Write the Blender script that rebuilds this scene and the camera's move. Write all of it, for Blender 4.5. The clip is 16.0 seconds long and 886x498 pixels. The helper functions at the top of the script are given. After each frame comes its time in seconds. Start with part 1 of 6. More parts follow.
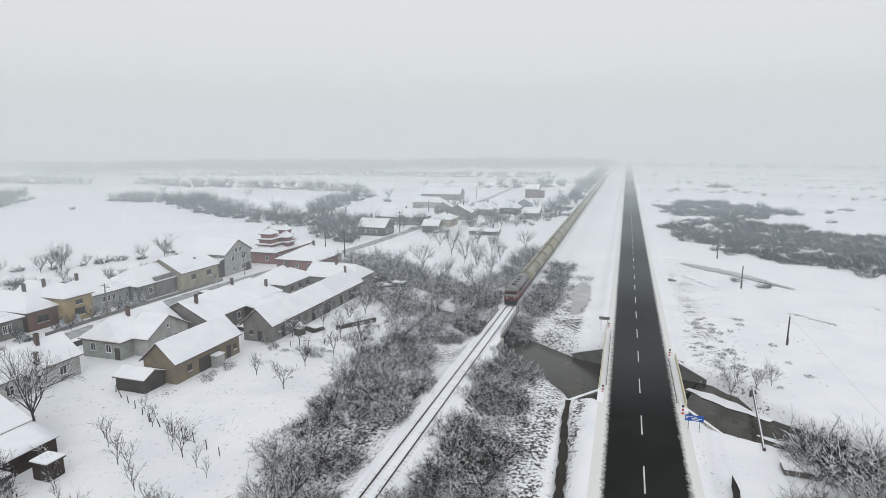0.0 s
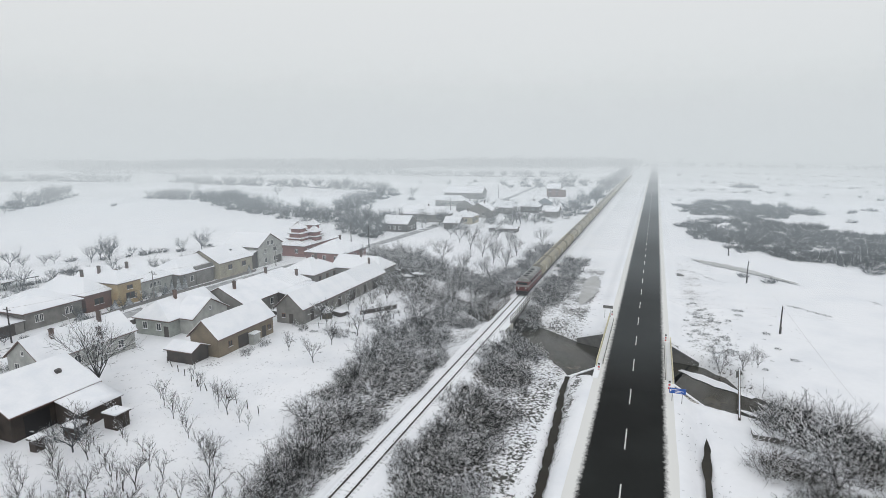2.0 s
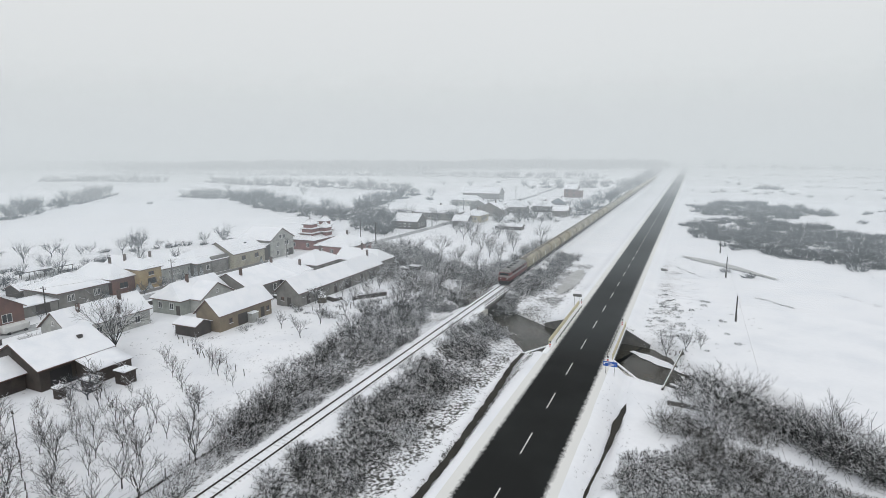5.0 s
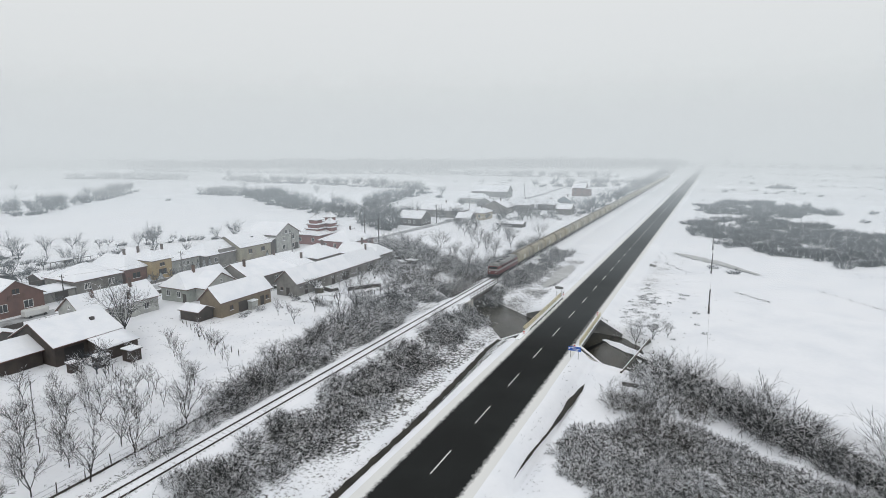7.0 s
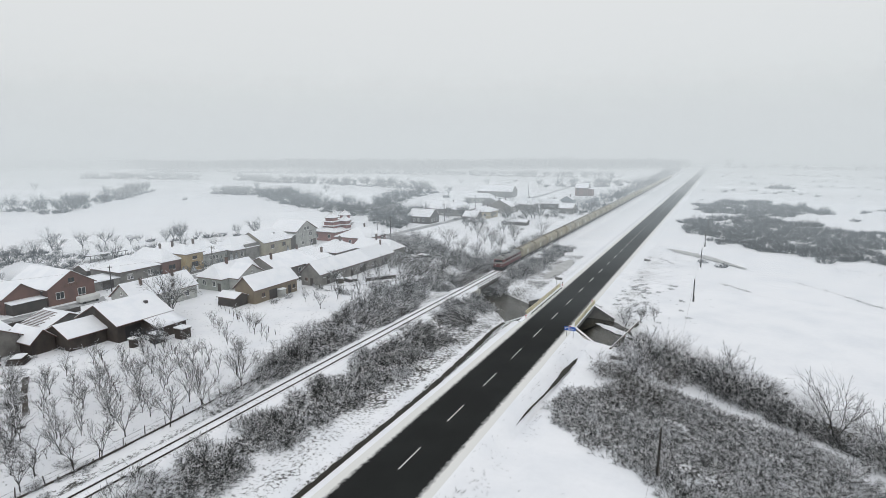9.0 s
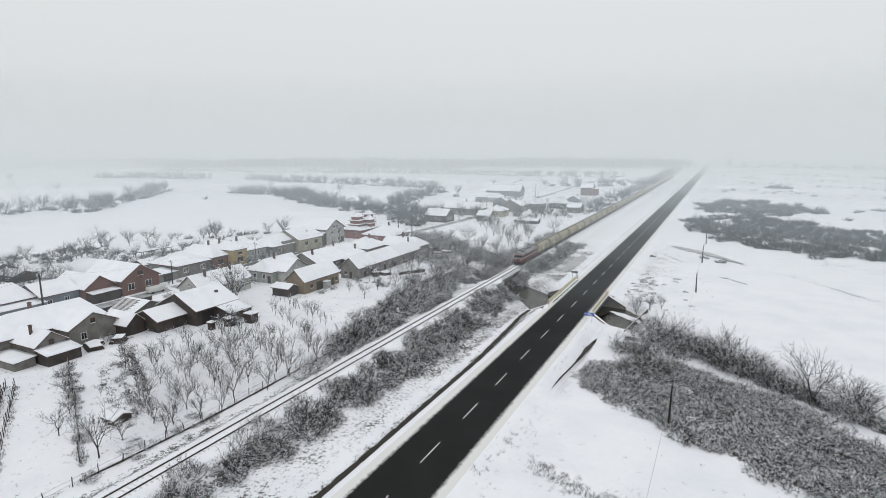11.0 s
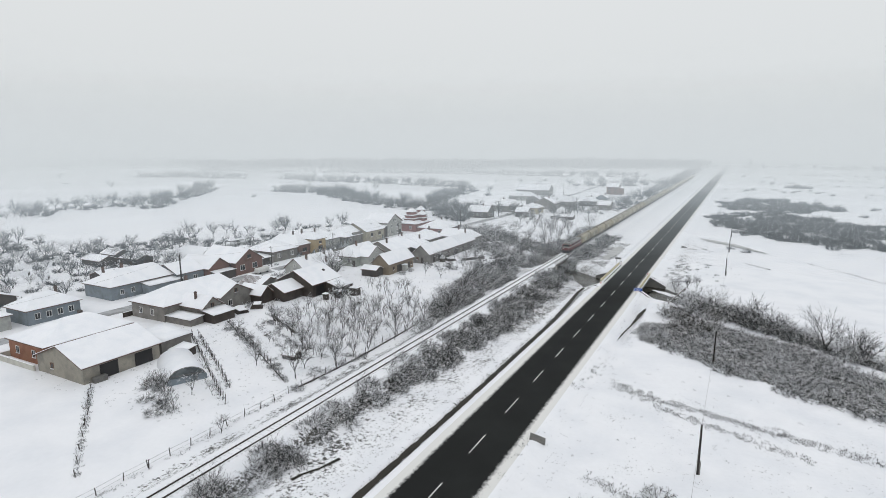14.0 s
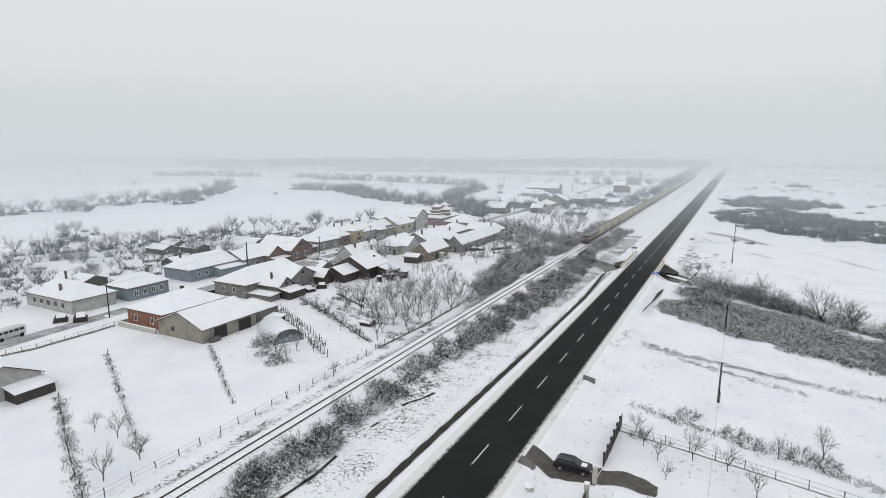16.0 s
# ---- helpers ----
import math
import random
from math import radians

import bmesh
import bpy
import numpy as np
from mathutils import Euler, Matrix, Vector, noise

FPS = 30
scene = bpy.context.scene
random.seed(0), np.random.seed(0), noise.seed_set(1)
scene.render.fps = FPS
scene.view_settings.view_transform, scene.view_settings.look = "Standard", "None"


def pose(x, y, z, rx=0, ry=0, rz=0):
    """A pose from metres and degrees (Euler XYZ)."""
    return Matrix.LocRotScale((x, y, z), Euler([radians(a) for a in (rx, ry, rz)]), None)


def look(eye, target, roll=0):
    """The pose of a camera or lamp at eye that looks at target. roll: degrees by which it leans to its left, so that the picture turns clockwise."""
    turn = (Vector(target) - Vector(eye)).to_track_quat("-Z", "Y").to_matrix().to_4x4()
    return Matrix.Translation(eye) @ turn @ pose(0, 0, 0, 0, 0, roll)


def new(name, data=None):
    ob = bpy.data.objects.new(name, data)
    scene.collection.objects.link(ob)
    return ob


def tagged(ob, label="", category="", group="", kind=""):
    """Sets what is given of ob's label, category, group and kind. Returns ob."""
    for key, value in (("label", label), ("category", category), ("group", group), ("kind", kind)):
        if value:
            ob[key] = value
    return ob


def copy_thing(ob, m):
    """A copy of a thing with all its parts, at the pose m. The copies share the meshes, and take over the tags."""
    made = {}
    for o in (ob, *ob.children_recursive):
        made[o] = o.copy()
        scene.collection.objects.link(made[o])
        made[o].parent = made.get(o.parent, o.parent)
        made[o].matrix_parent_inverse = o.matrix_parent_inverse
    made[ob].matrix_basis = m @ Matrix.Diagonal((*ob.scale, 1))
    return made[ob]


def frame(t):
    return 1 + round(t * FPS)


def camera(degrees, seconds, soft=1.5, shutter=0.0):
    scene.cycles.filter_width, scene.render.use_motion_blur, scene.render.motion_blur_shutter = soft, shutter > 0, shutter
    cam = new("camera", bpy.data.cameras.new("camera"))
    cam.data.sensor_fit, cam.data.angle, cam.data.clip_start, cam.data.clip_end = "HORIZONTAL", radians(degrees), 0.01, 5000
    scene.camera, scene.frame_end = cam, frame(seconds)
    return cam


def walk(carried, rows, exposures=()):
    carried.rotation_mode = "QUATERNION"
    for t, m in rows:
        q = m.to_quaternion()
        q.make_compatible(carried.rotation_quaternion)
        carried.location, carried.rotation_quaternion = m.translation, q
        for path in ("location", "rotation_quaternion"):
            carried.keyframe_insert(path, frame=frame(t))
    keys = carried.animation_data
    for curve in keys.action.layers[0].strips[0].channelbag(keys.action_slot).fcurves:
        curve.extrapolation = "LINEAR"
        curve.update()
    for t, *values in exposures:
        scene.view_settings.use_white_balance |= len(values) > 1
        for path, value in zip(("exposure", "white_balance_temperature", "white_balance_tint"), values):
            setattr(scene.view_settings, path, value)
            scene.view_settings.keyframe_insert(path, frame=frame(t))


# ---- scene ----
cam = camera(76.1, 16.0, soft=0.7)
PATH = [
    # seconds, x, y, z, tilt, lean, turn
    (0, -3.273, 8.942, 33.935, -10.018, -0.197, 17.861),
    (0.5, -2.414, 7.114, 34.016, -10.068, -0.250, 18.013),
    (1, -1.293, 4.961, 33.942, -10.019, -0.267, 18.392),
    (1.5, -0.168, 2.555, 34.117, -10.073, -0.151, 19.222),
    (2, 1.521, 0.598, 34.033, -10.044, -0.158, 20.423),
    (2.5, 3.764, -1.283, 33.939, -9.988, -0.190, 21.707),
    (3, 5.880, -2.759, 33.990, -9.997, -0.164, 22.433),
    (3.5, 8.166, -3.881, 33.860, -9.987, -0.127, 22.843),
    (4, 10.636, -4.701, 33.717, -9.929, -0.170, 23.155),
    (6.5, 23.193, -8.007, 33.641, -9.937, -0.151, 25.152),
    (7, 25.024, -9.584, 33.742, -9.971, -0.139, 25.661),
    (7.5, 26.713, -12.033, 33.651, -9.884, -0.195, 25.935),
    (8, 27.943, -15.094, 33.980, -9.926, -0.137, 26.017),
    (8.5, 29.067, -18.350, 34.138, -9.913, -0.126, 26.152),
    (9, 29.636, -22.248, 34.607, -9.978, -0.110, 26.157),
    (11.5, 29.776, -44.396, 37.109, -10.178, -0.023, 26.254),
    (12, 29.483, -48.978, 37.134, -10.105, -0.010, 26.352),
    (12.5, 28.998, -53.979, 37.192, -10.044, -0.071, 26.371),
    (13, 28.303, -59.242, 37.395, -10.093, -0.052, 26.768),
    (13.5, 27.754, -64.305, 37.489, -10.128, -0.067, 27.573),
    (14, 27.440, -69.671, 37.570, -10.117, -0.062, 27.643),
    (14.5, 27.019, -75.157, 37.637, -10.149, -0.012, 27.651),
    (15, 26.460, -80.837, 37.685, -10.155, 0.044, 27.541),
    (15.5, 26.142, -86.355, 37.578, -10.153, -0.005, 27.578),
    (16, 25.971, -92.266, 37.594, -10.173, 0.043, 27.620),
]


def view(x, y, z, tilt, lean, turn):
    """The camera's pose: looking along +y, turned to the left, tilted, then leaned about its own axis."""
    return pose(x, y, z, 90 + tilt, 0, turn) @ pose(0, 0, 0, 0, 0, lean)


walk(cam, [(row[0], view(*row[1:])) for row in PATH])

# ---- light: a closed overcast sky, brighter overhead, and a wide weak sun behind the cloud ----
world = bpy.data.worlds.new("overcast_sky")
scene.world = world
world.use_nodes = True
wn, wl = world.node_tree.nodes, world.node_tree.links
wn.clear()
w_out, w_bg = wn.new("ShaderNodeOutputWorld"), wn.new("ShaderNodeBackground")
w_sky, w_mix = wn.new("ShaderNodeTexSky"), wn.new("ShaderNodeMix")
w_sky.sky_type, w_sky.sun_disc = "NISHITA", False
w_sky.sun_elevation, w_sky.sun_rotation = radians(24), radians(200)
w_tc, w_sep, w_ramp = wn.new("ShaderNodeTexCoord"), wn.new("ShaderNodeSeparateXYZ"), wn.new("ShaderNodeValToRGB")
w_noise = wn.new("ShaderNodeTexNoise")
w_noise.inputs["Scale"].default_value = 1.6
w_add = wn.new("ShaderNodeMath")
w_add.operation = "MULTIPLY_ADD"
w_add.inputs[1].default_value = 0.05
wl.new(w_tc.outputs["Generated"], w_sep.inputs[0])
wl.new(w_tc.outputs["Generated"], w_noise.inputs["Vector"])
wl.new(w_noise.outputs["Fac"], w_add.inputs[0])
wl.new(w_sep.outputs["Z"], w_add.inputs[2])
wl.new(w_add.outputs[0], w_ramp.inputs["Fac"])
SKY_LOW, SKY_MID, SKY_TOP = (0.640, 0.676, 0.698, 1), (0.757, 0.776, 0.784, 1), (0.81, 0.838, 0.875, 1)
ramp = w_ramp.color_ramp
ramp.elements[0].position, ramp.elements[0].color = 0.035, SKY_LOW
ramp.elements[1].position, ramp.elements[1].color = 0.95, SKY_TOP
for at, col in ((0.10, (0.710, 0.738, 0.750, 1)), (0.26, SKY_MID), (0.45, (0.785, 0.807, 0.83, 1))):
    ramp.elements.new(at).color = col
w_mix.data_type = "RGBA"
w_mix.inputs["Factor"].default_value = 0.97
w_gain = wn.new("ShaderNodeMix")
w_gain.data_type, w_gain.blend_type = "RGBA", "MULTIPLY"
w_gain.inputs["Factor"].default_value = 1.0
w_gain.inputs["B"].default_value = (0.1, 0.1, 0.1, 1)
wl.new(w_sky.outputs[0], w_gain.inputs["A"])
wl.new(w_gain.outputs["Result"], w_mix.inputs["A"])
wl.new(w_ramp.outputs[0], w_mix.inputs["B"])
wl.new(w_mix.outputs["Result"], w_bg.inputs["Color"])
w_bg.inputs["Strength"].default_value = 1.0
wl.new(w_bg.outputs[0], w_out.inputs[0])

sun = new("sun", bpy.data.lights.new("sun", "SUN"))
sun.data.energy, sun.data.angle, sun.data.color = 0.5, radians(40), (1.0, 0.97, 0.93)
sun.matrix_world = look((0, 0, 0), (-0.25, 0.75, -0.75))
scene.view_settings.exposure = 0.0


# ---- materials ----
def material(name, nodes_of=None, color=(0.5, 0.5, 0.5), rough=0.8, metal=0.0, spread=0.25, grain=6.0, coarse=0.6, bump=0.3, second=None):
    """A surface of one base colour with stains and grain at two sizes; second: the colour of the stains."""
    m = bpy.data.materials.new(name)
    m.use_nodes = True
    n, l = m.node_tree.nodes, m.node_tree.links
    p = n["Principled BSDF"]
    p.inputs["Roughness"].default_value, p.inputs["Metallic"].default_value = rough, metal
    tc = n.new("ShaderNodeNewGeometry")
    oi = n.new("ShaderNodeObjectInfo")
    a, b = n.new("ShaderNodeTexNoise"), n.new("ShaderNodeTexNoise")
    a.inputs["Scale"].default_value, b.inputs["Scale"].default_value = coarse, grain
    a.inputs["Detail"].default_value, b.inputs["Detail"].default_value = 5, 4
    for t in (a, b):
        l.new(tc.outputs["Position"], t.inputs["Vector"])
    dark = second or tuple(c * (1 - spread) for c in color)
    ra = n.new("ShaderNodeMix")
    ra.data_type = "RGBA"
    ra.inputs["A"].default_value, ra.inputs["B"].default_value = (*color, 1), (*dark, 1)
    mr = n.new("ShaderNodeMapRange")
    mr.inputs["From Min"].default_value, mr.inputs["From Max"].default_value = 0.42, 0.68
    l.new(a.outputs["Fac"], mr.inputs["Value"])
    l.new(mr.outputs["Result"], ra.inputs["Factor"])
    hv = n.new("ShaderNodeHueSaturation")
    vr = n.new("ShaderNodeMapRange")
    vr.inputs["To Min"].default_value, vr.inputs["To Max"].default_value = 1 - spread * 0.7, 1 + spread * 0.7
    l.new(b.outputs["Fac"], vr.inputs["Value"])
    ro = n.new("ShaderNodeMath")
    ro.operation = "MULTIPLY_ADD"
    ro.inputs[1].default_value, ro.inputs[2].default_value = spread * 0.4, 1 - spread * 0.2
    l.new(oi.outputs["Random"], ro.inputs[0])
    mu = n.new("ShaderNodeMath")
    mu.operation = "MULTIPLY"
    l.new(vr.outputs["Result"], mu.inputs[0])
    l.new(ro.outputs[0], mu.inputs[1])
    l.new(mu.outputs[0], hv.inputs["Value"])
    l.new(ra.outputs["Result"], hv.inputs["Color"])
    l.new(hv.outputs["Color"], p.inputs["Base Color"])
    if bump:
        bp = n.new("ShaderNodeBump")
        bp.inputs["Strength"].default_value, bp.inputs["Distance"].default_value = bump, 0.05
        l.new(b.outputs["Fac"], bp.inputs["Height"])
        l.new(bp.outputs["Normal"], p.inputs["Normal"])
    return m


def frosted(name, color, snow=0.6, lo=0.0, hi=0.7, scale=3.0, rough=0.9, white=(0.80, 0.83, 0.87)):
    """A dark surface on which snow lies wherever it faces up."""
    m = material(name, color=color, rough=rough, bump=0)
    n, l = m.node_tree.nodes, m.node_tree.links
    p = n["Principled BSDF"]
    base = p.inputs["Base Color"].links[0].from_socket
    g, s, ns = n.new("ShaderNodeNewGeometry"), n.new("ShaderNodeSeparateXYZ"), n.new("ShaderNodeTexNoise")
    ns.inputs["Scale"].default_value = scale
    l.new(g.outputs["Position"], ns.inputs["Vector"])
    l.new(g.outputs["Normal"], s.inputs[0])
    mr = n.new("ShaderNodeMapRange")
    mr.inputs["From Min"].default_value, mr.inputs["From Max"].default_value = lo, hi
    l.new(s.outputs["Z"], mr.inputs["Value"])
    m2 = n.new("ShaderNodeMath")
    m2.operation = "MULTIPLY"
    l.new(mr.outputs["Result"], m2.inputs[0])
    m3 = n.new("ShaderNodeMapRange")
    m3.inputs["From Min"].default_value, m3.inputs["From Max"].default_value = 0.35, 0.6
    m3.inputs["To Min"].default_value, m3.inputs["To Max"].default_value = snow * 0.4, snow
    l.new(ns.outputs["Fac"], m3.inputs["Value"])
    l.new(m3.outputs["Result"], m2.inputs[1])
    mx = n.new("ShaderNodeMix")
    mx.data_type = "RGBA"
    mx.inputs["B"].default_value = (*white, 1)
    l.new(base, mx.inputs["A"])
    l.new(m2.outputs[0], mx.inputs["Factor"])
    l.new(mx.outputs["Result"], p.inputs["Base Color"])
    return m


SNOW = material("snow", color=(0.865, 0.872, 0.892), second=(0.81, 0.825, 0.855), rough=0.75, spread=0.05, grain=2.5, coarse=0.25, bump=0.35)
ROOF_SNOW = material("roof_snow", color=(0.865, 0.875, 0.90), second=(0.80, 0.82, 0.855), rough=0.75, spread=0.06, grain=3.5, coarse=0.4, bump=0.3)
TILE = frosted("roof_tile", (0.13, 0.075, 0.06), snow=0.5, scale=5)
EAVE = material("dark_eave_wood", color=(0.07, 0.06, 0.055), spread=0.3)
PLASTER = {
    "ochre": material("ochre_plaster", color=(0.215, 0.172, 0.118), second=(0.173, 0.137, 0.094), spread=0.3),
    "grey": material("grey_render", color=(0.216, 0.209, 0.194), second=(0.144, 0.137, 0.130), spread=0.3),
    "white": material("whitewash", color=(0.418, 0.425, 0.403), second=(0.288, 0.295, 0.281), spread=0.2),
    "yellow": material("yellow_plaster", color=(0.43, 0.33, 0.18), second=(0.36, 0.26, 0.13), spread=0.2),
    "cream": material("cream_plaster", color=(0.432, 0.382, 0.259), second=(0.346, 0.302, 0.216), spread=0.2),
    "red": material("brick_red_plaster", color=(0.165, 0.085, 0.068), second=(0.12, 0.066, 0.056), spread=0.25),
    "pink": material("pink_plaster", color=(0.27, 0.13, 0.12), second=(0.20, 0.10, 0.095), spread=0.2),
    "orange": material("orange_brick", color=(0.285, 0.142, 0.088), second=(0.230, 0.101, 0.065), spread=0.25, grain=14),
    "barn": material("dull_barn_plaster", color=(0.30, 0.28, 0.235), second=(0.20, 0.19, 0.17), spread=0.3),
    "beige": material("dull_beige_plaster", color=(0.40, 0.37, 0.28), second=(0.30, 0.28, 0.23), spread=0.2),
    "wood": material("weathered_boards", color=(0.061, 0.050, 0.043), second=(0.036, 0.031, 0.029), spread=0.4, grain=9),
    "blue": material("blue_grey_render", color=(0.194, 0.230, 0.259), second=(0.144, 0.166, 0.180), spread=0.25),
    "pale": material("pale_green_render", color=(0.331, 0.353, 0.324), second=(0.230, 0.245, 0.223), spread=0.25),
}
BRICK = material("chimney_brick", color=(0.13, 0.085, 0.07), second=(0.07, 0.055, 0.05), spread=0.35, grain=12)
FRAME = material("white_window_paint", color=(0.72, 0.72, 0.70), spread=0.1, rough=0.5, bump=0)
BROWN = material("brown_window_paint", color=(0.16, 0.085, 0.05), spread=0.2, rough=0.5, bump=0)
GLASS = material("dark_window_glass", color=(0.03, 0.035, 0.04), rough=0.08, spread=0.2, bump=0)
DOOR = material("dark_door_boards", color=(0.055, 0.045, 0.04), spread=0.4, grain=10)
CONCRETE = material("pale_concrete", color=(0.50, 0.49, 0.44), second=(0.36, 0.35, 0.32), spread=0.2, grain=8)
DARK_CONCRETE = material("damp_concrete", color=(0.16, 0.155, 0.145), second=(0.10, 0.10, 0.095), spread=0.3, grain=6)
CREAM_PAINT = material("yellowed_rail_paint", color=(0.66, 0.60, 0.40), second=(0.55, 0.50, 0.38), spread=0.15)
STEEL = material("rusty_steel", color=(0.10, 0.075, 0.06), second=(0.06, 0.05, 0.045), rough=0.6, metal=0.3, spread=0.35)
RAIL_STEEL = material("worn_rail_steel", color=(0.06, 0.05, 0.045), rough=0.45, metal=0.6, spread=0.3)
SLEEPER = material("snow_buried_sleeper", color=(0.78, 0.79, 0.81), second=(0.52, 0.52, 0.53), rough=0.8, spread=0.12, grain=6, coarse=1.5)
POLE = material("tarred_pole", color=(0.035, 0.03, 0.028), spread=0.3)
POLE_CONCRETE = material("concrete_pole", color=(0.22, 0.21, 0.20), spread=0.25)
PAINT_WHITE = material("worn_white_marking", color=(0.72, 0.72, 0.69), second=(0.5, 0.5, 0.48), spread=0.2, grain=5, coarse=2, bump=0)
BLUE_SIGN = material("blue_sign_paint", color=(0.02, 0.10, 0.42), spread=0.1, rough=0.4, bump=0)
SIGN_WHITE = material("white_sign_paint", color=(0.8, 0.8, 0.8), spread=0.05, rough=0.4, bump=0)
RED_PAINT = material("red_reflector", color=(0.55, 0.03, 0.03), spread=0.1, rough=0.4, bump=0)
BLACK = material("black_rubber", color=(0.015, 0.015, 0.016), spread=0.2, rough=0.6, bump=0)


# ---- small builders ----
def part(name, bm, mat, parent=None, label=""):
    """Links a bmesh as one mesh object, under parent if there is one."""
    me = bpy.data.meshes.new(name)
    bm.normal_update()
    bm.to_mesh(me)
    bm.free()
    me.materials.append(mat)
    ob = new(name, me)
    if parent is not None:
        ob.parent = parent
    return tagged(ob, label)


def thing(name, label, category, group="", at=(0, 0, 0), turn=0.0):
    ob = new(name)
    ob.empty_display_size = 0.3
    ob.matrix_basis = pose(*at, 0, 0, turn)
    return tagged(ob, label, category, group)


def box(x0, x1, y0, y1, z0, z1, bm=None, bevel=0.0):
    bm = bm or bmesh.new()
    m = Matrix.Translation(((x0 + x1) / 2, (y0 + y1) / 2, (z0 + z1) / 2)) @ Matrix.Diagonal((x1 - x0, y1 - y0, z1 - z0, 1))
    made = bmesh.ops.create_cube(bm, size=1, matrix=m)
    if bevel:
        edges = list({e for v in made["verts"] for e in v.link_edges})
        bmesh.ops.bevel(bm, geom=edges, offset=bevel, segments=1, affect="EDGES")
    return bm


def hull(points, faces, bm=None):
    bm = bm or bmesh.new()
    vs = [bm.verts.new(p) for p in points]
    for f in faces:
        bm.faces.new([vs[i] for i in f])
    return bm


def rod(a, b, ra, rb=None, sides=6, bm=None):
    """A tapered round bar from a to b."""
    bm = bm or bmesh.new()
    a, b = Vector(a), Vector(b)
    rb = ra if rb is None else rb
    m = Matrix.Translation((a + b) / 2) @ (b - a).to_track_quat("Z", "Y").to_matrix().to_4x4()
    bmesh.ops.create_cone(bm, cap_ends=True, segments=sides, radius1=ra, radius2=rb, depth=(b - a).length, matrix=m)
    return bm


def smooth(x):
    x = np.clip(x, 0, 1)
    return x * x * (3 - 2 * x)

# ---- the land: one sheet, with road and rail banks, ditches and the stream's bed ----
RIVER = [(-62, 140, 1.2), (-45, 128, 2.2), (-30, 118, 4.0), (-22, 110, 4.5), (-14, 103, 5.0), (-8, 100, 7.0), (-4, 97, 8.0), (0, 95, 8.6), (6.5, 93.6, 8.4), (8.5, 92.4, 7.2),
         (12, 89, 4.5), (18, 86, 3.5), (24, 83, 3.0), (32, 75, 2.5), (42, 65, 2.5), (56, 53, 2.5), (80, 40, 2.5), (140, 20, 2.5)]
WATER_Z = -3.0


def to_river(x, y):
    """Distance to the stream's middle line, and its half width there."""
    best, half = np.full(np.shape(x), 1e9), np.zeros(np.shape(x))
    for (ax, ay, aw), (bx, by, bw) in zip(RIVER, RIVER[1:]):
        dx, dy = bx - ax, by - ay
        u = np.clip(((x - ax) * dx + (y - ay) * dy) / (dx * dx + dy * dy), 0, 1)
        d = np.hypot(x - ax - u * dx, y - ay - u * dy)
        near = d < best
        best, half = np.where(near, d, best), np.where(near, aw + u * (bw - aw), half)
    return best, half


def ripple(x, y, size, seed):
    """Cheap smooth unevenness from a few crossed waves."""
    rng = np.random.RandomState(seed)
    total = np.zeros(np.shape(x))
    for k in range(7):
        a, f, p = rng.uniform(0, 6.28), rng.uniform(0.5, 1.8) / size, rng.uniform(0, 6.28)
        total = total + np.sin((x * np.cos(a) + y * np.sin(a)) * 6.28 * f + p)
    return total / 7


def land(x, y):
    """Height of the ground."""
    x, y = np.asarray(x, float), np.asarray(y, float)
    h = -1.0 + 0.22 * ripple(x, y, 38, 3) + 0.07 * ripple(x, y, 7, 5) + 0.03 * ripple(x, y, 2.2, 8)
    far = smooth((np.hypot(x + 30, y - 60) - 260) / 700)
    h = h + far * 3.5 * ripple(x, y, 420, 11)
    d = np.abs(x)
    bank = 1 - smooth((d - 5.9) / 2.6)
    h = h * (1 - bank) - 0.05 * bank
    rail = 1 - smooth((np.abs(x + 25.7) - 2.0) / 3.2)
    rail = rail * (1 - smooth((y - 900) / 200))
    h = h * (1 - rail) + 0.12 * rail
    mid = np.interp(y, (-160, -30, 10, 50, 70, 80, 90), (-8.1, -7.9, -7.5, -7.6, -8.6, -9.4, -9.7))
    left = np.exp(-((x - mid) / 0.75) ** 2) * smooth((92 - y) / 3) * smooth((y + 160) / 20)
    h = h - 0.8 * left
    wide = 0.55 + 0.7 * np.exp(-((y - 62) / 9) ** 2)
    right = np.exp(-((x - 8.6) / wide) ** 2) * smooth((83 - y) / 4) * smooth((y - 36) / 12)
    h = h - 0.8 * right
    r, w = to_river(x, y)
    cut = 1 - smooth((r - w) / 3.2)
    return h * (1 - cut) + (WATER_Z - 0.9) * cut


def spaced(lo, hi, step, end, growth):
    """Coordinates in even steps from lo to hi and ever wider ones out to the distance end on both sides."""
    mid = list(np.arange(lo, hi + step / 2, step))
    out, s = [], step
    while mid[-1] < end:
        s *= growth
        mid.append(mid[-1] + s)
    s = step
    while mid[0] > -end:
        s *= growth
        mid.insert(0, mid[0] - s)
    return np.array(mid)


gx, gy = spaced(-60, 48, 0.5, 4200, 1.06), spaced(-85, 130, 0.6, 4200, 1.05)
X, Y = np.meshgrid(gx, gy)
Z = land(X, Y)
nx, ny = len(gx), len(gy)
idx = np.arange(nx * ny).reshape(ny, nx)
quads = np.stack([idx[:-1, :-1], idx[:-1, 1:], idx[1:, 1:], idx[1:, :-1]], -1).reshape(-1, 4)
ground_mesh = bpy.data.meshes.new("ground")
ground_mesh.from_pydata(np.stack([X, Y, Z], -1).reshape(-1, 3).tolist(), [], quads.tolist())
ground_mesh.polygons.foreach_set("use_smooth", np.ones(len(quads), bool))
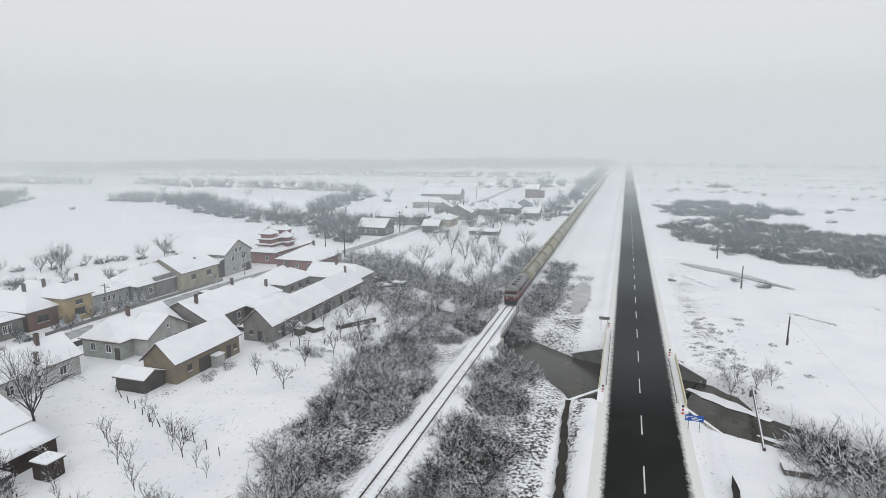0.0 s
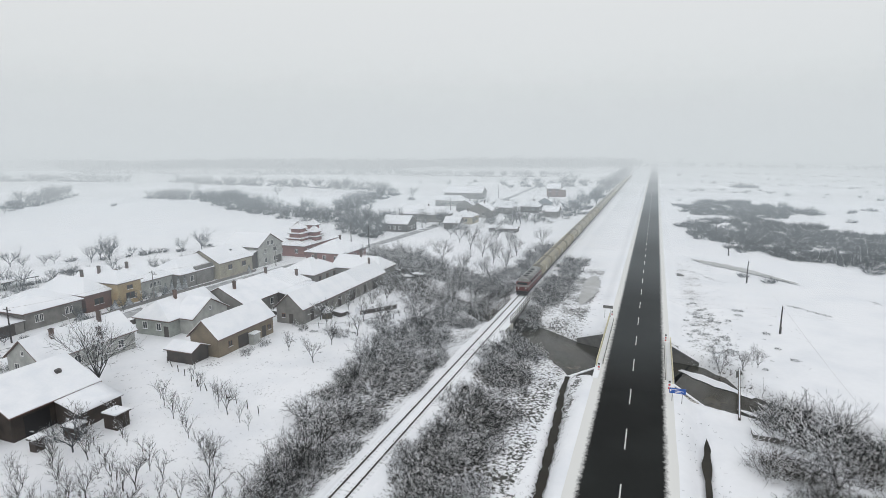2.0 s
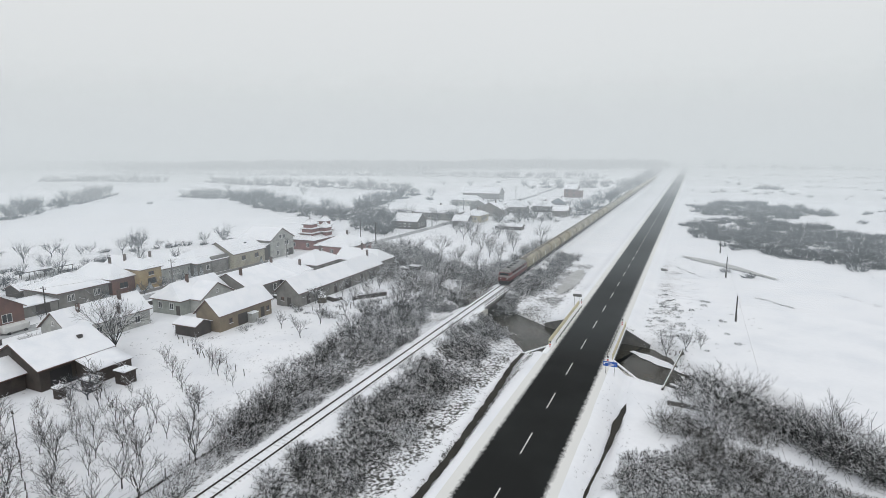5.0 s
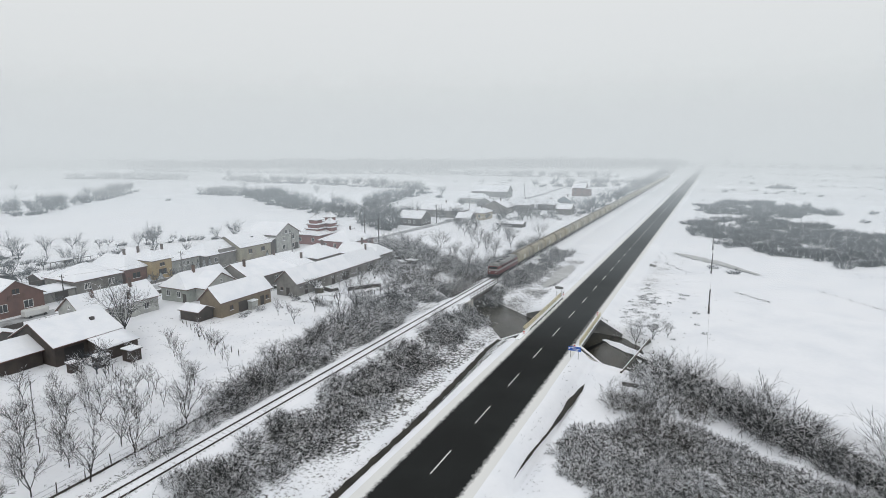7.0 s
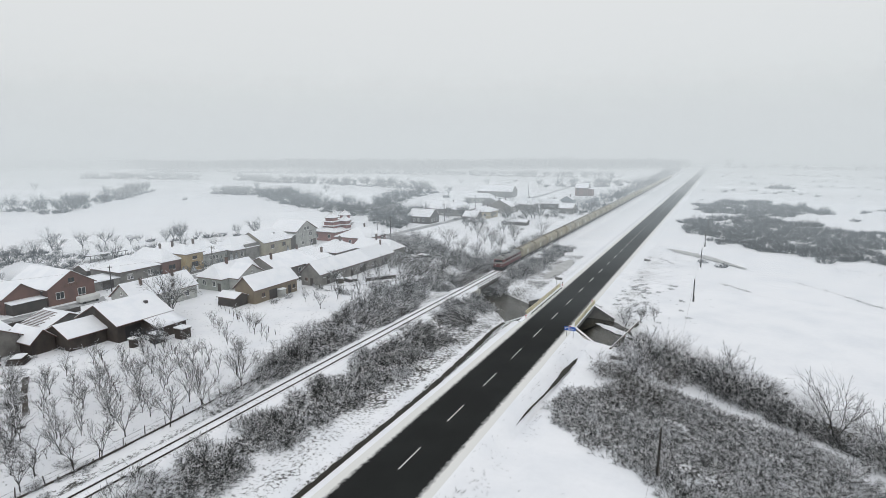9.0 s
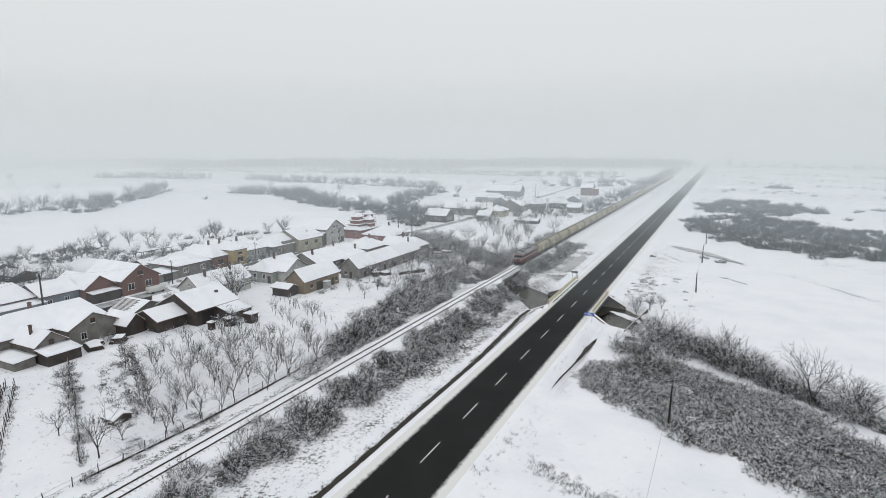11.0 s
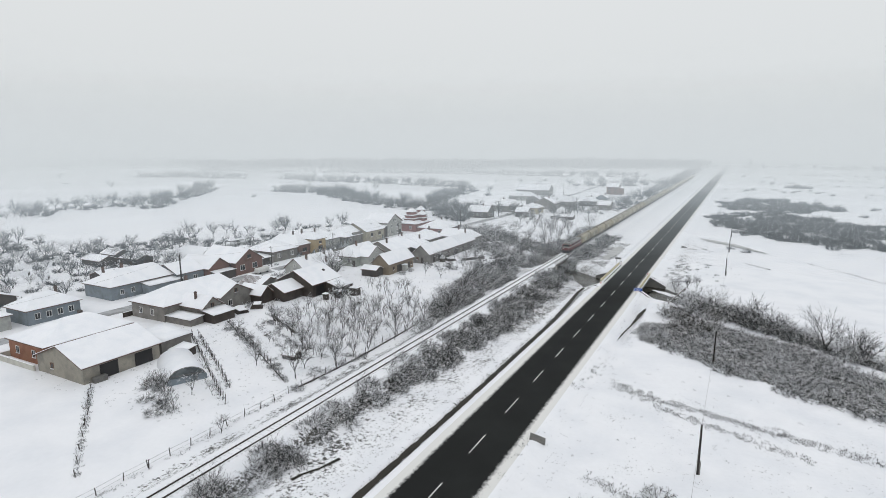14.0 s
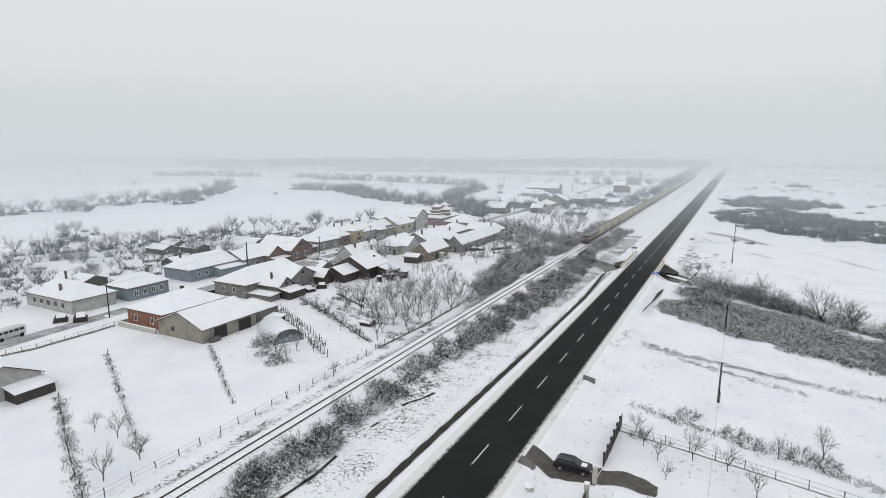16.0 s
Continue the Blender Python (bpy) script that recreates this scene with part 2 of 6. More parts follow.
# how thickly dry weeds and bare earth break through the snow
r_, w_ = to_river(X, Y)
weed = (0.62 + 0.22 * smooth((Y - 20) / 30)) * smooth((-9 - X) / 2) * smooth((X + 24.2) / 2) * (1 - smooth((Y - 150) / 60))
weed = np.maximum(weed, 0.55 * np.exp(-((r_ - w_ - 2.2) / 2.0) ** 2))
weed = np.maximum(weed, 0.75 * smooth((X + 33) / 2) * smooth((-27.5 - X) / 1.0) * smooth((Y + 90) / 10) * smooth((240 - Y) / 20))
weed = np.maximum(weed, 0.60 * smooth((X - 7) / 3) * smooth((20 - X) / 8) * smooth((Y - 95) / 12) * smooth((220 - Y) / 60))
weed = np.maximum(weed, 0.85 * np.exp(-((X + 8.0) / 1.2) ** 2) * smooth((92 - Y) / 4))
weed = np.maximum(weed, 0.30 * smooth((X - 8) / 6) * smooth((30 - Y) / 10) * smooth((60 - X) / 10))
weed = np.maximum(weed, 0.28 * (X > 60) * (Y > 120))
weed = np.maximum(weed, 0.85 * np.clip(ripple(X * 0.5, Y * 1.6, 60, 21), 0, 1) * ((X < -135) | ((X > 14) & (Y > 300)) | ((X < -40) & (Y > 330))))
weed = np.maximum(weed, 0.9 * (1 - smooth((r_ - w_) / 1.2)))
scrub_low = np.interp(X, (9, 16, 27, 40, 60, 100), (49, 44.5, 36.5, 29, 20, 6))
scrub_high = np.interp(X, (10, 12, 18, 24, 38, 53, 100), (47, 57, 63, 64, 56.5, 44, 24))
weed = np.maximum(weed, 0.95 * smooth((Y - scrub_low) / 2) * smooth((scrub_high - Y) / 2) * (X > 9) * (X < 95))
weed = np.maximum(weed, 0.9 * smooth((X + 22.8) / 1) * smooth((np.interp(Y, (-20, 20, 40, 95, 110, 180), (-19.5, -16.5, -15, -16, -19, -18)) - X) / 1.5) * smooth((Y + 80) / 10) * smooth((190 - Y) / 10))
weed = np.maximum(weed, 0.72 * smooth((X - np.interp(Y, (34, 55, 75, 100, 135, 170), (-33, -38, -42, -43, -39, -35))) / 2) * smooth((-29 - X) / 1) * smooth((Y - 40) / 8) * smooth((190 - Y) / 10))
weed = np.maximum(weed, 0.34 * smooth((X + 75) / 10) * smooth((-34 - X) / 2) * smooth((Y + 8) / 6) * smooth((125 - Y) / 10))
attr = ground_mesh.attributes.new("weed", "FLOAT", "POINT")
attr.data.foreach_set("value", weed.ravel())

GROUND = material("snowy_ground", color=(0.855, 0.862, 0.882), second=(0.785, 0.80, 0.83), rough=0.8, spread=0.05, grain=1.6, coarse=0.12, bump=0.5)
n, l = GROUND.node_tree.nodes, GROUND.node_tree.links
p = n["Principled BSDF"]
base = p.inputs["Base Color"].links[0].from_socket
at_, geo = n.new("ShaderNodeAttribute"), n.new("ShaderNodeNewGeometry")
at_.attribute_name = "weed"
na, nb = n.new("ShaderNodeTexNoise"), n.new("ShaderNodeTexNoise")
na.inputs["Scale"].default_value, na.inputs["Detail"].default_value = 2.3, 9
na.inputs["Roughness"].default_value = 0.72
nb.inputs["Scale"].default_value, nb.inputs["Detail"].default_value = 0.16, 3
for k in (na, nb):
    l.new(geo.outputs["Position"], k.inputs["Vector"])
sm = n.new("ShaderNodeMath")
sm.operation = "MULTIPLY_ADD"
sm.inputs[1].default_value = 0.35
l.new(nb.outputs["Fac"], sm.inputs[0])
l.new(na.outputs["Fac"], sm.inputs[2])
th = n.new("ShaderNodeMath")
th.operation = "MULTIPLY_ADD"
th.inputs[1].default_value = 0.30
l.new(at_.outputs["Fac"], th.inputs[0])
l.new(sm.outputs[0], th.inputs[2])
mr = n.new("ShaderNodeMapRange")
mr.inputs["From Min"].default_value, mr.inputs["From Max"].default_value = 0.90, 0.98
l.new(th.outputs[0], mr.inputs["Value"])
gate = n.new("ShaderNodeMath")
gate.operation = "MULTIPLY"
gr = n.new("ShaderNodeMapRange")
gr.inputs["From Min"].default_value, gr.inputs["From Max"].default_value = 0.03, 0.25
l.new(at_.outputs["Fac"], gr.inputs["Value"])
l.new(gr.outputs["Result"], gate.inputs[0])
l.new(mr.outputs["Result"], gate.inputs[1])
mx = n.new("ShaderNodeMix")
mx.data_type = "RGBA"
mx.inputs["B"].default_value = (0.050, 0.048, 0.041, 1)
l.new(base, mx.inputs["A"])
l.new(gate.outputs[0], mx.inputs["Factor"])
l.new(mx.outputs["Result"], p.inputs["Base Color"])
ground_mesh.materials.append(GROUND)
ground = tagged(new("ground", ground_mesh), "snow-covered flat land with weeds breaking through", "ground", kind="structure")

# water of the stream
WATER = material("dark_stream_water", color=(0.030, 0.027, 0.019), second=(0.050, 0.044, 0.030), rough=0.22, spread=0.3, grain=1.2, coarse=0.3, bump=0.08)
bm = bmesh.new()
pairs = []
for k, (x, y, w) in enumerate(RIVER):
    a, b = RIVER[max(k - 1, 0)], RIVER[min(k + 1, len(RIVER) - 1)]
    dirn = Vector((b[0] - a[0], b[1] - a[1], 0)).normalized()
    side = Vector((-dirn.y, dirn.x, 0)) * (w + 3)
    pairs.append((bm.verts.new(Vector((x, y, WATER_Z)) + side), bm.verts.new(Vector((x, y, WATER_Z)) - side)))
for (a, b), (c, d) in zip(pairs, pairs[1:]):
    bm.faces.new((b, d, c, a))
WATER.node_tree.nodes["Principled BSDF"].inputs["Specular IOR Level"].default_value = 0.25
tagged(part("water", bm, WATER), "dark shallow stream water between snowy banks", "stream", kind="structure")

# dark meltwater in the roadside ditches
MUD = material("ditch_mud_water", color=(0.040, 0.036, 0.029), second=(0.026, 0.024, 0.020), rough=0.6, spread=0.3, grain=2.0, coarse=0.5, bump=0.2)


MUD.node_tree.nodes["Principled BSDF"].inputs["Specular IOR Level"].default_value = 0.15


def ribbon(name, label, pts, mat, category):
    """A narrow uneven strip laid in the land; pts: x, y, half width, height."""
    bm, prev = bmesh.new(), None
    for (ax, ay, aw, az), (bx, by, bw, bz) in zip(pts, pts[1:]):
        d = Vector((bx - ax, by - ay, 0)).normalized()
        count = max(2, int(math.hypot(bx - ax, by - ay) / 1.2))
        for k in range(count):
            u = k / count
            x, y, w, z = ax + (bx - ax) * u, ay + (by - ay) * u, aw + (bw - aw) * u, az + (bz - az) * u
            w = w * (1 + 0.35 * math.sin(y * 1.9) * math.sin(y * 0.7 + x))
            row = (bm.verts.new((x - d.y * w, y + d.x * w, z)), bm.verts.new((x + d.y * w, y - d.x * w, z)))
            if prev:
                bm.faces.new((prev[0], prev[1], row[1], row[0]))
            prev = row
    bmesh.ops.recalc_face_normals(bm, faces=bm.faces[:])
    return tagged(part(name, bm, mat), label, category, kind="structure")


ribbon("ditch_water", "dark meltwater standing in the roadside ditch", [(-8.1, -160, 0.5, -0.92), (-7.9, -30, 0.5, -0.92), (-7.5, 10, 0.46, -0.92), (-7.6, 50, 0.46, -0.92), (-8.6, 70, 0.5, -0.94), (-9.4, 80, 0.4, -1.05), (-9.6, 88, 0.3, -1.5)], MUD, "ditch")
ribbon("ditch_water", "dark pool in the ditch below the road", [(7.4, 38, 0.10, -0.95), (8.0, 50, 0.16, -1.0), (8.4, 55, 0.14, -1.12), (8.7, 60, 0.3, -1.15), (8.9, 66, 0.5, -1.15), (9.4, 71, 0.3, -1.15), (10.6, 77, 0.25, -1.4)], MUD, "ditch")
ICE = material("wet_grey_ice", color=(0.36, 0.36, 0.35), second=(0.48, 0.48, 0.48), rough=0.35, spread=0.12, grain=1.5, coarse=0.3, bump=0.1)
ribbon("ice_patch", "long grey patch of wet ice on the field", [(14, 194, 0.4, -0.76), (20, 188, 2.4, -0.74), (27, 181, 2.2, -0.74), (33, 173, 1.2, -0.74), (39, 165.5, 0.15, -0.76)], ICE, "ice")
ribbon("ice_patch", "grey frozen puddle beside the embankment", [(-12.6, 128, 0.4, -0.86), (-12.4, 134, 1.5, -0.8), (-12.0, 140, 2.0, -0.8), (-12.4, 150, 2.2, -0.8), (-12.6, 160, 0.5, -0.84)], ICE, "ice")

ribbon("snow_spit", "spit of snow-covered ice in the stream", [(7.4, 99.6, 0.4, WATER_Z + 0.06), (10, 97.6, 1.3, WATER_Z + 0.1), (14, 94.2, 1.0, WATER_Z + 0.1), (18.5, 90.6, 0.3, WATER_Z + 0.06)], SNOW, "ice")
ribbon("snow_spit", "small snow-covered ice island in the stream", [(14.6, 86.6, 0.2, WATER_Z + 0.06), (17, 85.2, 0.8, WATER_Z + 0.1), (19.6, 83.6, 0.2, WATER_Z + 0.06)], SNOW, "ice")

for pts in ([(-14.6, -17.5), (-15.4, -20.5), (-16.4, -22.5), (-17.0, -25.5)], [(-16.9, -30.0), (-17.1, -33.5)], [(-16.6, -40.0), (-16.2, -44.5), (-16.6, -50.0), (-17.6, -56.0)]):
    ribbon("rivulet", "dark rivulet of meltwater winding through the snow", [(x, y, 0.22, float(land(x, y)) + 0.07) for x, y in pts], MUD, "ditch")

# ---- the road ----
ASPHALT = material("wet_asphalt", color=(0.0165, 0.0175, 0.0170), second=(0.021, 0.023, 0.022), rough=0.74, spread=0.10, grain=14, coarse=0.12, bump=0.1)
n, l = ASPHALT.node_tree.nodes, ASPHALT.node_tree.links
p = n["Principled BSDF"]
p.inputs["Specular IOR Level"].default_value = 0.08
base = p.inputs["Base Color"].links[0].from_socket
geo, sp, ns = n.new("ShaderNodeNewGeometry"), n.new("ShaderNodeSeparateXYZ"), n.new("ShaderNodeTexNoise")
ns.inputs["Scale"].default_value, ns.inputs["Detail"].default_value, ns.inputs["Roughness"].default_value = 1.6, 9, 0.75
l.new(geo.outputs["Position"], sp.inputs[0])
l.new(geo.outputs["Position"], ns.inputs["Vector"])
ab = n.new("ShaderNodeMath")
ab.operation = "ABSOLUTE"
off = n.new("ShaderNodeMath")
off.operation = "SUBTRACT"
off.inputs[1].default_value = 0.22
l.new(sp.outputs["X"], off.inputs[0])
l.new(off.outputs[0], ab.inputs[0])
ed = n.new("ShaderNodeMath")
ed.operation = "MULTIPLY_ADD"
ed.inputs[1].default_value = 1.5
l.new(ns.outputs["Fac"], ed.inputs[0])
l.new(ab.outputs[0], ed.inputs[2])
mr = n.new("ShaderNodeMapRange")
mr.inputs["From Min"].default_value, mr.inputs["From Max"].default_value = 4.75, 5.3
l.new(ed.outputs[0], mr.inputs["Value"])
mx = n.new("ShaderNodeMix")
mx.data_type = "RGBA"
mx.inputs["B"].default_value = (0.74, 0.735, 0.71, 1)
l.new(base, mx.inputs["A"])
l.new(mr.outputs["Result"], mx.inputs["Factor"])
l.new(mx.outputs["Result"], p.inputs["Base Color"])
bm = bmesh.new()
cols = (-5.5, -4.9, -4.3, -3.0, -1.5, 0, 1.5, 3.0, 4.4, 5.1, 5.8)
crown = (-0.06, 0.0, 0.02, 0.035, 0.05, 0.06, 0.05, 0.035, 0.02, 0.0, -0.06)
ys = list(np.arange(-400, 300, 5.0)) + list(np.arange(300, 2600, 50.0))
rows_ = [[bm.verts.new((x, y, z)) for x, z in zip(cols, crown)] for y in ys]
for a, b in zip(rows_, rows_[1:]):
    for i in range(len(cols) - 1):
        bm.faces.new((a[i], a[i + 1], b[i + 1], b[i]))
road = tagged(part("road", bm, ASPHALT), "straight dark wet asphalt road with ragged snowy edges", "road", kind="structure")
dash_mesh = None
for k in range(-6, 110):
    y = -32.7 + 12.4 * k
    if dash_mesh is None:
        dash = part("lane_marking", box(-0.075, 0.075, -2.6, 2.6, 0.058, 0.068), PAINT_WHITE, road)
        dash_mesh = dash.data
        dash.location = (0.08, y, 0)
    else:
        dash = new("lane_marking", dash_mesh)
        dash.parent, dash.location = road, (0.08, y, 0)

# ---- the road bridge ----
bridge = thing("road_bridge", "low concrete road bridge with cream railings over the stream", "bridge")
bm = box(-5.4, 5.9, 84.5, 104.5, -0.75, -0.08)
part("deck", bm, DARK_CONCRETE, bridge)
part("abutment", box(-5.2, 5.7, 83.6, 86.0, -4.2, -0.6), DARK_CONCRETE, bridge)
part("abutment", box(-5.2, 5.7, 103.2, 105.6, -4.2, -0.6), DARK_CONCRETE, bridge)
part("kerb", box(5.0, 5.95, 84.0, 105.0, -0.07, 0.18, bevel=0.03), SNOW, bridge, "snow-covered kerb")
part("kerb", box(-5.6, -4.75, 84.0, 118.0, -0.07, 0.18, bevel=0.03), SNOW, bridge, "snow-covered kerb")
for sx, y0, y1 in ((5.75, 85.2, 104.2), (-5.45, 88.5, 116.5)):
    count = int((y1 - y0) / 1.55)
    for k in range(count + 1):
        y = y0 + (y1 - y0) * k / count
        part("post", box(sx - 0.06, sx + 0.06, y - 0.06, y + 0.06, 0.1, 1.05), CREAM_PAINT, bridge)
    part("handrail", box(sx - 0.07, sx + 0.07, y0, y1, 1.0, 1.14, bevel=0.02), CREAM_PAINT, bridge, "cream-painted handrail with snow")
    part("rail_panel", box(sx - 0.035, sx + 0.035, y0, y1, 0.22, 0.86), CREAM_PAINT, bridge)
for (ax, ay, az), (bx, by, bz) in (((5.6, 85.6, 0.0), (10.9, 82.6, -2.3)), ((5.6, 103.6, 0.0), (10.5, 102.6, -2.3)), ((-5.3, 88.2, 0.0), (-10.3, 86.6, -1.9)), ((-5.3, 106.0, 0.0), (-10.8, 108.2, -2.2))):
    d = Vector((bx - ax, by - ay, 0)).normalized()
    s = Vector((-d.y, d.x, 0)) * 0.22
    a, b = Vector((ax, ay, 0)), Vector((bx, by, 0))
    pts = [a - s, b - s, b + s, a + s]
    low = [(q.x, q.y, -4.3) for q in pts]
    top = [(pts[0].x, pts[0].y, az), (pts[1].x, pts[1].y, bz), (pts[2].x, pts[2].y, bz), (pts[3].x, pts[3].y, az)]
    wing = part("wing_wall", hull(low + top, ((0, 3, 2, 1), (4, 5, 6, 7), (0, 1, 5, 4), (1, 2, 6, 5), (2, 3, 7, 6), (3, 0, 4, 7))), DARK_CONCRETE, bridge)
    cap = [(q[0], q[1], q[2] + 0.02) for q in top] + [(q[0], q[1], q[2] + 0.16) for q in top]
    part("snow_cap", hull(cap, ((0, 3, 2, 1), (4, 5, 6, 7), (0, 1, 5, 4), (1, 2, 6, 5), (2, 3, 7, 6), (3, 0, 4, 7))), SNOW, wing, "snow along the wall's top")
# concrete steps down the near wing
for k in range(13):
    u = (k + 0.5) / 13
    x, y, z = 5.0 + 5.4 * u, 84.7 - 3.0 * u, -0.15 - 1.5 * u
    part("step", box(x - 0.2, x + 0.2, y - 0.45, y + 0.45, z - 0.5, z, bevel=0.02), CONCRETE, bridge)

# ---- the railway ----
RX = -25.7
track = tagged(new("railway_track"), "single railway track with snow between the dark rails", "railway track", kind="structure")
for sx in (-0.755, 0.755):
    x = RX + sx
    part("rail", box(x - 0.045, x + 0.045, -400, 1400, 0.42, 0.58), RAIL_STEEL, track)
bed = bmesh.new()
prof = ((-2.3, 0.0), (-1.5, 0.34), (-0.95, 0.40), (0, 0.44), (0.95, 0.40), (1.5, 0.34), (2.3, 0.0))
rows_ = []
for y in list(np.arange(-400, 240, 4.0)) + [300, 400, 600, 900, 1400]:
    rows_.append([bed.verts.new((RX + a + 0.06 * math.sin(y * 0.9 + a), y, b + 0.02 * math.sin(y * 1.7 + 3 * a))) for a, b in prof])
for a, b in zip(rows_, rows_[1:]):
    for i in range(len(prof) - 1):
        bed.faces.new((a[i], a[i + 1], b[i + 1], b[i]))
part("ballast", bed, SNOW, track, "snow-buried ballast bed")
sl = None
for k in range(300):
    y = -82 + k * 0.65
    if sl is None:
        o = part("sleeper", box(-1.25, 1.25, -0.12, 0.12, 0.28, 0.425, bevel=0.02), SLEEPER, track)
        sl = o.data
    else:
        o = new("sleeper", sl)
        o.parent = track
    o.location = (RX, y, random.uniform(-0.01, 0.015))

rail_bridge = thing("railway_bridge", "steel girder railway bridge with railings over the stream", "bridge")
for sx in (-1.9, 1.7):
    part("girder", box(RX + sx, RX + sx + 0.2, 106, 124, -1.0, 0.15), STEEL, rail_bridge)
    for k in range(10):
        y = 106.2 + k * 1.95
        part("post", rod((RX + sx * 1.25, y, 0.1), (RX + sx * 1.25, y, 1.3), 0.05), STEEL, rail_bridge)
    for z in (0.7, 1.3):
        part("handrail", box(RX + sx * 1.25 - 0.04, RX + sx * 1.25 + 0.04, 106.2, 123.8, z - 0.04, z + 0.04), STEEL, rail_bridge)
part("deck", box(RX - 2.3, RX + 2.3, 106, 124, -0.12, 0.14), DARK_CONCRETE, rail_bridge)
for y0, y1 in ((104, 106.6), (123.4, 126)):
    part("abutment", box(RX - 2.6, RX + 2.6, y0, y1, -4.2, -0.1), CONCRETE, rail_bridge)

# ---- houses ----
G = -1.0  # level of the village


def slab(pts, faces, down, rim=True):
    """A closed sheet: the faces over pts, and the same ones lower by down, with a rim between."""
    bm = bmesh.new()
    top = [bm.verts.new(p) for p in pts]
    low = [bm.verts.new((p[0], p[1], p[2] - down)) for p in pts]
    count = {}
    for f in faces:
        bm.faces.new([top[i] for i in f])
        bm.faces.new([low[i] for i in reversed(f)])
        for a, b in zip(f, f[1:] + f[:1]):
            count[(a, b)] = count.get((a, b), 0) + 1
    for a, b in count:
        if (b, a) not in count:
            bm.faces.new((top[b], top[a], low[a], low[b]))
    return bm


def roof_shape(x0, x1, y0, y1, eave, ridge, axis, hips, out=0.0, lift=0.0):
    """Corner points and faces of a gabled or hipped roof; hips: how far each ridge end stands in from the gable line."""
    if axis == "y":
        x0, x1, y0, y1 = y0, y1, x0, x1
    mid = (y0 + y1) / 2
    pts = [(x0 - out, y0 - out, eave), (x1 + out, y0 - out, eave), (x1 + out, y1 + out, eave), (x0 - out, y1 + out, eave),
           (x0 + hips[0] - (out if not hips[0] else 0), mid, ridge), (x1 - hips[1] + (out if not hips[1] else 0), mid, ridge)]
    faces = [(0, 1, 5, 4), (2, 3, 4, 5)]
    if hips[0]:
        faces.append((3, 0, 4))
    if hips[1]:
        faces.append((1, 2, 5))
    if axis == "y":
        pts = [(b, a, c) for a, b, c in pts]
        faces = [tuple(reversed(f)) for f in faces]
    return [(a, b, c + lift) for a, b, c in pts], faces


def window(house, side, rect, u, z, w=1.0, h=1.2, frame=None, arched=False):
    """A framed window on one wall; u: metres along the wall from its middle."""
    x0, x1, y0, y1 = rect
    if side in "EW":
        x, y, s = (x1 if side == "E" else x0), (y0 + y1) / 2 + u, (1 if side == "E" else -1)
        bar = lambda a, b, lo, hi, d0, d1: box(min(x + s * d0, x + s * d1), max(x + s * d0, x + s * d1), y + a, y + b, lo, hi)
    else:
        x, y, s = (x0 + x1) / 2 + u, (y1 if side == "N" else y0), (1 if side == "N" else -1)
        bar = lambda a, b, lo, hi, d0, d1: box(x + a, x + b, min(y + s * d0, y + s * d1), max(y + s * d0, y + s * d1), lo, hi)
    f = frame or FRAME
    win = part("window", bar(-w / 2, w / 2, z, z + h, -0.05, 0.03), GLASS, house)
    win.name = "window"
    part("frame", bar(-w / 2 - 0.09, -w / 2, z - 0.09, z + h + 0.09, -0.05, 0.07), f, win)
    part("frame", bar(w / 2, w / 2 + 0.09, z - 0.09, z + h + 0.09, -0.05, 0.07), f, win)
    part("frame", bar(-w / 2, w / 2, z + h, z + h + 0.09, -0.05, 0.07), f, win)
    part("mullion", bar(-0.04, 0.04, z, z + h, 0.03, 0.055), f, win)
    part("sill", bar(-w / 2 - 0.12, w / 2 + 0.12, z - 0.15, z - 0.09, -0.05, 0.16), ROOF_SNOW, win, "snowy sill")


def door(house, side, rect, u, w=1.1, h=2.1, z=G, mat=None):
    x0, x1, y0, y1 = rect
    m = mat or DOOR
    if side in "EW":
        x, s = (x1, 1) if side == "E" else (x0, -1)
        y = (y0 + y1) / 2 + u
        part("door", box(min(x - 0.05 * s, x + 0.04 * s), max(x - 0.05 * s, x + 0.04 * s), y - w / 2, y + w / 2, z, z + h), m, house)
    else:
        y, s = (y1, 1) if side == "N" else (y0, -1)
        x = (x0 + x1) / 2 + u
        part("door", box(x - w / 2, x + w / 2, min(y - 0.05 * s, y + 0.04 * s), max(y - 0.05 * s, y + 0.04 * s), z, z + h), m, house)


def chimney(house, x, y, z0, z1, w=0.55):
    c = part("chimney", box(x - w / 2, x + w / 2, y - w / 2, y + w / 2, z0, z1, bevel=0.03), BRICK, house, "dark sooty brick chimney")
    part("cap", box(x - w / 2 - 0.08, x + w / 2 + 0.08, y - w / 2 - 0.08, y + w / 2 + 0.08, z1, z1 + 0.12, bevel=0.03), BRICK, c)
    part("flue", box(x - w / 2 + 0.12, x + w / 2 - 0.12, y - w / 2 + 0.12, y + w / 2 - 0.12, z1 + 0.12, z1 + 0.22), BLACK, c)


def snow_sheet(pts, faces, depth):
    """A soft, uneven blanket of snow: a rounded closed sheet over the roof."""
    bm = slab([(x, y, z + depth) for x, y, z in pts], faces, depth)
    long_edges = [e for e in bm.edges]
    bmesh.ops.subdivide_edges(bm, edges=long_edges, cuts=3, use_grid_fill=True)
    for v in bm.verts:
        if v.normal.length:
            v.co.z += 0.05 * noise.noise(v.co * 0.5) + 0.03 * noise.noise(v.co * 1.7)
    for f in bm.faces:
        f.smooth = True
    return bm


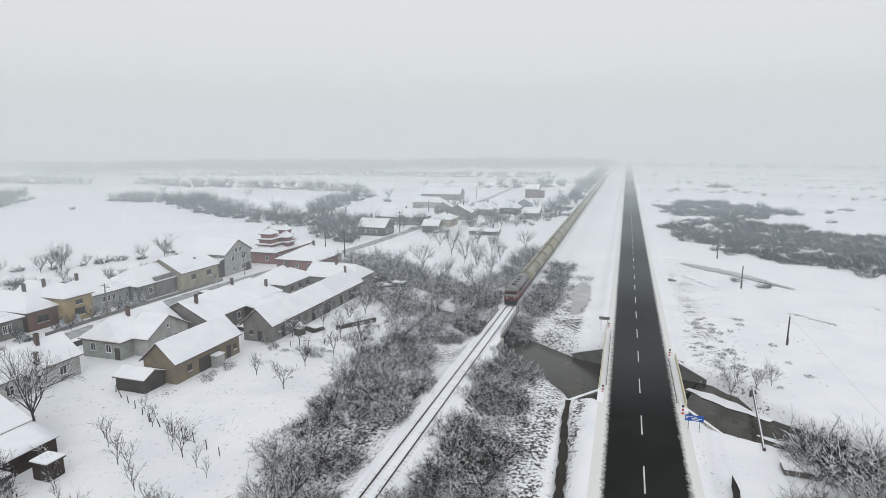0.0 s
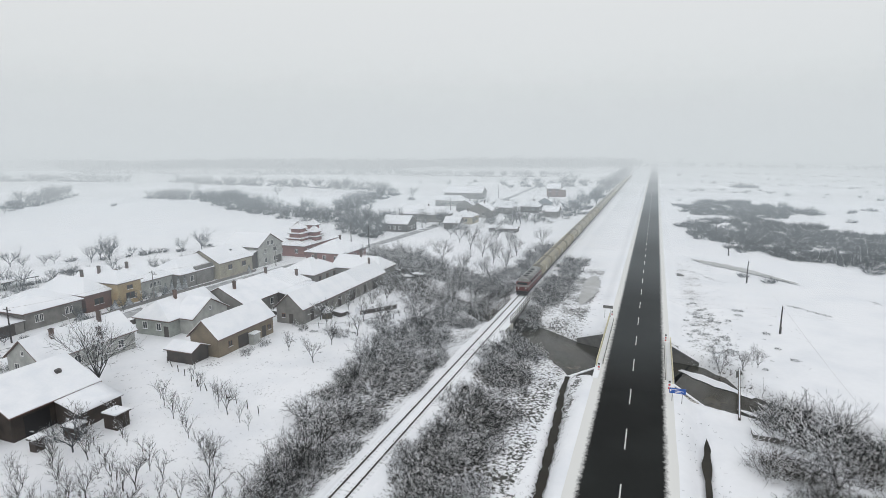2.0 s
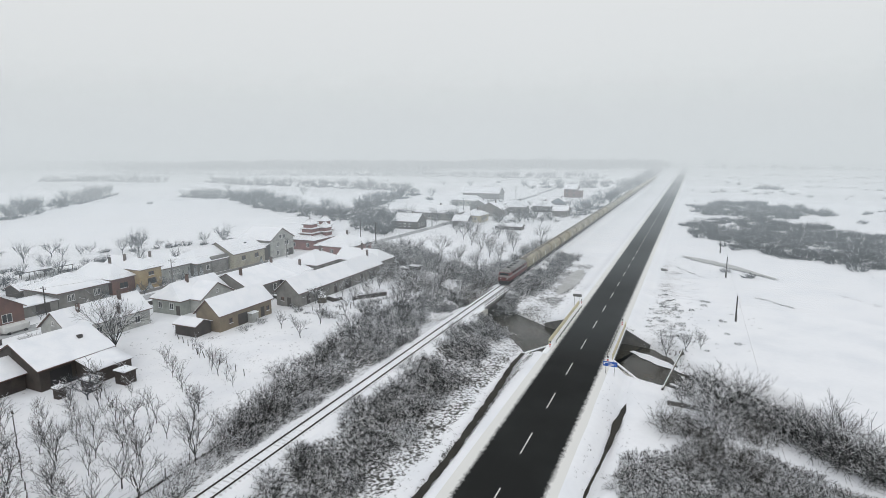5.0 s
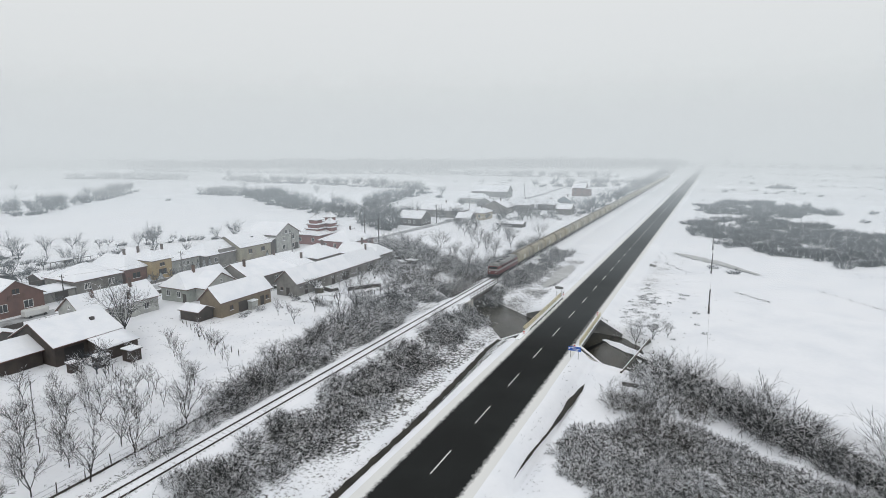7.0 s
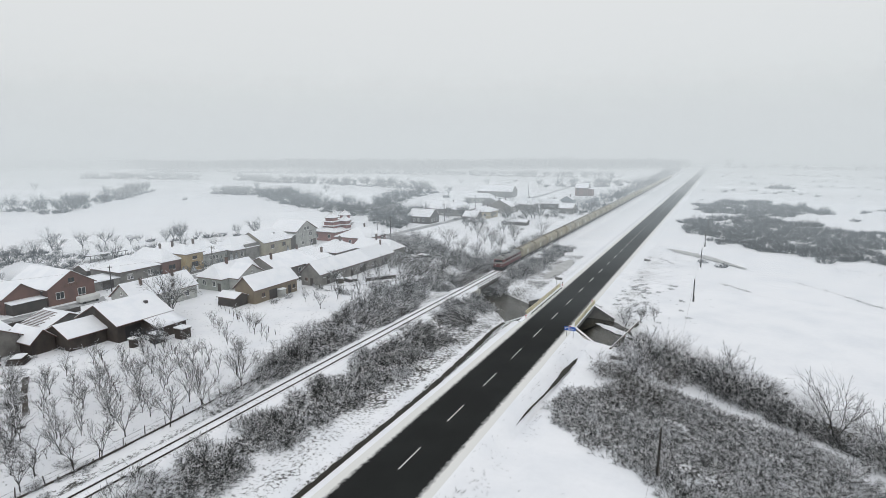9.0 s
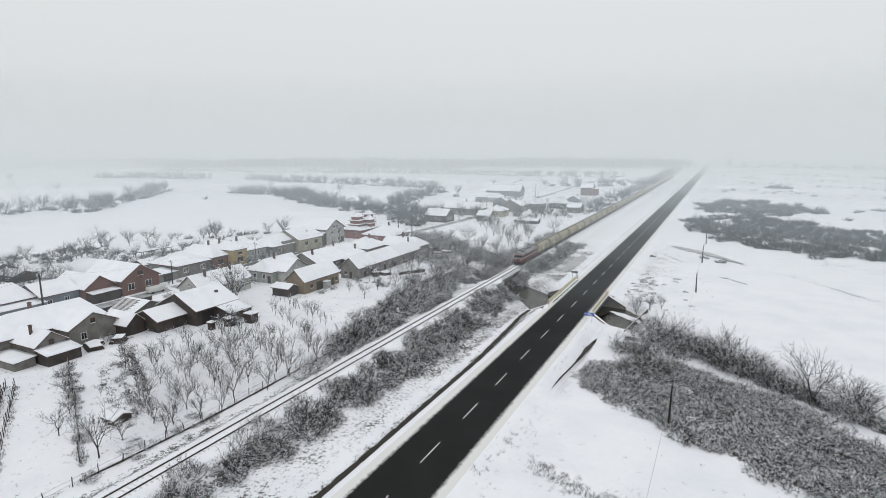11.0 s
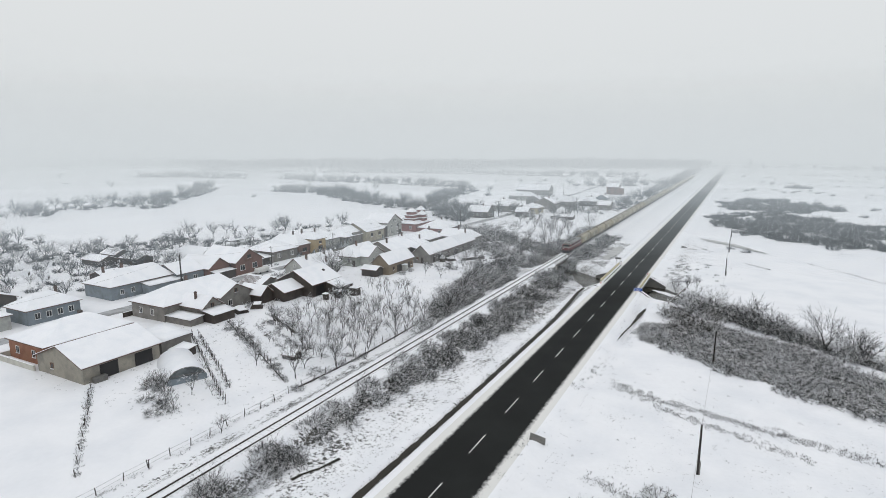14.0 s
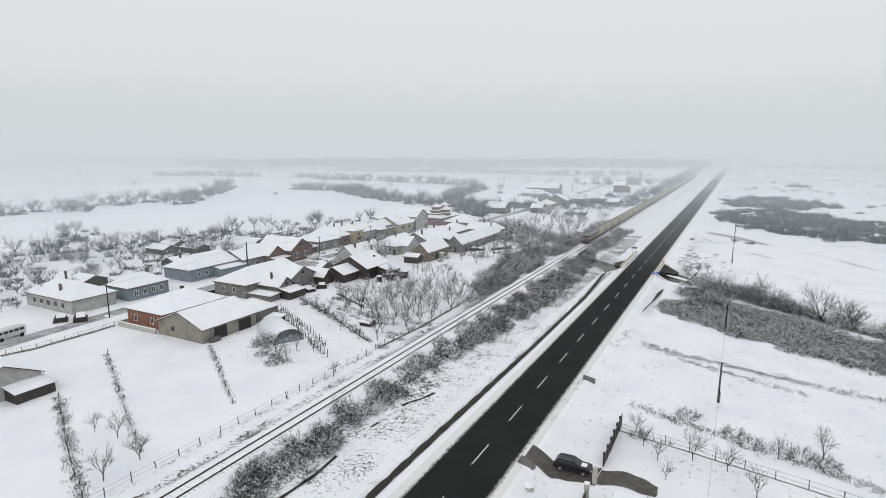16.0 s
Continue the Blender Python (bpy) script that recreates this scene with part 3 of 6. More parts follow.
def volume(house, x0, x1, y0, y1, eave, ridge, axis, wall, hips=(0, 0), out=0.45, z=G, depth=0.11, roof=None, gable=None):
    """One block of a building: its wall with gables, its roof and the snow on it. Returns the wall's outline."""
    base, top_z = z - 0.4, eave + 0.02
    run = ((y1 - y0) if axis == "x" else (x1 - x0)) / 2
    slope = (ridge - eave) / (run + out)
    wall_top = eave + slope * out - 0.1
    if axis == "x":
        ends = [((x0, y0), (x0, y1)), ((x1, y0), (x1, y1))]
        rid = [(x0, (y0 + y1) / 2), (x1, (y0 + y1) / 2)]
    else:
        ends = [((x0, y0), (x1, y0)), ((x0, y1), (x1, y1))]
        rid = [((x0 + x1) / 2, y0), ((x0 + x1) / 2, y1)]
    (a, b), (c, d) = ends
    pts = [(*a, base), (*b, base), (*c, base), (*d, base), (*a, wall_top), (*b, wall_top), (*c, wall_top), (*d, wall_top), (*rid[0], ridge - 0.12), (*rid[1], ridge - 0.12)]
    faces = [(0, 1, 3, 2), (0, 2, 6, 4), (1, 5, 7, 3)]
    faces.append((0, 4, 8, 5, 1) if not hips[0] else (0, 4, 5, 1))
    faces.append((2, 3, 7, 9, 6) if not hips[1] else (2, 3, 7, 6))
    bm = hull(pts, faces)
    bmesh.ops.recalc_face_normals(bm, faces=bm.faces[:])
    part("wall", bm, wall, house)
    pts, faces = roof_shape(x0, x1, y0, y1, eave, ridge, axis, hips, out)
    ro = part("roof", slab(pts, faces, 0.14), roof or TILE, house)
    pts, faces = roof_shape(x0, x1, y0, y1, eave, ridge, axis, hips, out - 0.05, 0.015)
    part("snow", snow_sheet(pts, faces, depth), ROOF_SNOW, ro, "thick snow on the roof").data.set_sharp_from_angle(angle=radians(22))
    return (x0, x1, y0, y1)


def lean(house, x0, x1, y0, y1, z_low, z_high, high, wall, z=G):
    """A lean-to whose roof is highest at the side named high."""
    zs = {"W": (z_high, z_low, z_low, z_high), "E": (z_low, z_high, z_high, z_low), "N": (z_low, z_low, z_high, z_high), "S": (z_high, z_high, z_low, z_low)}[high]
    pl = [(x0, y0), (x1, y0), (x1, y1), (x0, y1)]
    pts = [(*p_, z - 0.4) for p_ in pl] + [(*p_, q - 0.08) for p_, q in zip(pl, zs)]
    part("wall", hull(pts, ((0, 3, 2, 1), (4, 5, 6, 7), (0, 1, 5, 4), (1, 2, 6, 5), (2, 3, 7, 6), (3, 0, 4, 7))), wall, house)
    o = 0.25
    pl = [(x0 - o, y0 - o), (x1 + o, y0 - o), (x1 + o, y1 + o), (x0 - o, y1 + o)]
    pts = [(*p_, q) for p_, q in zip(pl, zs)]
    ro = part("roof", slab(pts, [(0, 1, 2, 3)], 0.08), EAVE, house)
    part("snow", snow_sheet([(a, b, c + 0.012) for a, b, c in pts], [(0, 1, 2, 3)], 0.10), ROOF_SNOW, ro, "snow on the lean-to roof")


W = PLASTER
row_e, row_w = "farmsteads along the village street", "street-front houses"

# ochre barn-house with a shed before it
h = thing("house", "long ochre farmhouse with an earthen gable under snow", "house", row_e)
r = volume(h, -72.4, -66.4, 73.4, 88.2, 2.2, 5.3, "y", W["ochre"])
door(h, "E", r, 4.6), door(h, "E", r, -1.2, 2.6, 2.3), door(h, "E", r, 1.6, 1.2)
window(h, "E", r, 6.2, 0.0, 0.8, 0.9, BROWN), window(h, "E", r, -4.5, 0.2, 0.8, 0.9, BROWN)
part("porch", box(-66.2, -65.0, 80.8, 82.6, G - 0.2, 0.9), W["white"], h, "small pale lean-to box")
part("porch_snow", box(-66.3, -64.9, 80.7, 82.7, 0.9, 1.08, bevel=0.05), ROOF_SNOW, h)
h = thing("shed", "open dark timber shed with a snowy gable roof", "shed", row_e)
volume(h, -73.6, -68.3, 69.3, 73.0, 1.1, 2.1, "x", W["wood"], out=0.35)

# grey-green L-shaped house
h = thing("house", "pale green house with a clipped gable and a chimney", "house", row_e)
r = volume(h, -91.0, -82.6, 78.6, 92.0, 2.2, 5.4, "y", W["pale"], hips=(1.6, 0))
r2 = volume(h, -84.5, -79.4, 81.2, 90.6, 2.2, 5.2, "x", W["white"])
window(h, "E", r2, -1.6, 0.3, 0.8, 1.1), window(h, "E", r2, 1.6, 0.3, 0.8, 1.1), window(h, "E", r2, 0, 3.0, 0.5, 0.6)
window(h, "S", r, -1.8, 0.3), window(h, "S", r, 1.6, 0.3)
door(h, "S", r, 3.4)
chimney(h, -86.2, 84.0, 4.0, 6.6)
# long roof behind
h = thing("house", "long low farmhouse with three dark chimneys", "house", row_e)
r = volume(h, -89.5, -77.0, 93.0, 117.0, 2.2, 5.4, "y", W["grey"], hips=(0, 2.5))
chimney(h, -81.5, 95.5, 3.6, 6.2), chimney(h, -83.0, 108.0, 4.4, 6.6), chimney(h, -79.4, 115.0, 2.6, 5.0)
for u in (-8, -3, 3, 8):
    window(h, "E", r, u, 0.2)
lean(h, -77.0, -72.0, 104.0, 116.0, 1.4, 2.4, "W", W["wood"])

# the long barn
h = thing("barn", "very long barn of grey boards and plaster", "barn", row_e)
r = volume(h, -69.8, -63.6, 94.0, 131.0, 2.1, 5.2, "y", W["grey"])
for u, w in ((-15, 1.2), (-10.5, 2.6), (-4, 1.2), (1.5, 3.0), (8, 1.2), (13.5, 2.8)):
    door(h, "E", r, u, w, 2.3)
door(h, "S", r, 0.4, 1.0, 2.0), window(h, "S", r, -1.4, 0.2, 0.7, 0.7, BROWN)
chimney(h, -66.3, 128.0, 4.8, 6.3, 0.45)

# pyramid-roofed house and its neighbour
h = thing("house", "square house under a snowy pyramid roof", "house", row_e)
r = volume(h, -89.5, -79.0, 121.8, 134.6, 2.2, 5.3, "y", W["grey"], hips=(5.6, 5.6))
chimney(h, -83.2, 129.5, 4.2, 6.2)
for u in (-3.5, 0, 3.5):
    window(h, "E", r, u, 0.2, frame=BROWN)
window(h, "S", r, -2, 0.2), window(h, "S", r, 2, 0.2)
h = thing("house", "low cross-wing house with a brick chimney", "house", row_e)
r = volume(h, -80.0, -65.5, 132.5, 141.5, 2.2, 5.0, "x", W["grey"], hips=(0, 2.5))
chimney(h, -73.2, 136.5, 4.2, 6.6), door(h, "S", r, 3, 2.4, 2.3)
h = thing("house", "broad hip-roofed grey-brown house at the bend", "house", row_e)
r = volume(h, -100.0, -86.5, 149.5, 164.0, 2.3, 5.6, "y", W["pink"], hips=(5.5, 5.5))
chimney(h, -92.5, 158.0, 4.5, 6.6)
for u in (-4, 0, 4):
    window(h, "E", r, u, 0.2), window(h, "S", r, u, 0.2)

# white farmhouse and the dark barn
h = thing("house", "narrow whitewashed farmhouse with three chimneys", "house", row_e)
r = volume(h, -91.6, -84.2, 55.6, 72.4, 2.2, 5.4, "y", W["white"])
chimney(h, -86.8, 59.6, 4.0, 6.0), chimney(h, -87.2, 68.2, 4.6, 6.5), chimney(h, -84.6, 66.0, 2.6, 4.6, 0.5)
for u in (-6, -2.5, 1.5, 5.5):
    window(h, "E", r, u, 0.1)
window(h, "S", r, -1.5, 0.2), window(h, "S", r, 1.5, 0.2), window(h, "S", r, 0, 3.0, 0.5, 0.6)
h = thing("barn", "big dark timber barn with a deep snowy roof", "barn", row_e)
r = volume(h, -81.6, -69.6, 42.0, 53.4, 2.3, 5.6, "y", W["wood"])
lean(h, -69.5, -65.2, 47.3, 53.4, 1.0, 2.3, "W", W["wood"])
door(h, "E", (r[0], r[1], 42.0, 47.3), 0.4, 3.2, 2.7, mat=BLACK)
part("vent", box(-73.2, -72.6, 50.2, 50.9, 4.2, 4.75, bevel=0.05), EAVE, h)
h = thing("barn", "low weathered barn with a snowy roof", "barn", row_e)
r = volume(h, -80.4, -72.8, 35.0, 41.8, 1.5, 3.5, "y", W["wood"])
door(h, "E", r, 0.5, 2.0, 2.0)
h = thing("shed", "low shed with a small snowy gable", "shed", row_e)
r = volume(h, -84.0, -76.6, 30.8, 34.8, 1.2, 3.4, "x", W["wood"])
# ruined tile roof
h = thing("shed", "ruined shed with rows of bare tiles under patchy snow", "shed", row_e)
volume(h, -92.0, -84.5, 37.5, 46.5, 0.9, 3.0, "x", W["grey"], depth=0.05, roof=TILE)
for k in range(13):
    y = 37.2 + k * 0.34
    z = 0.98 + (y - 37.05) * (3.0 - 0.9) / 4.95
    part("tile_row", box(-92.3 + 0.02 * (k % 3), -86.8 + 0.5 * math.sin(k * 2.1), y - 0.06, y + 0.06, z, z + 0.09), TILE, h)

# small outhouses on the orchard's edge
for x, y, w, d, z, lab in ((-63.8, 45.6, 1.8, 1.7, 0.75, "small hutch of boards with a snow cap"), (-61.6, 49.6, 2.2, 1.9, 1.0, "garden hut with a thick snow cap"), (-65.2, 41.9, 1.1, 1.1, 0.6, "narrow dark privy with snow on its roof")):
    h = thing("hut", lab, "hut", "outhouses")
    part("wall", box(x - w / 2, x + w / 2, y - d / 2, y + d / 2, G - 0.3, z - 0.15), W["wood"], h)
    part("roof", box(x - w / 2 - 0.2, x + w / 2 + 0.2, y - d / 2 - 0.2, y + d / 2 + 0.2, z - 0.15, z - 0.05), EAVE, h)
    part("snow", box(x - w / 2 - 0.18, x + w / 2 + 0.18, y - d / 2 - 0.18, y + d / 2 + 0.18, z - 0.045, z + 0.16, bevel=0.08), ROOF_SNOW, h)
    part("door", box(x + w / 2 - 0.02, x + w / 2 + 0.03, y - 0.35, y + 0.35, G, z - 0.3), DOOR, h)

# farm with two small gables
h = thing("house", "large hip-roofed house with gabled wings and a wood store", "house", row_e)
r = volume(h, -96.5, -85.0, 10.0, 32.0, 2.5, 5.7, "y", W["grey"], hips=(6.5, 1.5))
r2 = volume(h, -88.0, -80.2, 21.6, 31.0, 2.4, 5.0, "x", W["grey"])
r3 = volume(h, -86.0, -77.6, 14.2, 19.6, 1.9, 4.2, "x", W["grey"])
window(h, "E", r2, 0, 2.9, 0.8, 0.9, BROWN), window(h, "E", r3, 0, 1.7, 0.8, 1.0, BROWN), window(h, "E", r2, -2, 0.1)
lean(h, -77.5, -73.8, 14.0, 19.8, 1.0, 1.7, "W", W["wood"])
lean(h, -84.8, -76.8, 10.2, 13.6, 0.5, 0.8, "N", W["grey"])
chimney(h, -91.2, 21.0, 5.2, 6.8), chimney(h, -81.6, 15.8, 3.2, 5.0, 0.45)
window(h, "S", r, -2.5, 0.2), window(h, "S", r, 1.5, 0.2)

# orange-walled house and its cream barn
h = thing("house", "orange brick house under a broad hip roof", "house", row_e)
r = volume(h, -92.2, -80.4, -17.4, -1.0, 2.6, 5.4, "y", W["orange"], hips=(7.0, 5.0))
window(h, "S", r, -3, 0.2), window(h, "S", r, 2.4, 0.2)
part("vent", box(-88.6, -87.8, -6.6, -5.9, 4.9, 5.6, bevel=0.06), EAVE, h)
h = thing("barn", "dull plastered barn with a dark gateway", "barn", row_e)
r = volume(h, -79.6, -66.2, -19.0, -5.0, 1.9, 4.7, "y", W["barn"])
# Flat black panels paint the shade inside the barn's open gateways.
door(h, "E", r, -2.6, 3.2, 2.5, mat=BLACK), door(h, "E", r, 3.8, 3.4, 2.4, mat=BLACK)
window(h, "S", r, -2.2, 0.3, 0.8, 0.9, BROWN)
part("trough", box(-66.0, -65.1, -17.8, -15.6, G - 0.2, -0.1, bevel=0.04), DARK_CONCRETE, h)
h = thing("shed", "low grey shed beside the barn", "shed", row_e)
lean(h, -75.0, -67.0, -4.0, 2.6, 1.5, 2.2, "W", W["grey"])
h = thing("shed", "tiny shed with a snow-laden roof", "shed", row_e)
lean(h, -65.2, -61.8, -3.6, -0.6, 0.3, 0.8, "N", W["wood"])

# house at the near end of the village
h = thing("house", "old house with a white-boarded gable", "house", row_e)
r = volume(h, -86.0, -72.0, -56.0, -45.6, 1.8, 4.6, "x", W["white"], hips=(3, 0))
window(h, "E", r, -1.8, 0.2), window(h, "E", r, 1.8, 0.2)
h = thing("shed", "dark lattice-fronted shed by the old house", "shed", row_e)
lean(h, -74.5, -68.6, -51.0, -45.4, 0.7, 1.6, "W", W["wood"])

# ---- the far side of the street ----
h = thing("house", "two-storey pale gabled house with attic windows", "house", row_w)
r = volume(h, -121.0, -108.6, 137.6, 149.2, 5.0, 8.6, "x", W["white"])
for z in (2.9, 0.0):
    window(h, "E", r, -2.4, z), window(h, "E", r, 2.2, z, 1.6)
window(h, "E", r, -0.9, 5.2), window(h, "E", r, 0.9, 5.2)
door(h, "E", r, 4.0, 2.4, 2.3)
lean(h, -118.0, -108.9, 134.4, 137.5, 3.2, 4.2, "N", W["wood"])
door(h, "E", (-118, -108.9, 134.4, 137.5), 0, 2.4, 3.0)

h = thing("house", "cream house with skylights in its snowy roof", "house", row_w)
r = volume(h, -120.5, -108.0, 120.6, 134.0, 3.4, 6.8, "y", W["beige"])
for u in (-2.6, 3.0):
    window(h, "E", r, u, 1.2, 1.5, 1.2, BROWN)
for u in (126.5, 129.5):
    part("skylight", hull([(-110.6, u - 0.5, 5.02), (-110.6, u + 0.5, 5.02), (-111.9, u + 0.5, 5.72), (-111.9, u - 0.5, 5.72)], [(0, 1, 2, 3)]), GLASS, h)
h = thing("house", "grey house of bare render with a parapet", "house", row_w)
r = volume(h, -120.5, -109.6, 108.6, 119.8, 2.7, 5.9, "y", W["grey"], hips=(4, 0))
for u in (-2, 1.5):
    window(h, "E", r, u, 0.5)
part("parapet", box(-110.2, -109.4, 113.6, 119.8, G, 3.9), W["grey"], h)
h = thing("house", "pale house with three small windows", "house", row_w)
r = volume(h, -124.0, -111.8, 97.6, 108.0, 2.9, 6.1, "y", W["white"], hips=(5, 4))
for u in (-1.5, -0.2, 1.1):
    window(h, "E", r, u, 1.0, 0.7, 1.1)
chimney(h, -118.2, 100.6, 5.5, 6.9)
h = thing("house", "orange-red house joined to a yellow gabled front", "house", row_w)
r = volume(h, -127.0, -112.4, 84.8, 91.0, 2.9, 6.0, "x", W["red"], hips=(3.0, 4.0))
r2 = volume(h, -124.0, -110.2, 91.1, 97.2, 4.3, 6.6, "x", W["yellow"], hips=(0, 4.0))
window(h, "E", r, 0, 0.4, 2.2, 1.3, BROWN), window(h, "E", r2, 0, 0.3, 2.2, 1.4, BROWN), window(h, "E", r2, 0, 2.6, 1.4, 0.8, BROWN)
chimney(h, -119.4, 89.8, 5.2, 7.0), chimney(h, -118.0, 93.0, 5.6, 7.4), chimney(h, -114.6, 94.6, 5.4, 6.6)
h = thing("house", "grey hip-roofed house with paired windows", "house", row_w)
r = volume(h, -124.4, -112.0, 71.6, 83.6, 2.6, 5.6, "y", W["grey"], hips=(5.5, 5.0))
for u in (-3.6, -2.7, 2.6, 3.5):
    window(h, "E", r, u, 0.4, 0.6, 1.3)
lean(h, -118.0, -111.6, 62.8, 71.2, 1.4, 1.9, "W", W["grey"])
door(h, "E", (-118, -111.6, 62.8, 71.2), 1.0, 3.0, 2.2)
h = thing("house", "red brick house with a steep timbered gable", "house", row_w)
r = volume(h, -122.4, -107.0, 50.8, 61.6, 3.0, 6.7, "x", W["red"])
window(h, "E", r, -2.8, 0.5, 1.7, 1.5), window(h, "E", r, 2.2, 0.5, 1.7, 1.5), window(h, "E", r, 0, 3.9, 1.4, 1.0, BROWN)
for u in np.linspace(-1.6, 1.6, 9):
    part("baluster", box(-107.0, -106.9, 56.2 + u - 0.04, 56.2 + u + 0.04, 2.9, 3.7), BROWN, h)
h = thing("house", "small brick-gabled house under snow", "house", row_w)
r = volume(h, -122.0, -109.0, 42.6, 50.2, 2.5, 5.4, "x", W["red"])
window(h, "E", r, 0, 0.3, 1.4, 1.3)
lean(h, -109.0, -106.4, 43.0, 50.0, 1.5, 1.8, "W", W["wood"])
h = thing("house", "long blue-grey house with a stepped roof", "house", row_w)
r = volume(h, -124.5, -113.2, 15.6, 33.4, 2.5, 5.7, "y", W["blue"], hips=(6, 1.5))
r2 = volume(h, -121.5, -111.2, 33.6, 42.4, 2.5, 5.0, "y", W["blue"])
lean(h, -113.0, -109.8, 24.0, 34.0, 1.5, 2.1, "W", W["blue"])
for u in (-6, -3, 0.5):
    window(h, "E", r, u, 0.2, 0.9, 1.1)
for u in (-2.5, 1.5):
    window(h, "E", r2, u, 0.2)
chimney(h, -121.0, 18.8, 5.0, 6.5), chimney(h, -119.5, 23.0, 5.6, 7.0)
h = thing("house", "blue-grey low house at the lane", "house", row_w)
r = volume(h, -117.5, -109.0, -6.0, 5.4, 2.4, 5.0, "y", W["blue"], hips=(4, 4))
for u in (-3.6, -1.2, 1.2, 3.6):
    window(h, "E", r, u, 0.2)
chimney(h, -114.0, 3.0, 4.2, 5.6)
h = thing("house", "long white peeling house with a tall chimney", "house", row_w)
r = volume(h, -129.0, -109.8, -19.4, -8.8, 2.3, 5.2, "x", W["white"], hips=(5, 5))
for u in (-6, -3, 0, 3, 6):
    window(h, "S", r, u, 0.2, 0.9, 1.0, BROWN)
chimney(h, -121.6, -13.6, 4.6, 7.0, 0.45), chimney(h, -117.4, -17.4, 3.2, 5.0)

# red house with stacked turret roofs
h = thing("house", "red mansion with two stacked snow-tiered turrets", "house", row_w)
r = volume(h, -117.0, -105.4, 156.4, 178.0, 2.6, 4.6, "y", W["pink"], hips=(4.5, 4.5), out=0.7)
for u in (-8, -5, -2, 2, 5, 8):
    window(h, "E", r, u, 0.2, 1.1, 1.3)
window(h, "S", r, -3, 0.2), window(h, "S", r, 3, 0.2)
for x, y, s, tiers in ((-110.6, 161.5, 4.0, 3), (-111.0, 171.0, 3.2, 3), (-107.6, 166.2, 2.4, 2)):
    z = 3.6
    for k in range(tiers):
        q = s * (1 - 0.22 * k)
        volume(h, x - q / 2 - 0.6, x + q / 2 + 0.6, y - q / 2 - 0.6, y + q / 2 + 0.6, z + 0.9, z + 1.6 + (1.5 if k == tiers - 1 else 0), "y", W["pink"], hips=(q / 2 + 0.9, q / 2 + 0.9), out=0.5, z=z)
        z += 1.6

# ---- far hamlet and the lone ruin ----
far = "houses of the far hamlet"
for x0, x1, y0, y1, e, rg, ax, hp, wl_, lab in (
    (-108, -96, 219, 229, 2.4, 5.6, "x", (0, 0), "wood", "dark timber house with a snowy gable roof"),
    (-116, -92, 254, 266, 2.6, 6.2, "x", (0, 3), "grey", "long grey house with chimneys in the far hamlet"),
    (-85, -78, 234, 241, 1.8, 4.2, "x", (0, 0), "wood", "low dark outbuilding in the far hamlet"),
    (-88, -78, 252, 264, 2.4, 5.0, "y", (4.5, 4.5), "cream", "cream cottage with a hip roof"),
    (-90, -76, 280, 292, 2.6, 6.4, "y", (0, 0), "grey", "pinkish house with a steep snowy roof"),
    (-80, -70, 300, 312, 2.4, 5.6, "x", (0, 2), "grey", "grey house behind the orchard"),
    (-68, -58, 312, 322, 2.2, 4.8, "x", (2, 2), "wood", "dark low farm building"),
    (-64, -56, 342, 350, 2.2, 4.8, "y", (0, 0), "blue", "small blue-grey rendered house by the tracks"),
    (-52, -44, 292, 300, 2.0, 4.6, "x", (0, 0), "grey", "small grey shed by the railway"),
    (-140, -112, 384, 396, 3.0, 7.4, "x", (0, 0), "grey", "long hall with raised gable ends"),
    (-126, -108, 330, 340, 2.4, 5.4, "x", (3, 3), "white", "long white house beyond the lane"),
    (-104, -94, 306, 316, 2.4, 5.2, "y", (0, 0), "grey", "plain grey house beside the lane"),
    (-64, -52, 233, 238, 0.6, 1.6, "x", (0, 0), "wood", "low snow-covered stack shelter"),
):
    h = thing("house", lab, "house", far)
    r = volume(h, x0, x1, y0, y1, e, rg, ax, W[wl_], hips=hp)
    if e > 2:
        chimney(h, (x0 + x1) / 2 + 1.5, (y0 + y1) / 2, rg - 0.8, rg + 0.9, 0.6)
        for u in (-2.5, 0, 2.5):
            window(h, "S", r, u, 0.2), window(h, "E", r, u, 0.2)
h = thing("house", "unfinished two-storey red brick house with an open gable", "house", far)
r = volume(h, -72.5, -63.0, 419, 429, 5.0, 8.6, "x", W["red"], hips=(0, 0))
for z in (0, 3):
    for u in (-2.6, 2.6):
        window(h, "S", r, u, z, 1.4, 1.6, BROWN), window(h, "E", r, u, z, 1.4, 1.6, BROWN)
lean(h, -62.9, -59.6, 420, 427, 4.2, 4.4, "W", W["red"])

# ---- the village street, walls and poly tunnel ----
STREET = material("trodden_snow", color=(0.40, 0.41, 0.42), second=(0.20, 0.20, 0.20), rough=0.8, spread=0.12, grain=3, coarse=0.5, bump=0.3)
bm = bmesh.new()
line = [(-94.0, -160), (-97, -60), (-101.5, -30), (-103.5, 0), (-103.0, 60), (-103.0, 120), (-100.5, 145), (-96, 170), (-93.5, 200), (-92, 240), (-95, 300), (-97, 420), (-104, 560)]
prev = None
fine = []
for (ax, ay), (bx, by) in zip(line, line[1:]):
    for k in range(12):
        fine.append((ax + (bx - ax) * k / 12, ay + (by - ay) * k / 12))
for x, y in fine:
    row = [bm.verts.new((x + s, y, max(float(land(x + s, y)), -1.25) + 0.03)) for s in (-2.2, -0.8, 0.8, 2.2)]
    if prev:
        for i in range(3):
            bm.faces.new((prev[i], prev[i + 1], row[i + 1], row[i]))
    prev = row
tagged(part("lane", bm, STREET), "village lane of trodden grey snow", "lane", kind="structure")

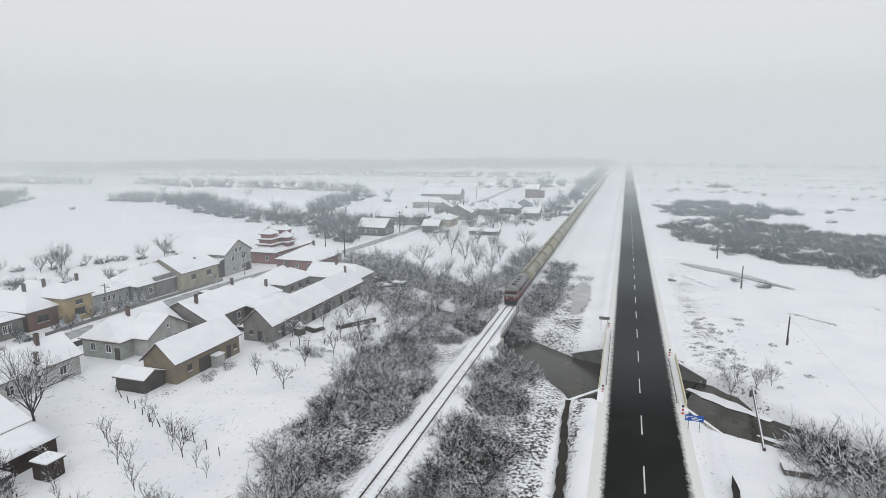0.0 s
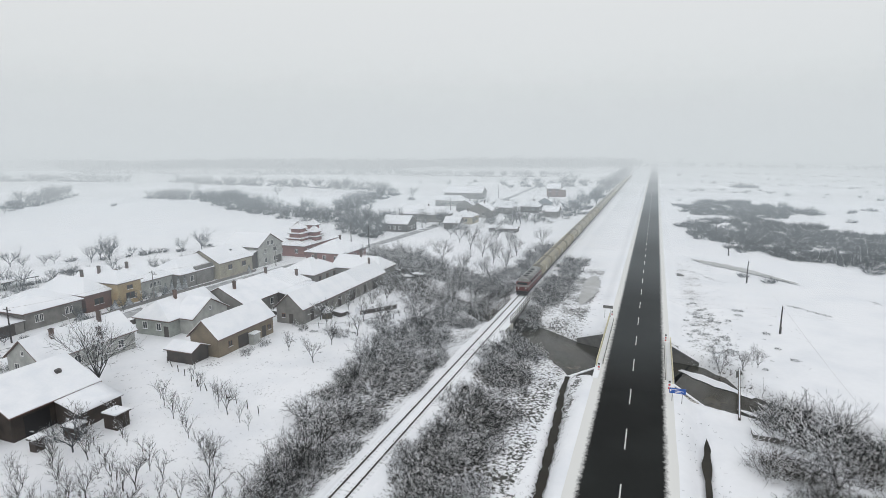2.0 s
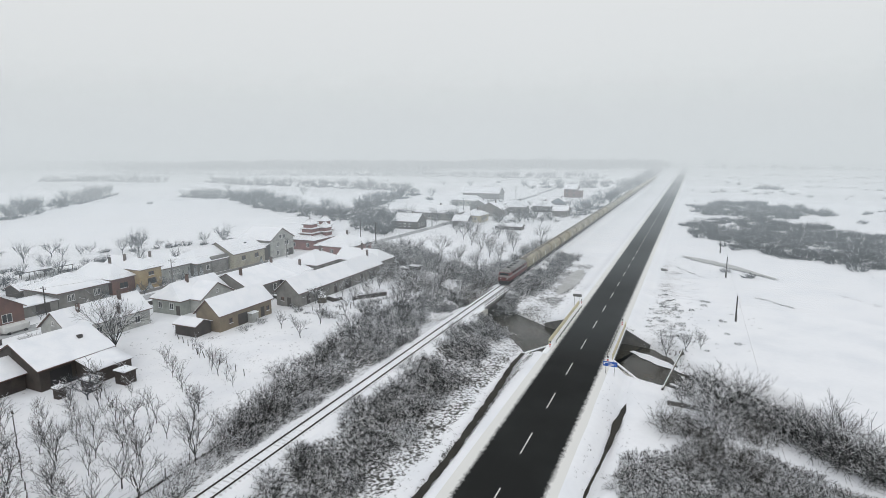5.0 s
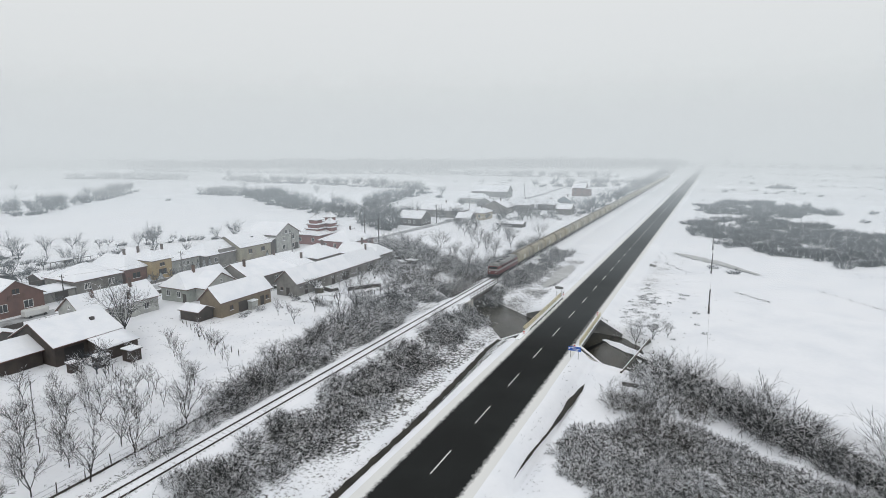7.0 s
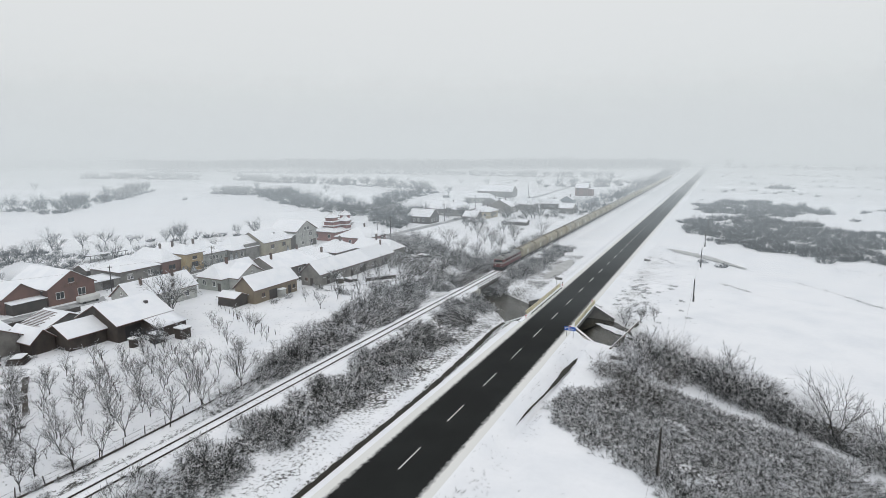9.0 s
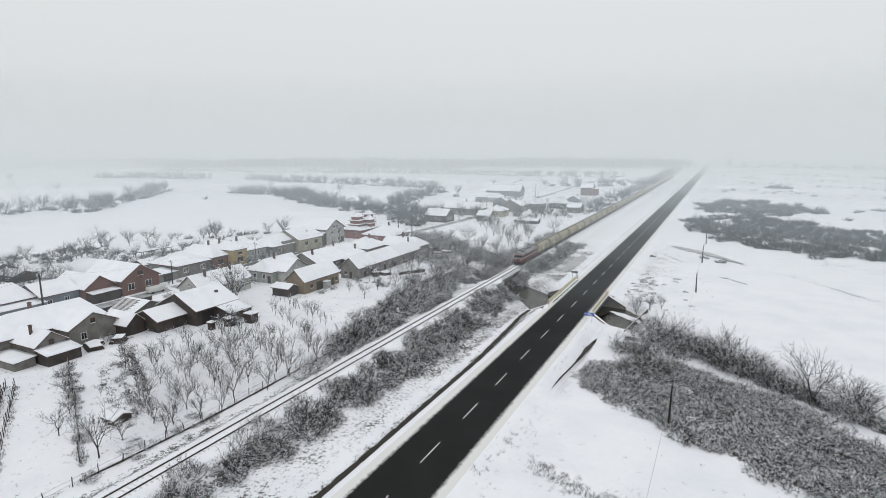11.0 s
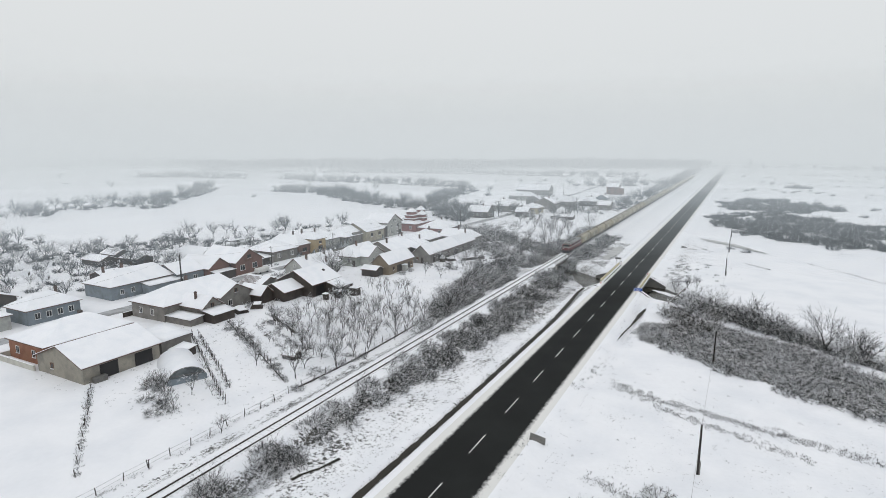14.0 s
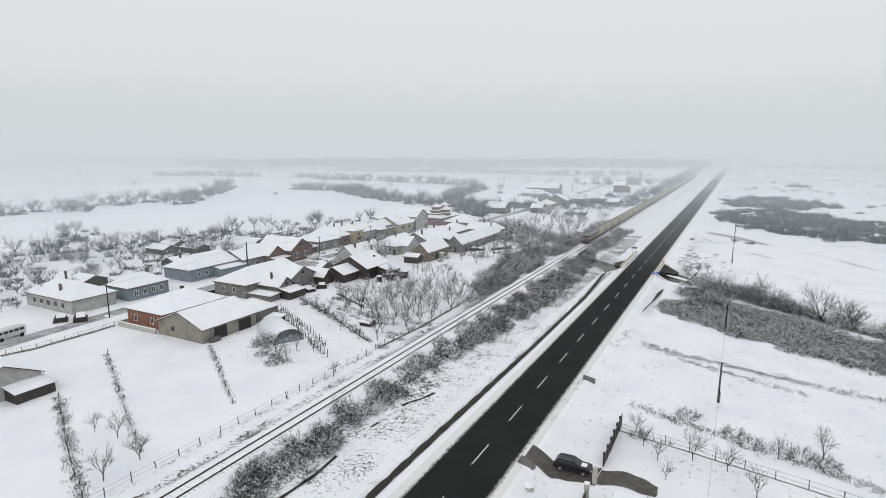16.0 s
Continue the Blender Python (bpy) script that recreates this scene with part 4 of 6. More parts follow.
h = thing("garden_wall", "low concrete garden wall with a snow top", "wall")
for x0, x1, y0, y1 in ((-92.6, -80.0, -19.6, -19.3), (-92.6, -92.3, -19.3, -8.0)):
    part("wall", box(x0, x1, y0, y1, G - 0.4, 0.0), CONCRETE, h)
    part("snow", box(x0 - 0.03, x1 + 0.03, y0 - 0.03, y1 + 0.03, 0.005, 0.12, bevel=0.03), SNOW, h)

for gx0, gx1, gy0, gy1, hh, turn, at_x, at_y, lab in ((-11, 0, -3.1, 3.1, 2.8, -28, -51.6, -10.6, "arched plastic tunnel greenhouse, snowed over"), (-14, 0, -5, 5, 3.8, 0, -136, 67, "large snow-covered arched tunnel behind the houses")):
    h = thing("greenhouse", lab, "greenhouse", at=(at_x, at_y, 0), turn=turn)
    cy, hw = (gy0 + gy1) / 2, (gy1 - gy0) / 2
    arc = [(cy - hw * math.cos(a), G + hh * math.sin(a) ** 0.8) for a in np.linspace(0, math.pi, 15)]
    bm = bmesh.new()
    ra = [bm.verts.new((gx0, y, z)) for y, z in arc]
    rb = [bm.verts.new((gx1, y, z)) for y, z in arc]
    for k in range(14):
        bm.faces.new((ra[k], ra[k + 1], rb[k + 1], rb[k])).smooth = True
    bm.faces.new(ra)
    bmesh.ops.recalc_face_normals(bm, faces=bm.faces[:])
    part("cover", bm, ROOF_SNOW, h)
    bm = bmesh.new()
    inner = [bm.verts.new((gx1 - 0.06, cy + (y - cy) * 0.97, G + (z - G) * 0.97)) for y, z in arc]
    bm.faces.new(inner)
    part("end_panel", bm, material("dull_film", color=(0.06, 0.07, 0.075), second=(0.14, 0.16, 0.17), rough=0.3, spread=0.3, coarse=1.0), h, "dull translucent end film")
    for k in range(14):
        (y, z), (y2, z2) = arc[k], arc[k + 1]
        part("hoop", rod((gx1, y, z), (gx1, y2, z2), 0.05), DARK_CONCRETE, h)
    part("board", box(gx1 - 0.02, gx1 + 0.05, gy0, gy1, G - 0.2, G + 1.15), W["blue"], h)
    part("brace", box(gx1, gx1 + 0.05, gy0 + 0.3, gy1 - 0.3, G + 1.5, G + 1.58), DARK_CONCRETE, h)

SOIL = material("bare_garden_soil", color=(0.07, 0.06, 0.05), second=(0.20, 0.20, 0.20), rough=0.9, spread=0.3, grain=4, coarse=0.8)
for pts in ([(-67.1, 24.7), (-60, 20.8), (-51.7, 16.6)], [(-50, 15.2), (-48.6, 14.4)], [(-58.0, 13.5), (-56.2, 12.4)]):
    ribbon("garden_bed", "narrow bed of bare dark soil in the snow", [(x, y, 0.42, float(land(x, y)) + 0.12) for x, y in pts], SOIL, "garden bed")

# ---- plants: bare twigs carrying snow ----
def tube(out, a, b, ra, rb, look_=0):
    """Adds a three-sided tapered twig from a to b; look_ 1 is a twig sheathed in snow."""
    a, b = np.asarray(a, float), np.asarray(b, float)
    d = b - a
    d = d / (math.sqrt(d @ d) + 1e-9)
    u = np.array((-d[1], d[0], 0.0)) if abs(d[2]) < 0.9 else np.array((0.0, -d[2], d[1]))
    u = u / (math.sqrt(u @ u) + 1e-9)
    v = np.array((d[1] * u[2] - d[2] * u[1], d[2] * u[0] - d[0] * u[2], d[0] * u[1] - d[1] * u[0]))
    k = len(out[0])
    for c, r in ((a, ra), (b, rb)):
        for w in (0, 2.094, 4.189):
            out[0].append(c + r * (math.cos(w) * u + math.sin(w) * v))
    for i in range(3):
        j = (i + 1) % 3
        out[1].append((k + i, k + j, k + 3 + j))
        out[1].append((k + i, k + 3 + j, k + 3 + i))
    out[2].extend([look_] * 6)


def clump(out, c, r, rng):
    """Adds a small lump of snow, an uneven octahedron."""
    k = len(out[0])
    for d in ((1, 0, 0), (0, 1, 0), (-1, 0, 0), (0, -1, 0), (0, 0, 0.6), (0, 0, -0.4)):
        out[0].append(np.asarray(c) + r * rng.uniform(0.7, 1.3) * np.asarray(d))
    for i in range(4):
        j = (i + 1) % 4
        out[1].append((k + i, k + j, k + 4))
        out[1].append((k + j, k + i, k + 5))
    out[2].extend([1] * 8)


def grow(out, rng, a, d, length, r, level, spread, up, kids, tips, white=0.0, snowy=False):
    """One branch and its side branches; whole sprays of end twigs carry snow."""
    d = d / np.linalg.norm(d)
    if level == 0:
        b = a + d * length
        laden = snowy and abs(d[2]) < 0.9
        tube(out, a, b, r * (1.9 if laden else 1.0), r * (1.2 if laden else 0.6), 1 if laden else 0)
        tips.append(b)
        return
    m = a + d * length * 0.5
    d2 = d + rng.normal(0, 0.16, 3) + np.array([0, 0, up])
    d2 = d2 / np.linalg.norm(d2)
    b = m + d2 * length * 0.5
    tube(out, a, m, r, r * 0.8)
    tube(out, m, b, r * 0.8, r * 0.45)
    tips.append(b)
    for k in range(kids[0]):
        u = rng.uniform(0.35, 1.0)
        s = a + (m - a) * 2 * u if u < 0.5 else m + (b - m) * (2 * u - 1)
        e = d2 + rng.normal(0, spread, 3)
        grow(out, rng, s, e, length * rng.uniform(0.45, 0.72), max(r * 0.5, 0.014), level - 1, spread, up, kids[1:], tips, white, snowy or rng.uniform() < white)


def tree_shape(seed, height, trunk, spread, kids, up=0.12, lumps=30, radius=0.11, white=0.12):
    rng = np.random.RandomState(seed)
    out, tips = ([], [], []), []
    a = np.zeros(3)
    t = np.array([rng.normal(0, 0.08), rng.normal(0, 0.08), 1.0]) * trunk
    tube(out, a - (0, 0, 0.4), a + t * 0.5, radius, radius * 0.85)
    tube(out, a + t * 0.5, a + t, radius * 0.85, radius * 0.7)
    for k in range(kids[0]):
        w = 6.283 * (k + rng.uniform(-0.3, 0.3)) / kids[0]
        lean_ = rng.uniform(0.35, 0.95) * spread * 1.5
        grow(out, rng, a + t * rng.uniform(0.7, 1.0), np.array([math.cos(w) * lean_, math.sin(w) * lean_, 1.0]), (height - trunk) * rng.uniform(0.6, 0.85), radius * 0.5, len(kids) - 1, spread, up, kids[1:], tips, white)
    for k in rng.choice(len(tips), min(lumps, len(tips)), replace=False):
        clump(out, tips[k] - (0, 0, 0.05), rng.uniform(0.03, 0.06), rng)
    return np.array(out[0]), np.array(out[1]), np.array(out[2])


def bush_shape(seed, height, width, stems, kids, lumps, radius=0.022, white=0.3):
    rng = np.random.RandomState(seed)
    out, tips = ([], [], []), []
    for k in range(stems):
        w, q = rng.uniform(0, 6.283), math.sqrt(rng.uniform(0, 1))
        a = np.array([math.cos(w) * q * width * 0.35, math.sin(w) * q * width * 0.35, -0.15])
        d = np.array([math.cos(w) * q * width / height * 0.8, math.sin(w) * q * width / height * 0.8, 1.0]) + rng.normal(0, 0.2, 3)
        grow(out, rng, a, d, height * rng.uniform(0.55, 1.05) * (1 - 0.35 * q), radius, len(kids), 0.85, -0.06, kids, tips, white, rng.uniform() < white * 0.3)
    for k in range(lumps):
        c = tips[rng.randint(len(tips))] * rng.uniform(0.6, 1.0)
        clump(out, c, rng.uniform(0.03, 0.08), rng)
    return np.array(out[0]), np.array(out[1]), np.array(out[2])


TWIG = frosted("snowy_twigs", (0.030, 0.032, 0.031), snow=0.22, lo=0.1, hi=0.9, scale=0.55, white=(0.80, 0.82, 0.84))
TWIG_RED = frosted("reddish_snowy_twigs", (0.050, 0.045, 0.038), snow=0.22, lo=0.1, hi=0.9, scale=0.55, white=(0.80, 0.82, 0.84))
BARK = frosted("bark_with_snow", (0.036, 0.033, 0.030), snow=0.4, lo=0.0, hi=0.7, scale=2.0)
# Far twigs with a little snow; distance haze is mixed into their blue-grey.
HAZED_TWIG = frosted("haze_tinted_twigs", (0.045, 0.055, 0.064), snow=0.25, lo=-0.2, hi=0.8, scale=0.8, white=(0.60, 0.64, 0.69))


def plant_mesh(name, shape, mat):
    me = bpy.data.meshes.new(name)
    me.from_pydata(shape[0].tolist(), [], shape[1].tolist())
    me.materials.append(mat)
    me.materials.append(SNOW)
    me.polygons.foreach_set("material_index", shape[2].astype(np.int32))
    return me


def stuff(name, label, category, shapes, places, mat):
    """Many plants of a few shapes joined into one mesh; places: x, y, size, height factor."""
    vs, fs, ms, k = [], [], [], 0
    rng = np.random.RandomState(len(places))
    places = np.asarray(places, float)
    zs = land(places[:, 0], places[:, 1])
    for (x, y, s, hz), z in zip(places, zs):
        v, f, mi = shapes[rng.randint(len(shapes))]
        a = rng.uniform(0, 6.283)
        c, n_ = math.cos(a) * s, math.sin(a) * s
        w = np.stack([v[:, 0] * c - v[:, 1] * n_ + x, v[:, 0] * n_ + v[:, 1] * c + y, v[:, 2] * s * hz + z], -1)
        vs.append(w)
        fs.append(f + k)
        ms.append(mi)
        k += len(v)
    v, f = np.concatenate(vs), np.concatenate(fs)
    me = bpy.data.meshes.new(name)
    me.vertices.add(len(v))
    me.vertices.foreach_set("co", v.ravel())
    me.loops.add(len(f) * 3)
    me.loops.foreach_set("vertex_index", f.ravel())
    me.polygons.add(len(f))
    me.polygons.foreach_set("loop_start", np.arange(0, len(f) * 3, 3))
    me.polygons.foreach_set("material_index", np.concatenate(ms).astype(np.int32))
    me.update(calc_edges=True)
    me.materials.append(mat)
    me.materials.append(SNOW)
    return tagged(new(name, me), label, category, kind="stuff")


def scatter(seed, count, x0, x1, y0, y1, keep, smin, smax, hmin=0.8, hmax=1.2):
    """Random places in a box where keep(x, y) is above a random number."""
    rng, got = np.random.RandomState(seed), []
    for _ in range(count * 40):
        if len(got) >= count:
            break
        x, y = rng.uniform(x0, x1), rng.uniform(y0, y1)
        if rng.uniform() < keep(x, y):
            got.append((x, y, rng.uniform(smin, smax), rng.uniform(hmin, hmax)))
    return got


BUSH = [bush_shape(s, 2.0, 3.0, 28, (4, 4), 10, 0.022, w) for s, w in ((1, 0.12), (2, 0.18), (3, 0.30), (4, 0.14))]
TALL_BUSH = [bush_shape(s, 3.1, 3.2, 24, (5, 4), 12, 0.022, w) for s, w in ((11, 0.12), (12, 0.24), (13, 0.16))]
LOW_BUSH = [bush_shape(s, 1.2, 2.8, 34, (4, 3), 12, 0.020, w) for s, w in ((21, 0.14), (22, 0.30), (23, 0.20))]
FAR_BUSH = [bush_shape(s, 2.6, 4.4, 34, (5,), 0, 0.07, 0.02) for s in (31, 32, 33)]
FAR_TREE = [tree_shape(s, 7.0, 1.4, 0.55, (7, 6, 4), radius=0.18, lumps=0, white=0.02) for s in (41, 42, 43)]
TUFT = [bush_shape(s, 0.45, 0.5, 8, (), 1, 0.018) for s in (51, 52, 53)]


def band(y, pts):
    """Straight-line reading of a list of (y, value)."""
    return float(np.interp(y, [p_[0] for p_ in pts], [p_[1] for p_ in pts]))


# thickets along the railway
def keep_right_of_rail(x, y):
    lo, hi = -23.0, band(y, [(-60, -17.5), (-20, -18.8), (0, -18), (20, -15.5), (40, -14), (70, -14), (95, -15.5), (110, -19), (118, -20), (130, -17.5), (200, -17), (300, -18)])
    dens = band(y, [(-85, 0.8), (-62, 0.9), (-48, 1.0), (-32, 0.9), (-28, 0.3), (-24, 0.6), (-18, 0.6), (-12, 0.3), (-4, 0.6), (2, 0.8), (6, 1.0), (20, 0.85), (24, 0.3), (30, 1.0), (100, 1.0), (112, 0.4), (122, 0.9), (190, 0.9), (240, 0.4)])
    gaps = 1.0 if math.sin(y * 0.71 + x * 0.45) * math.sin(y * 0.29 + 1.0) > -0.35 else 0.25
    return dens * gaps if lo < x < hi and not 103 < y < 112 else 0


stuff("thicket", "snow-dusted bare thicket along the railway bank", "thicket", BUSH + LOW_BUSH, scatter(1, 560, -24, -12, -80, 180, keep_right_of_rail, 0.6, 1.3), TWIG)


def keep_left_of_rail(x, y):
    lo = band(y, [(30, -32), (40, -34), (55, -39), (75, -43), (100, -44), (125, -40), (135, -40), (170, -36), (260, -34)])
    dens = band(y, [(25, 0.0), (34, 0.5), (45, 0.9), (104, 0.95), (112, 0.2), (122, 0.35), (128, 0.9), (190, 0.7), (260, 0.5)])
    return dens if lo < x < -29.3 and to_river(np.array(x), np.array(y))[0] > 4 else 0


stuff("thicket", "dense bare bushes between orchard and railway", "thicket", BUSH + TALL_BUSH, scatter(2, 240, -48, -28, 28, 200, keep_left_of_rail, 0.7, 1.15), TWIG)


def keep_woods_mid(x, y):
    d = abs((x + 52) * 0.60 + (y - 136) * 0.80)
    return 0.9 if d < 13 and -95 < x < -30 else 0


stuff("thicket", "brownish bare alder thicket along the stream", "thicket", TALL_BUSH + BUSH, scatter(3, 190, -86, -31, 112, 185, keep_woods_mid, 0.8, 1.5), TWIG_RED)


# scrub on the field side of the road
def keep_scrub(x, y):
    low = band(x, [(9, 49), (16, 44.5), (27, 36.5), (40, 29), (60, 20), (100, 6)])
    high = band(x, [(10, 47), (12, 57), (18, 63), (24, 64), (38, 56.5), (53, 44), (100, 24)])
    return 1.0 if low < y < high else 0


stuff("scrub", "low snow-speckled scrub on waste ground", "scrub", LOW_BUSH, scatter(4, 900, 9, 90, 8, 76, keep_scrub, 0.6, 1.25), TWIG)


def keep_stream_trees(x, y):
    mid = band(x, [(12, 76), (18, 77), (24, 76), (32, 68), (42, 60), (56, 50), (90, 36)])
    return 1.0 if abs(y - mid - 2) < 5.0 and to_river(np.array(x), np.array(y))[0] > 2.2 else 0


stuff("thicket", "tall bare willows crowding the stream bank", "thicket", TALL_BUSH + BUSH, scatter(5, 210, 18, 90, 30, 86, keep_stream_trees, 0.75, 1.45), TWIG)
stuff("thicket", "bare bushes in the middle of the scrub", "thicket", BUSH + TALL_BUSH, scatter(6, 22, 14, 26, 56, 70, lambda x, y: 1, 0.7, 1.15), TWIG_RED)


# thickets across the far field to the right of the road
def inside(x, y, pts):
    """Whether a place lies in a closed outline."""
    odd = False
    for (ax, ay), (bx, by) in zip(pts, pts[1:] + pts[:1]):
        if (ay > y) != (by > y) and x < ax + (bx - ax) * (y - ay) / (by - ay):
            odd = not odd
    return odd


def keep_far_right(x, y):
    x, y = x + 4 * math.sin(y * 0.21), y + 5 * math.sin(x * 0.33)
    if inside(x, y, [(15, 286), (27, 312), (44, 322), (66, 286), (100, 262), (112, 214), (86, 196), (62, 190), (46, 198), (20, 238)]):
        return 0.45 if 20 < x - (y - 250) * 0.2 < 34 and y > 262 else 0.95
    return 0.8 if inside(x, y, [(14, 345), (24, 392), (52, 420), (84, 352), (62, 326), (42, 316)]) else 0.6 if 100 < x < 190 and abs(y - 218) < 12 else 0.006


stuff("far_thicket", "dark grey thickets across the snowy field", "thicket", FAR_BUSH, scatter(7, 1100, 12, 210, 165, 430, keep_far_right, 0.6, 1.2), HAZED_TWIG)
stuff("far_thicket", "scattered haze-tinted bushes on the open land", "thicket", FAR_BUSH, scatter(8, 420, 15, 620, 300, 900, lambda x, y: 1 if math.sin(x * 0.021 + y * 0.05) > 0.45 else 0.05, 0.3, 1.0) + scatter(18, 14, 68, 86, 556, 576, lambda x, y: 1, 1.0, 1.7), HAZED_TWIG)


# woods and hedges behind the village
def near_line(x, y, pts):
    """Distance to a bent line."""
    best = 1e9
    for (ax, ay), (bx, by) in zip(pts, pts[1:]):
        dx, dy = bx - ax, by - ay
        u = min(1, max(0, ((x - ax) * dx + (y - ay) * dy) / (dx * dx + dy * dy)))
        best = min(best, math.hypot(x - ax - u * dx, y - ay - u * dy))
    return best


def keep_left_far(x, y):
    a = near_line(x, y, [(-345, 322), (-291, 325), (-246, 290), (-205, 266), (-160, 252), (-123, 240), (-104, 205)])
    b = near_line(x, y, [(-168, 290), (-180, 330), (-191, 400)])
    c = near_line(x, y, [(-190, 20), (-186, 60), (-178, 107), (-162, 138), (-148, 160)])
    d = near_line(x, y, [(-189, 2), (-216, 39), (-240, 60)])
    clump_ = 0.55 + 0.45 * math.sin(x * 0.19 + y * 0.13) * math.sin(y * 0.11 - x * 0.05)
    return 0.95 if a < 15 * clump_ + 4 else 0.7 * clump_ if c < 5 else 0.8 if b < 7 else 0.25 if d < 7 else 0.0


stuff("far_thicket", "grey haze-tinted woods behind the village", "woods", FAR_BUSH + FAR_TREE, scatter(9, 980, -350, -100, -50, 420, keep_left_far, 0.45, 1.0), HAZED_TWIG)


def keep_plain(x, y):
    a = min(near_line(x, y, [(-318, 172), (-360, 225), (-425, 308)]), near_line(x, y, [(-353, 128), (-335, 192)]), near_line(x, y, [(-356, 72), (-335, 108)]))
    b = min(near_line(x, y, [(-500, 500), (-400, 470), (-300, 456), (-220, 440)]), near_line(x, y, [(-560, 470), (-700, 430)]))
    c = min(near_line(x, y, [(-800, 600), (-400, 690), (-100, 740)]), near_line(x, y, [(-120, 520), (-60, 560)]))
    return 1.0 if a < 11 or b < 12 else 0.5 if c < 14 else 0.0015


stuff("far_thicket", "hedges and copses lost in fog on the plain", "woods", FAR_BUSH + FAR_TREE, scatter(10, 1250, -800, -60, 20, 900, keep_plain, 0.6, 1.25), HAZED_TWIG)
stuff("far_thicket", "dim copses far along the road and railway", "woods", FAR_BUSH + FAR_TREE, scatter(12, 300, -200, -32, 300, 1000, lambda x, y: 1 if x > -44 else 0.012, 0.6, 1.2), HAZED_TWIG)


def along(seed, pts, count, wide, smin, smax):
    rng, got = np.random.RandomState(seed), []
    for (ax, ay), (bx, by) in zip(pts, pts[1:]):
        for k in range(count):
            u = rng.uniform()
            got.append((ax + (bx - ax) * u + rng.normal(0, wide), ay + (by - ay) * u + rng.normal(0, wide), rng.uniform(smin, smax), rng.uniform(0.8, 1.2)))
    return got


stuff("far_thicket", "long dim woods at the fog's edge", "woods", FAR_TREE, along(13, [(-1240, 620), (-960, 725), (-707, 816), (-490, 890), (-275, 966), (-60, 1060)], 260, 40, 1.5, 2.7) + along(19, [(60, 1130), (330, 1080), (700, 960)], 70, 25, 0.9, 1.5), HAZED_TWIG)
stuff("thicket", "bare shrubs and trees among the far hamlet's houses", "thicket", TALL_BUSH + FAR_TREE, scatter(20, 130, -128, -36, 208, 360, lambda x, y: 0.9 if near_line(x, y, [(-118, 244), (-70, 246), (-46, 282)]) < 12 or near_line(x, y, [(-98, 296), (-56, 330)]) < 14 else 0.12, 0.4, 1.0), TWIG)

# dry weeds
stuff("dry_weeds", "dry brown weed stalks poking through the snow", "weeds", TUFT, scatter(14, 3000, -23, -8.5, -90, 140, lambda x, y: 0.5 + 0.5 * math.sin(x * 1.3 + y * 0.4) * math.sin(y * 0.23), 0.35, 1.05), TWIG_RED)
line_weeds = []
rng_ = np.random.RandomState(5)
for (ax, ay), (bx, by), count, wide in (((11.5, 22), (18, 18), 110, 0.9), ((17, 19), (50, 11.5), 330, 0.55), ((19, 15.8), (38, 9), 150, 0.6), ((14.5, -7.5), (25, -11.4), 150, 0.6), ((25, -11.4), (46, -18), 230, 0.6), ((4.9, -20), (5.2, -4), 20, 0.3), ((8.0, 30), (6.6, 14), 30, 0.5), ((49, 154.5), (66, 130), 70, 0.5), ((31, 143), (38, 136.5), 40, 0.3), ((12, 176), (20, 162), 30, 0.4), ((60, 180), (110, 150), 120, 3.0)):
    for k in range(count):
        u = rng_.uniform()
        line_weeds.append((ax + (bx - ax) * u + rng_.normal(0, wide), ay + (by - ay) * u + rng_.normal(0, wide), rng_.uniform(0.8, 1.9), 1.0))
line_weeds += scatter(15, 420, 8, 62, -60, 34, lambda x, y: 1 if to_river(np.array(x), np.array(y))[0] > 4 else 0, 0.4, 1.2)
line_weeds += scatter(16, 420, 8, 30, 94, 200, lambda x, y: 1 if x < 18 else 0.2, 0.4, 1.3)
line_weeds += scatter(24, 1500, -78, -33, -22, 80, lambda x, y: 0.5 + 0.5 * math.sin(x * 0.8 + y * 1.5) * math.sin(y * 0.31 - x * 0.2), 0.3, 1.0)
line_weeds += scatter(26, 700, 6.0, 11, -85, 78, lambda x, y: 0.5 + 0.5 * math.sin(y * 0.37 + x), 0.2, 0.7)
line_weeds += scatter(25, 500, -62, -34, 84, 200, lambda x, y: 1, 0.5, 1.5)
stuff("dry_weeds", "lines of dead weeds along field edges", "weeds", TUFT, line_weeds, TWIG)
stuff("scrub", "small bushes on the stream bank and field edge", "scrub", LOW_BUSH, scatter(17, 70, 9, 26, 96, 142, lambda x, y: 1 if x < 15 + (128 - y) * 0.12 else 0.12, 0.18, 0.5) + [(22, -7.6, 1.1, 1.3), (28, -10.5, 1.0, 1.3), (30, -12.5, 1.1, 1.1), (35.6, -13.4, 1.3, 1.2), (38, -14.2, 1.2, 1.3), (16.6, -17, 0.8, 1.3)], TWIG)

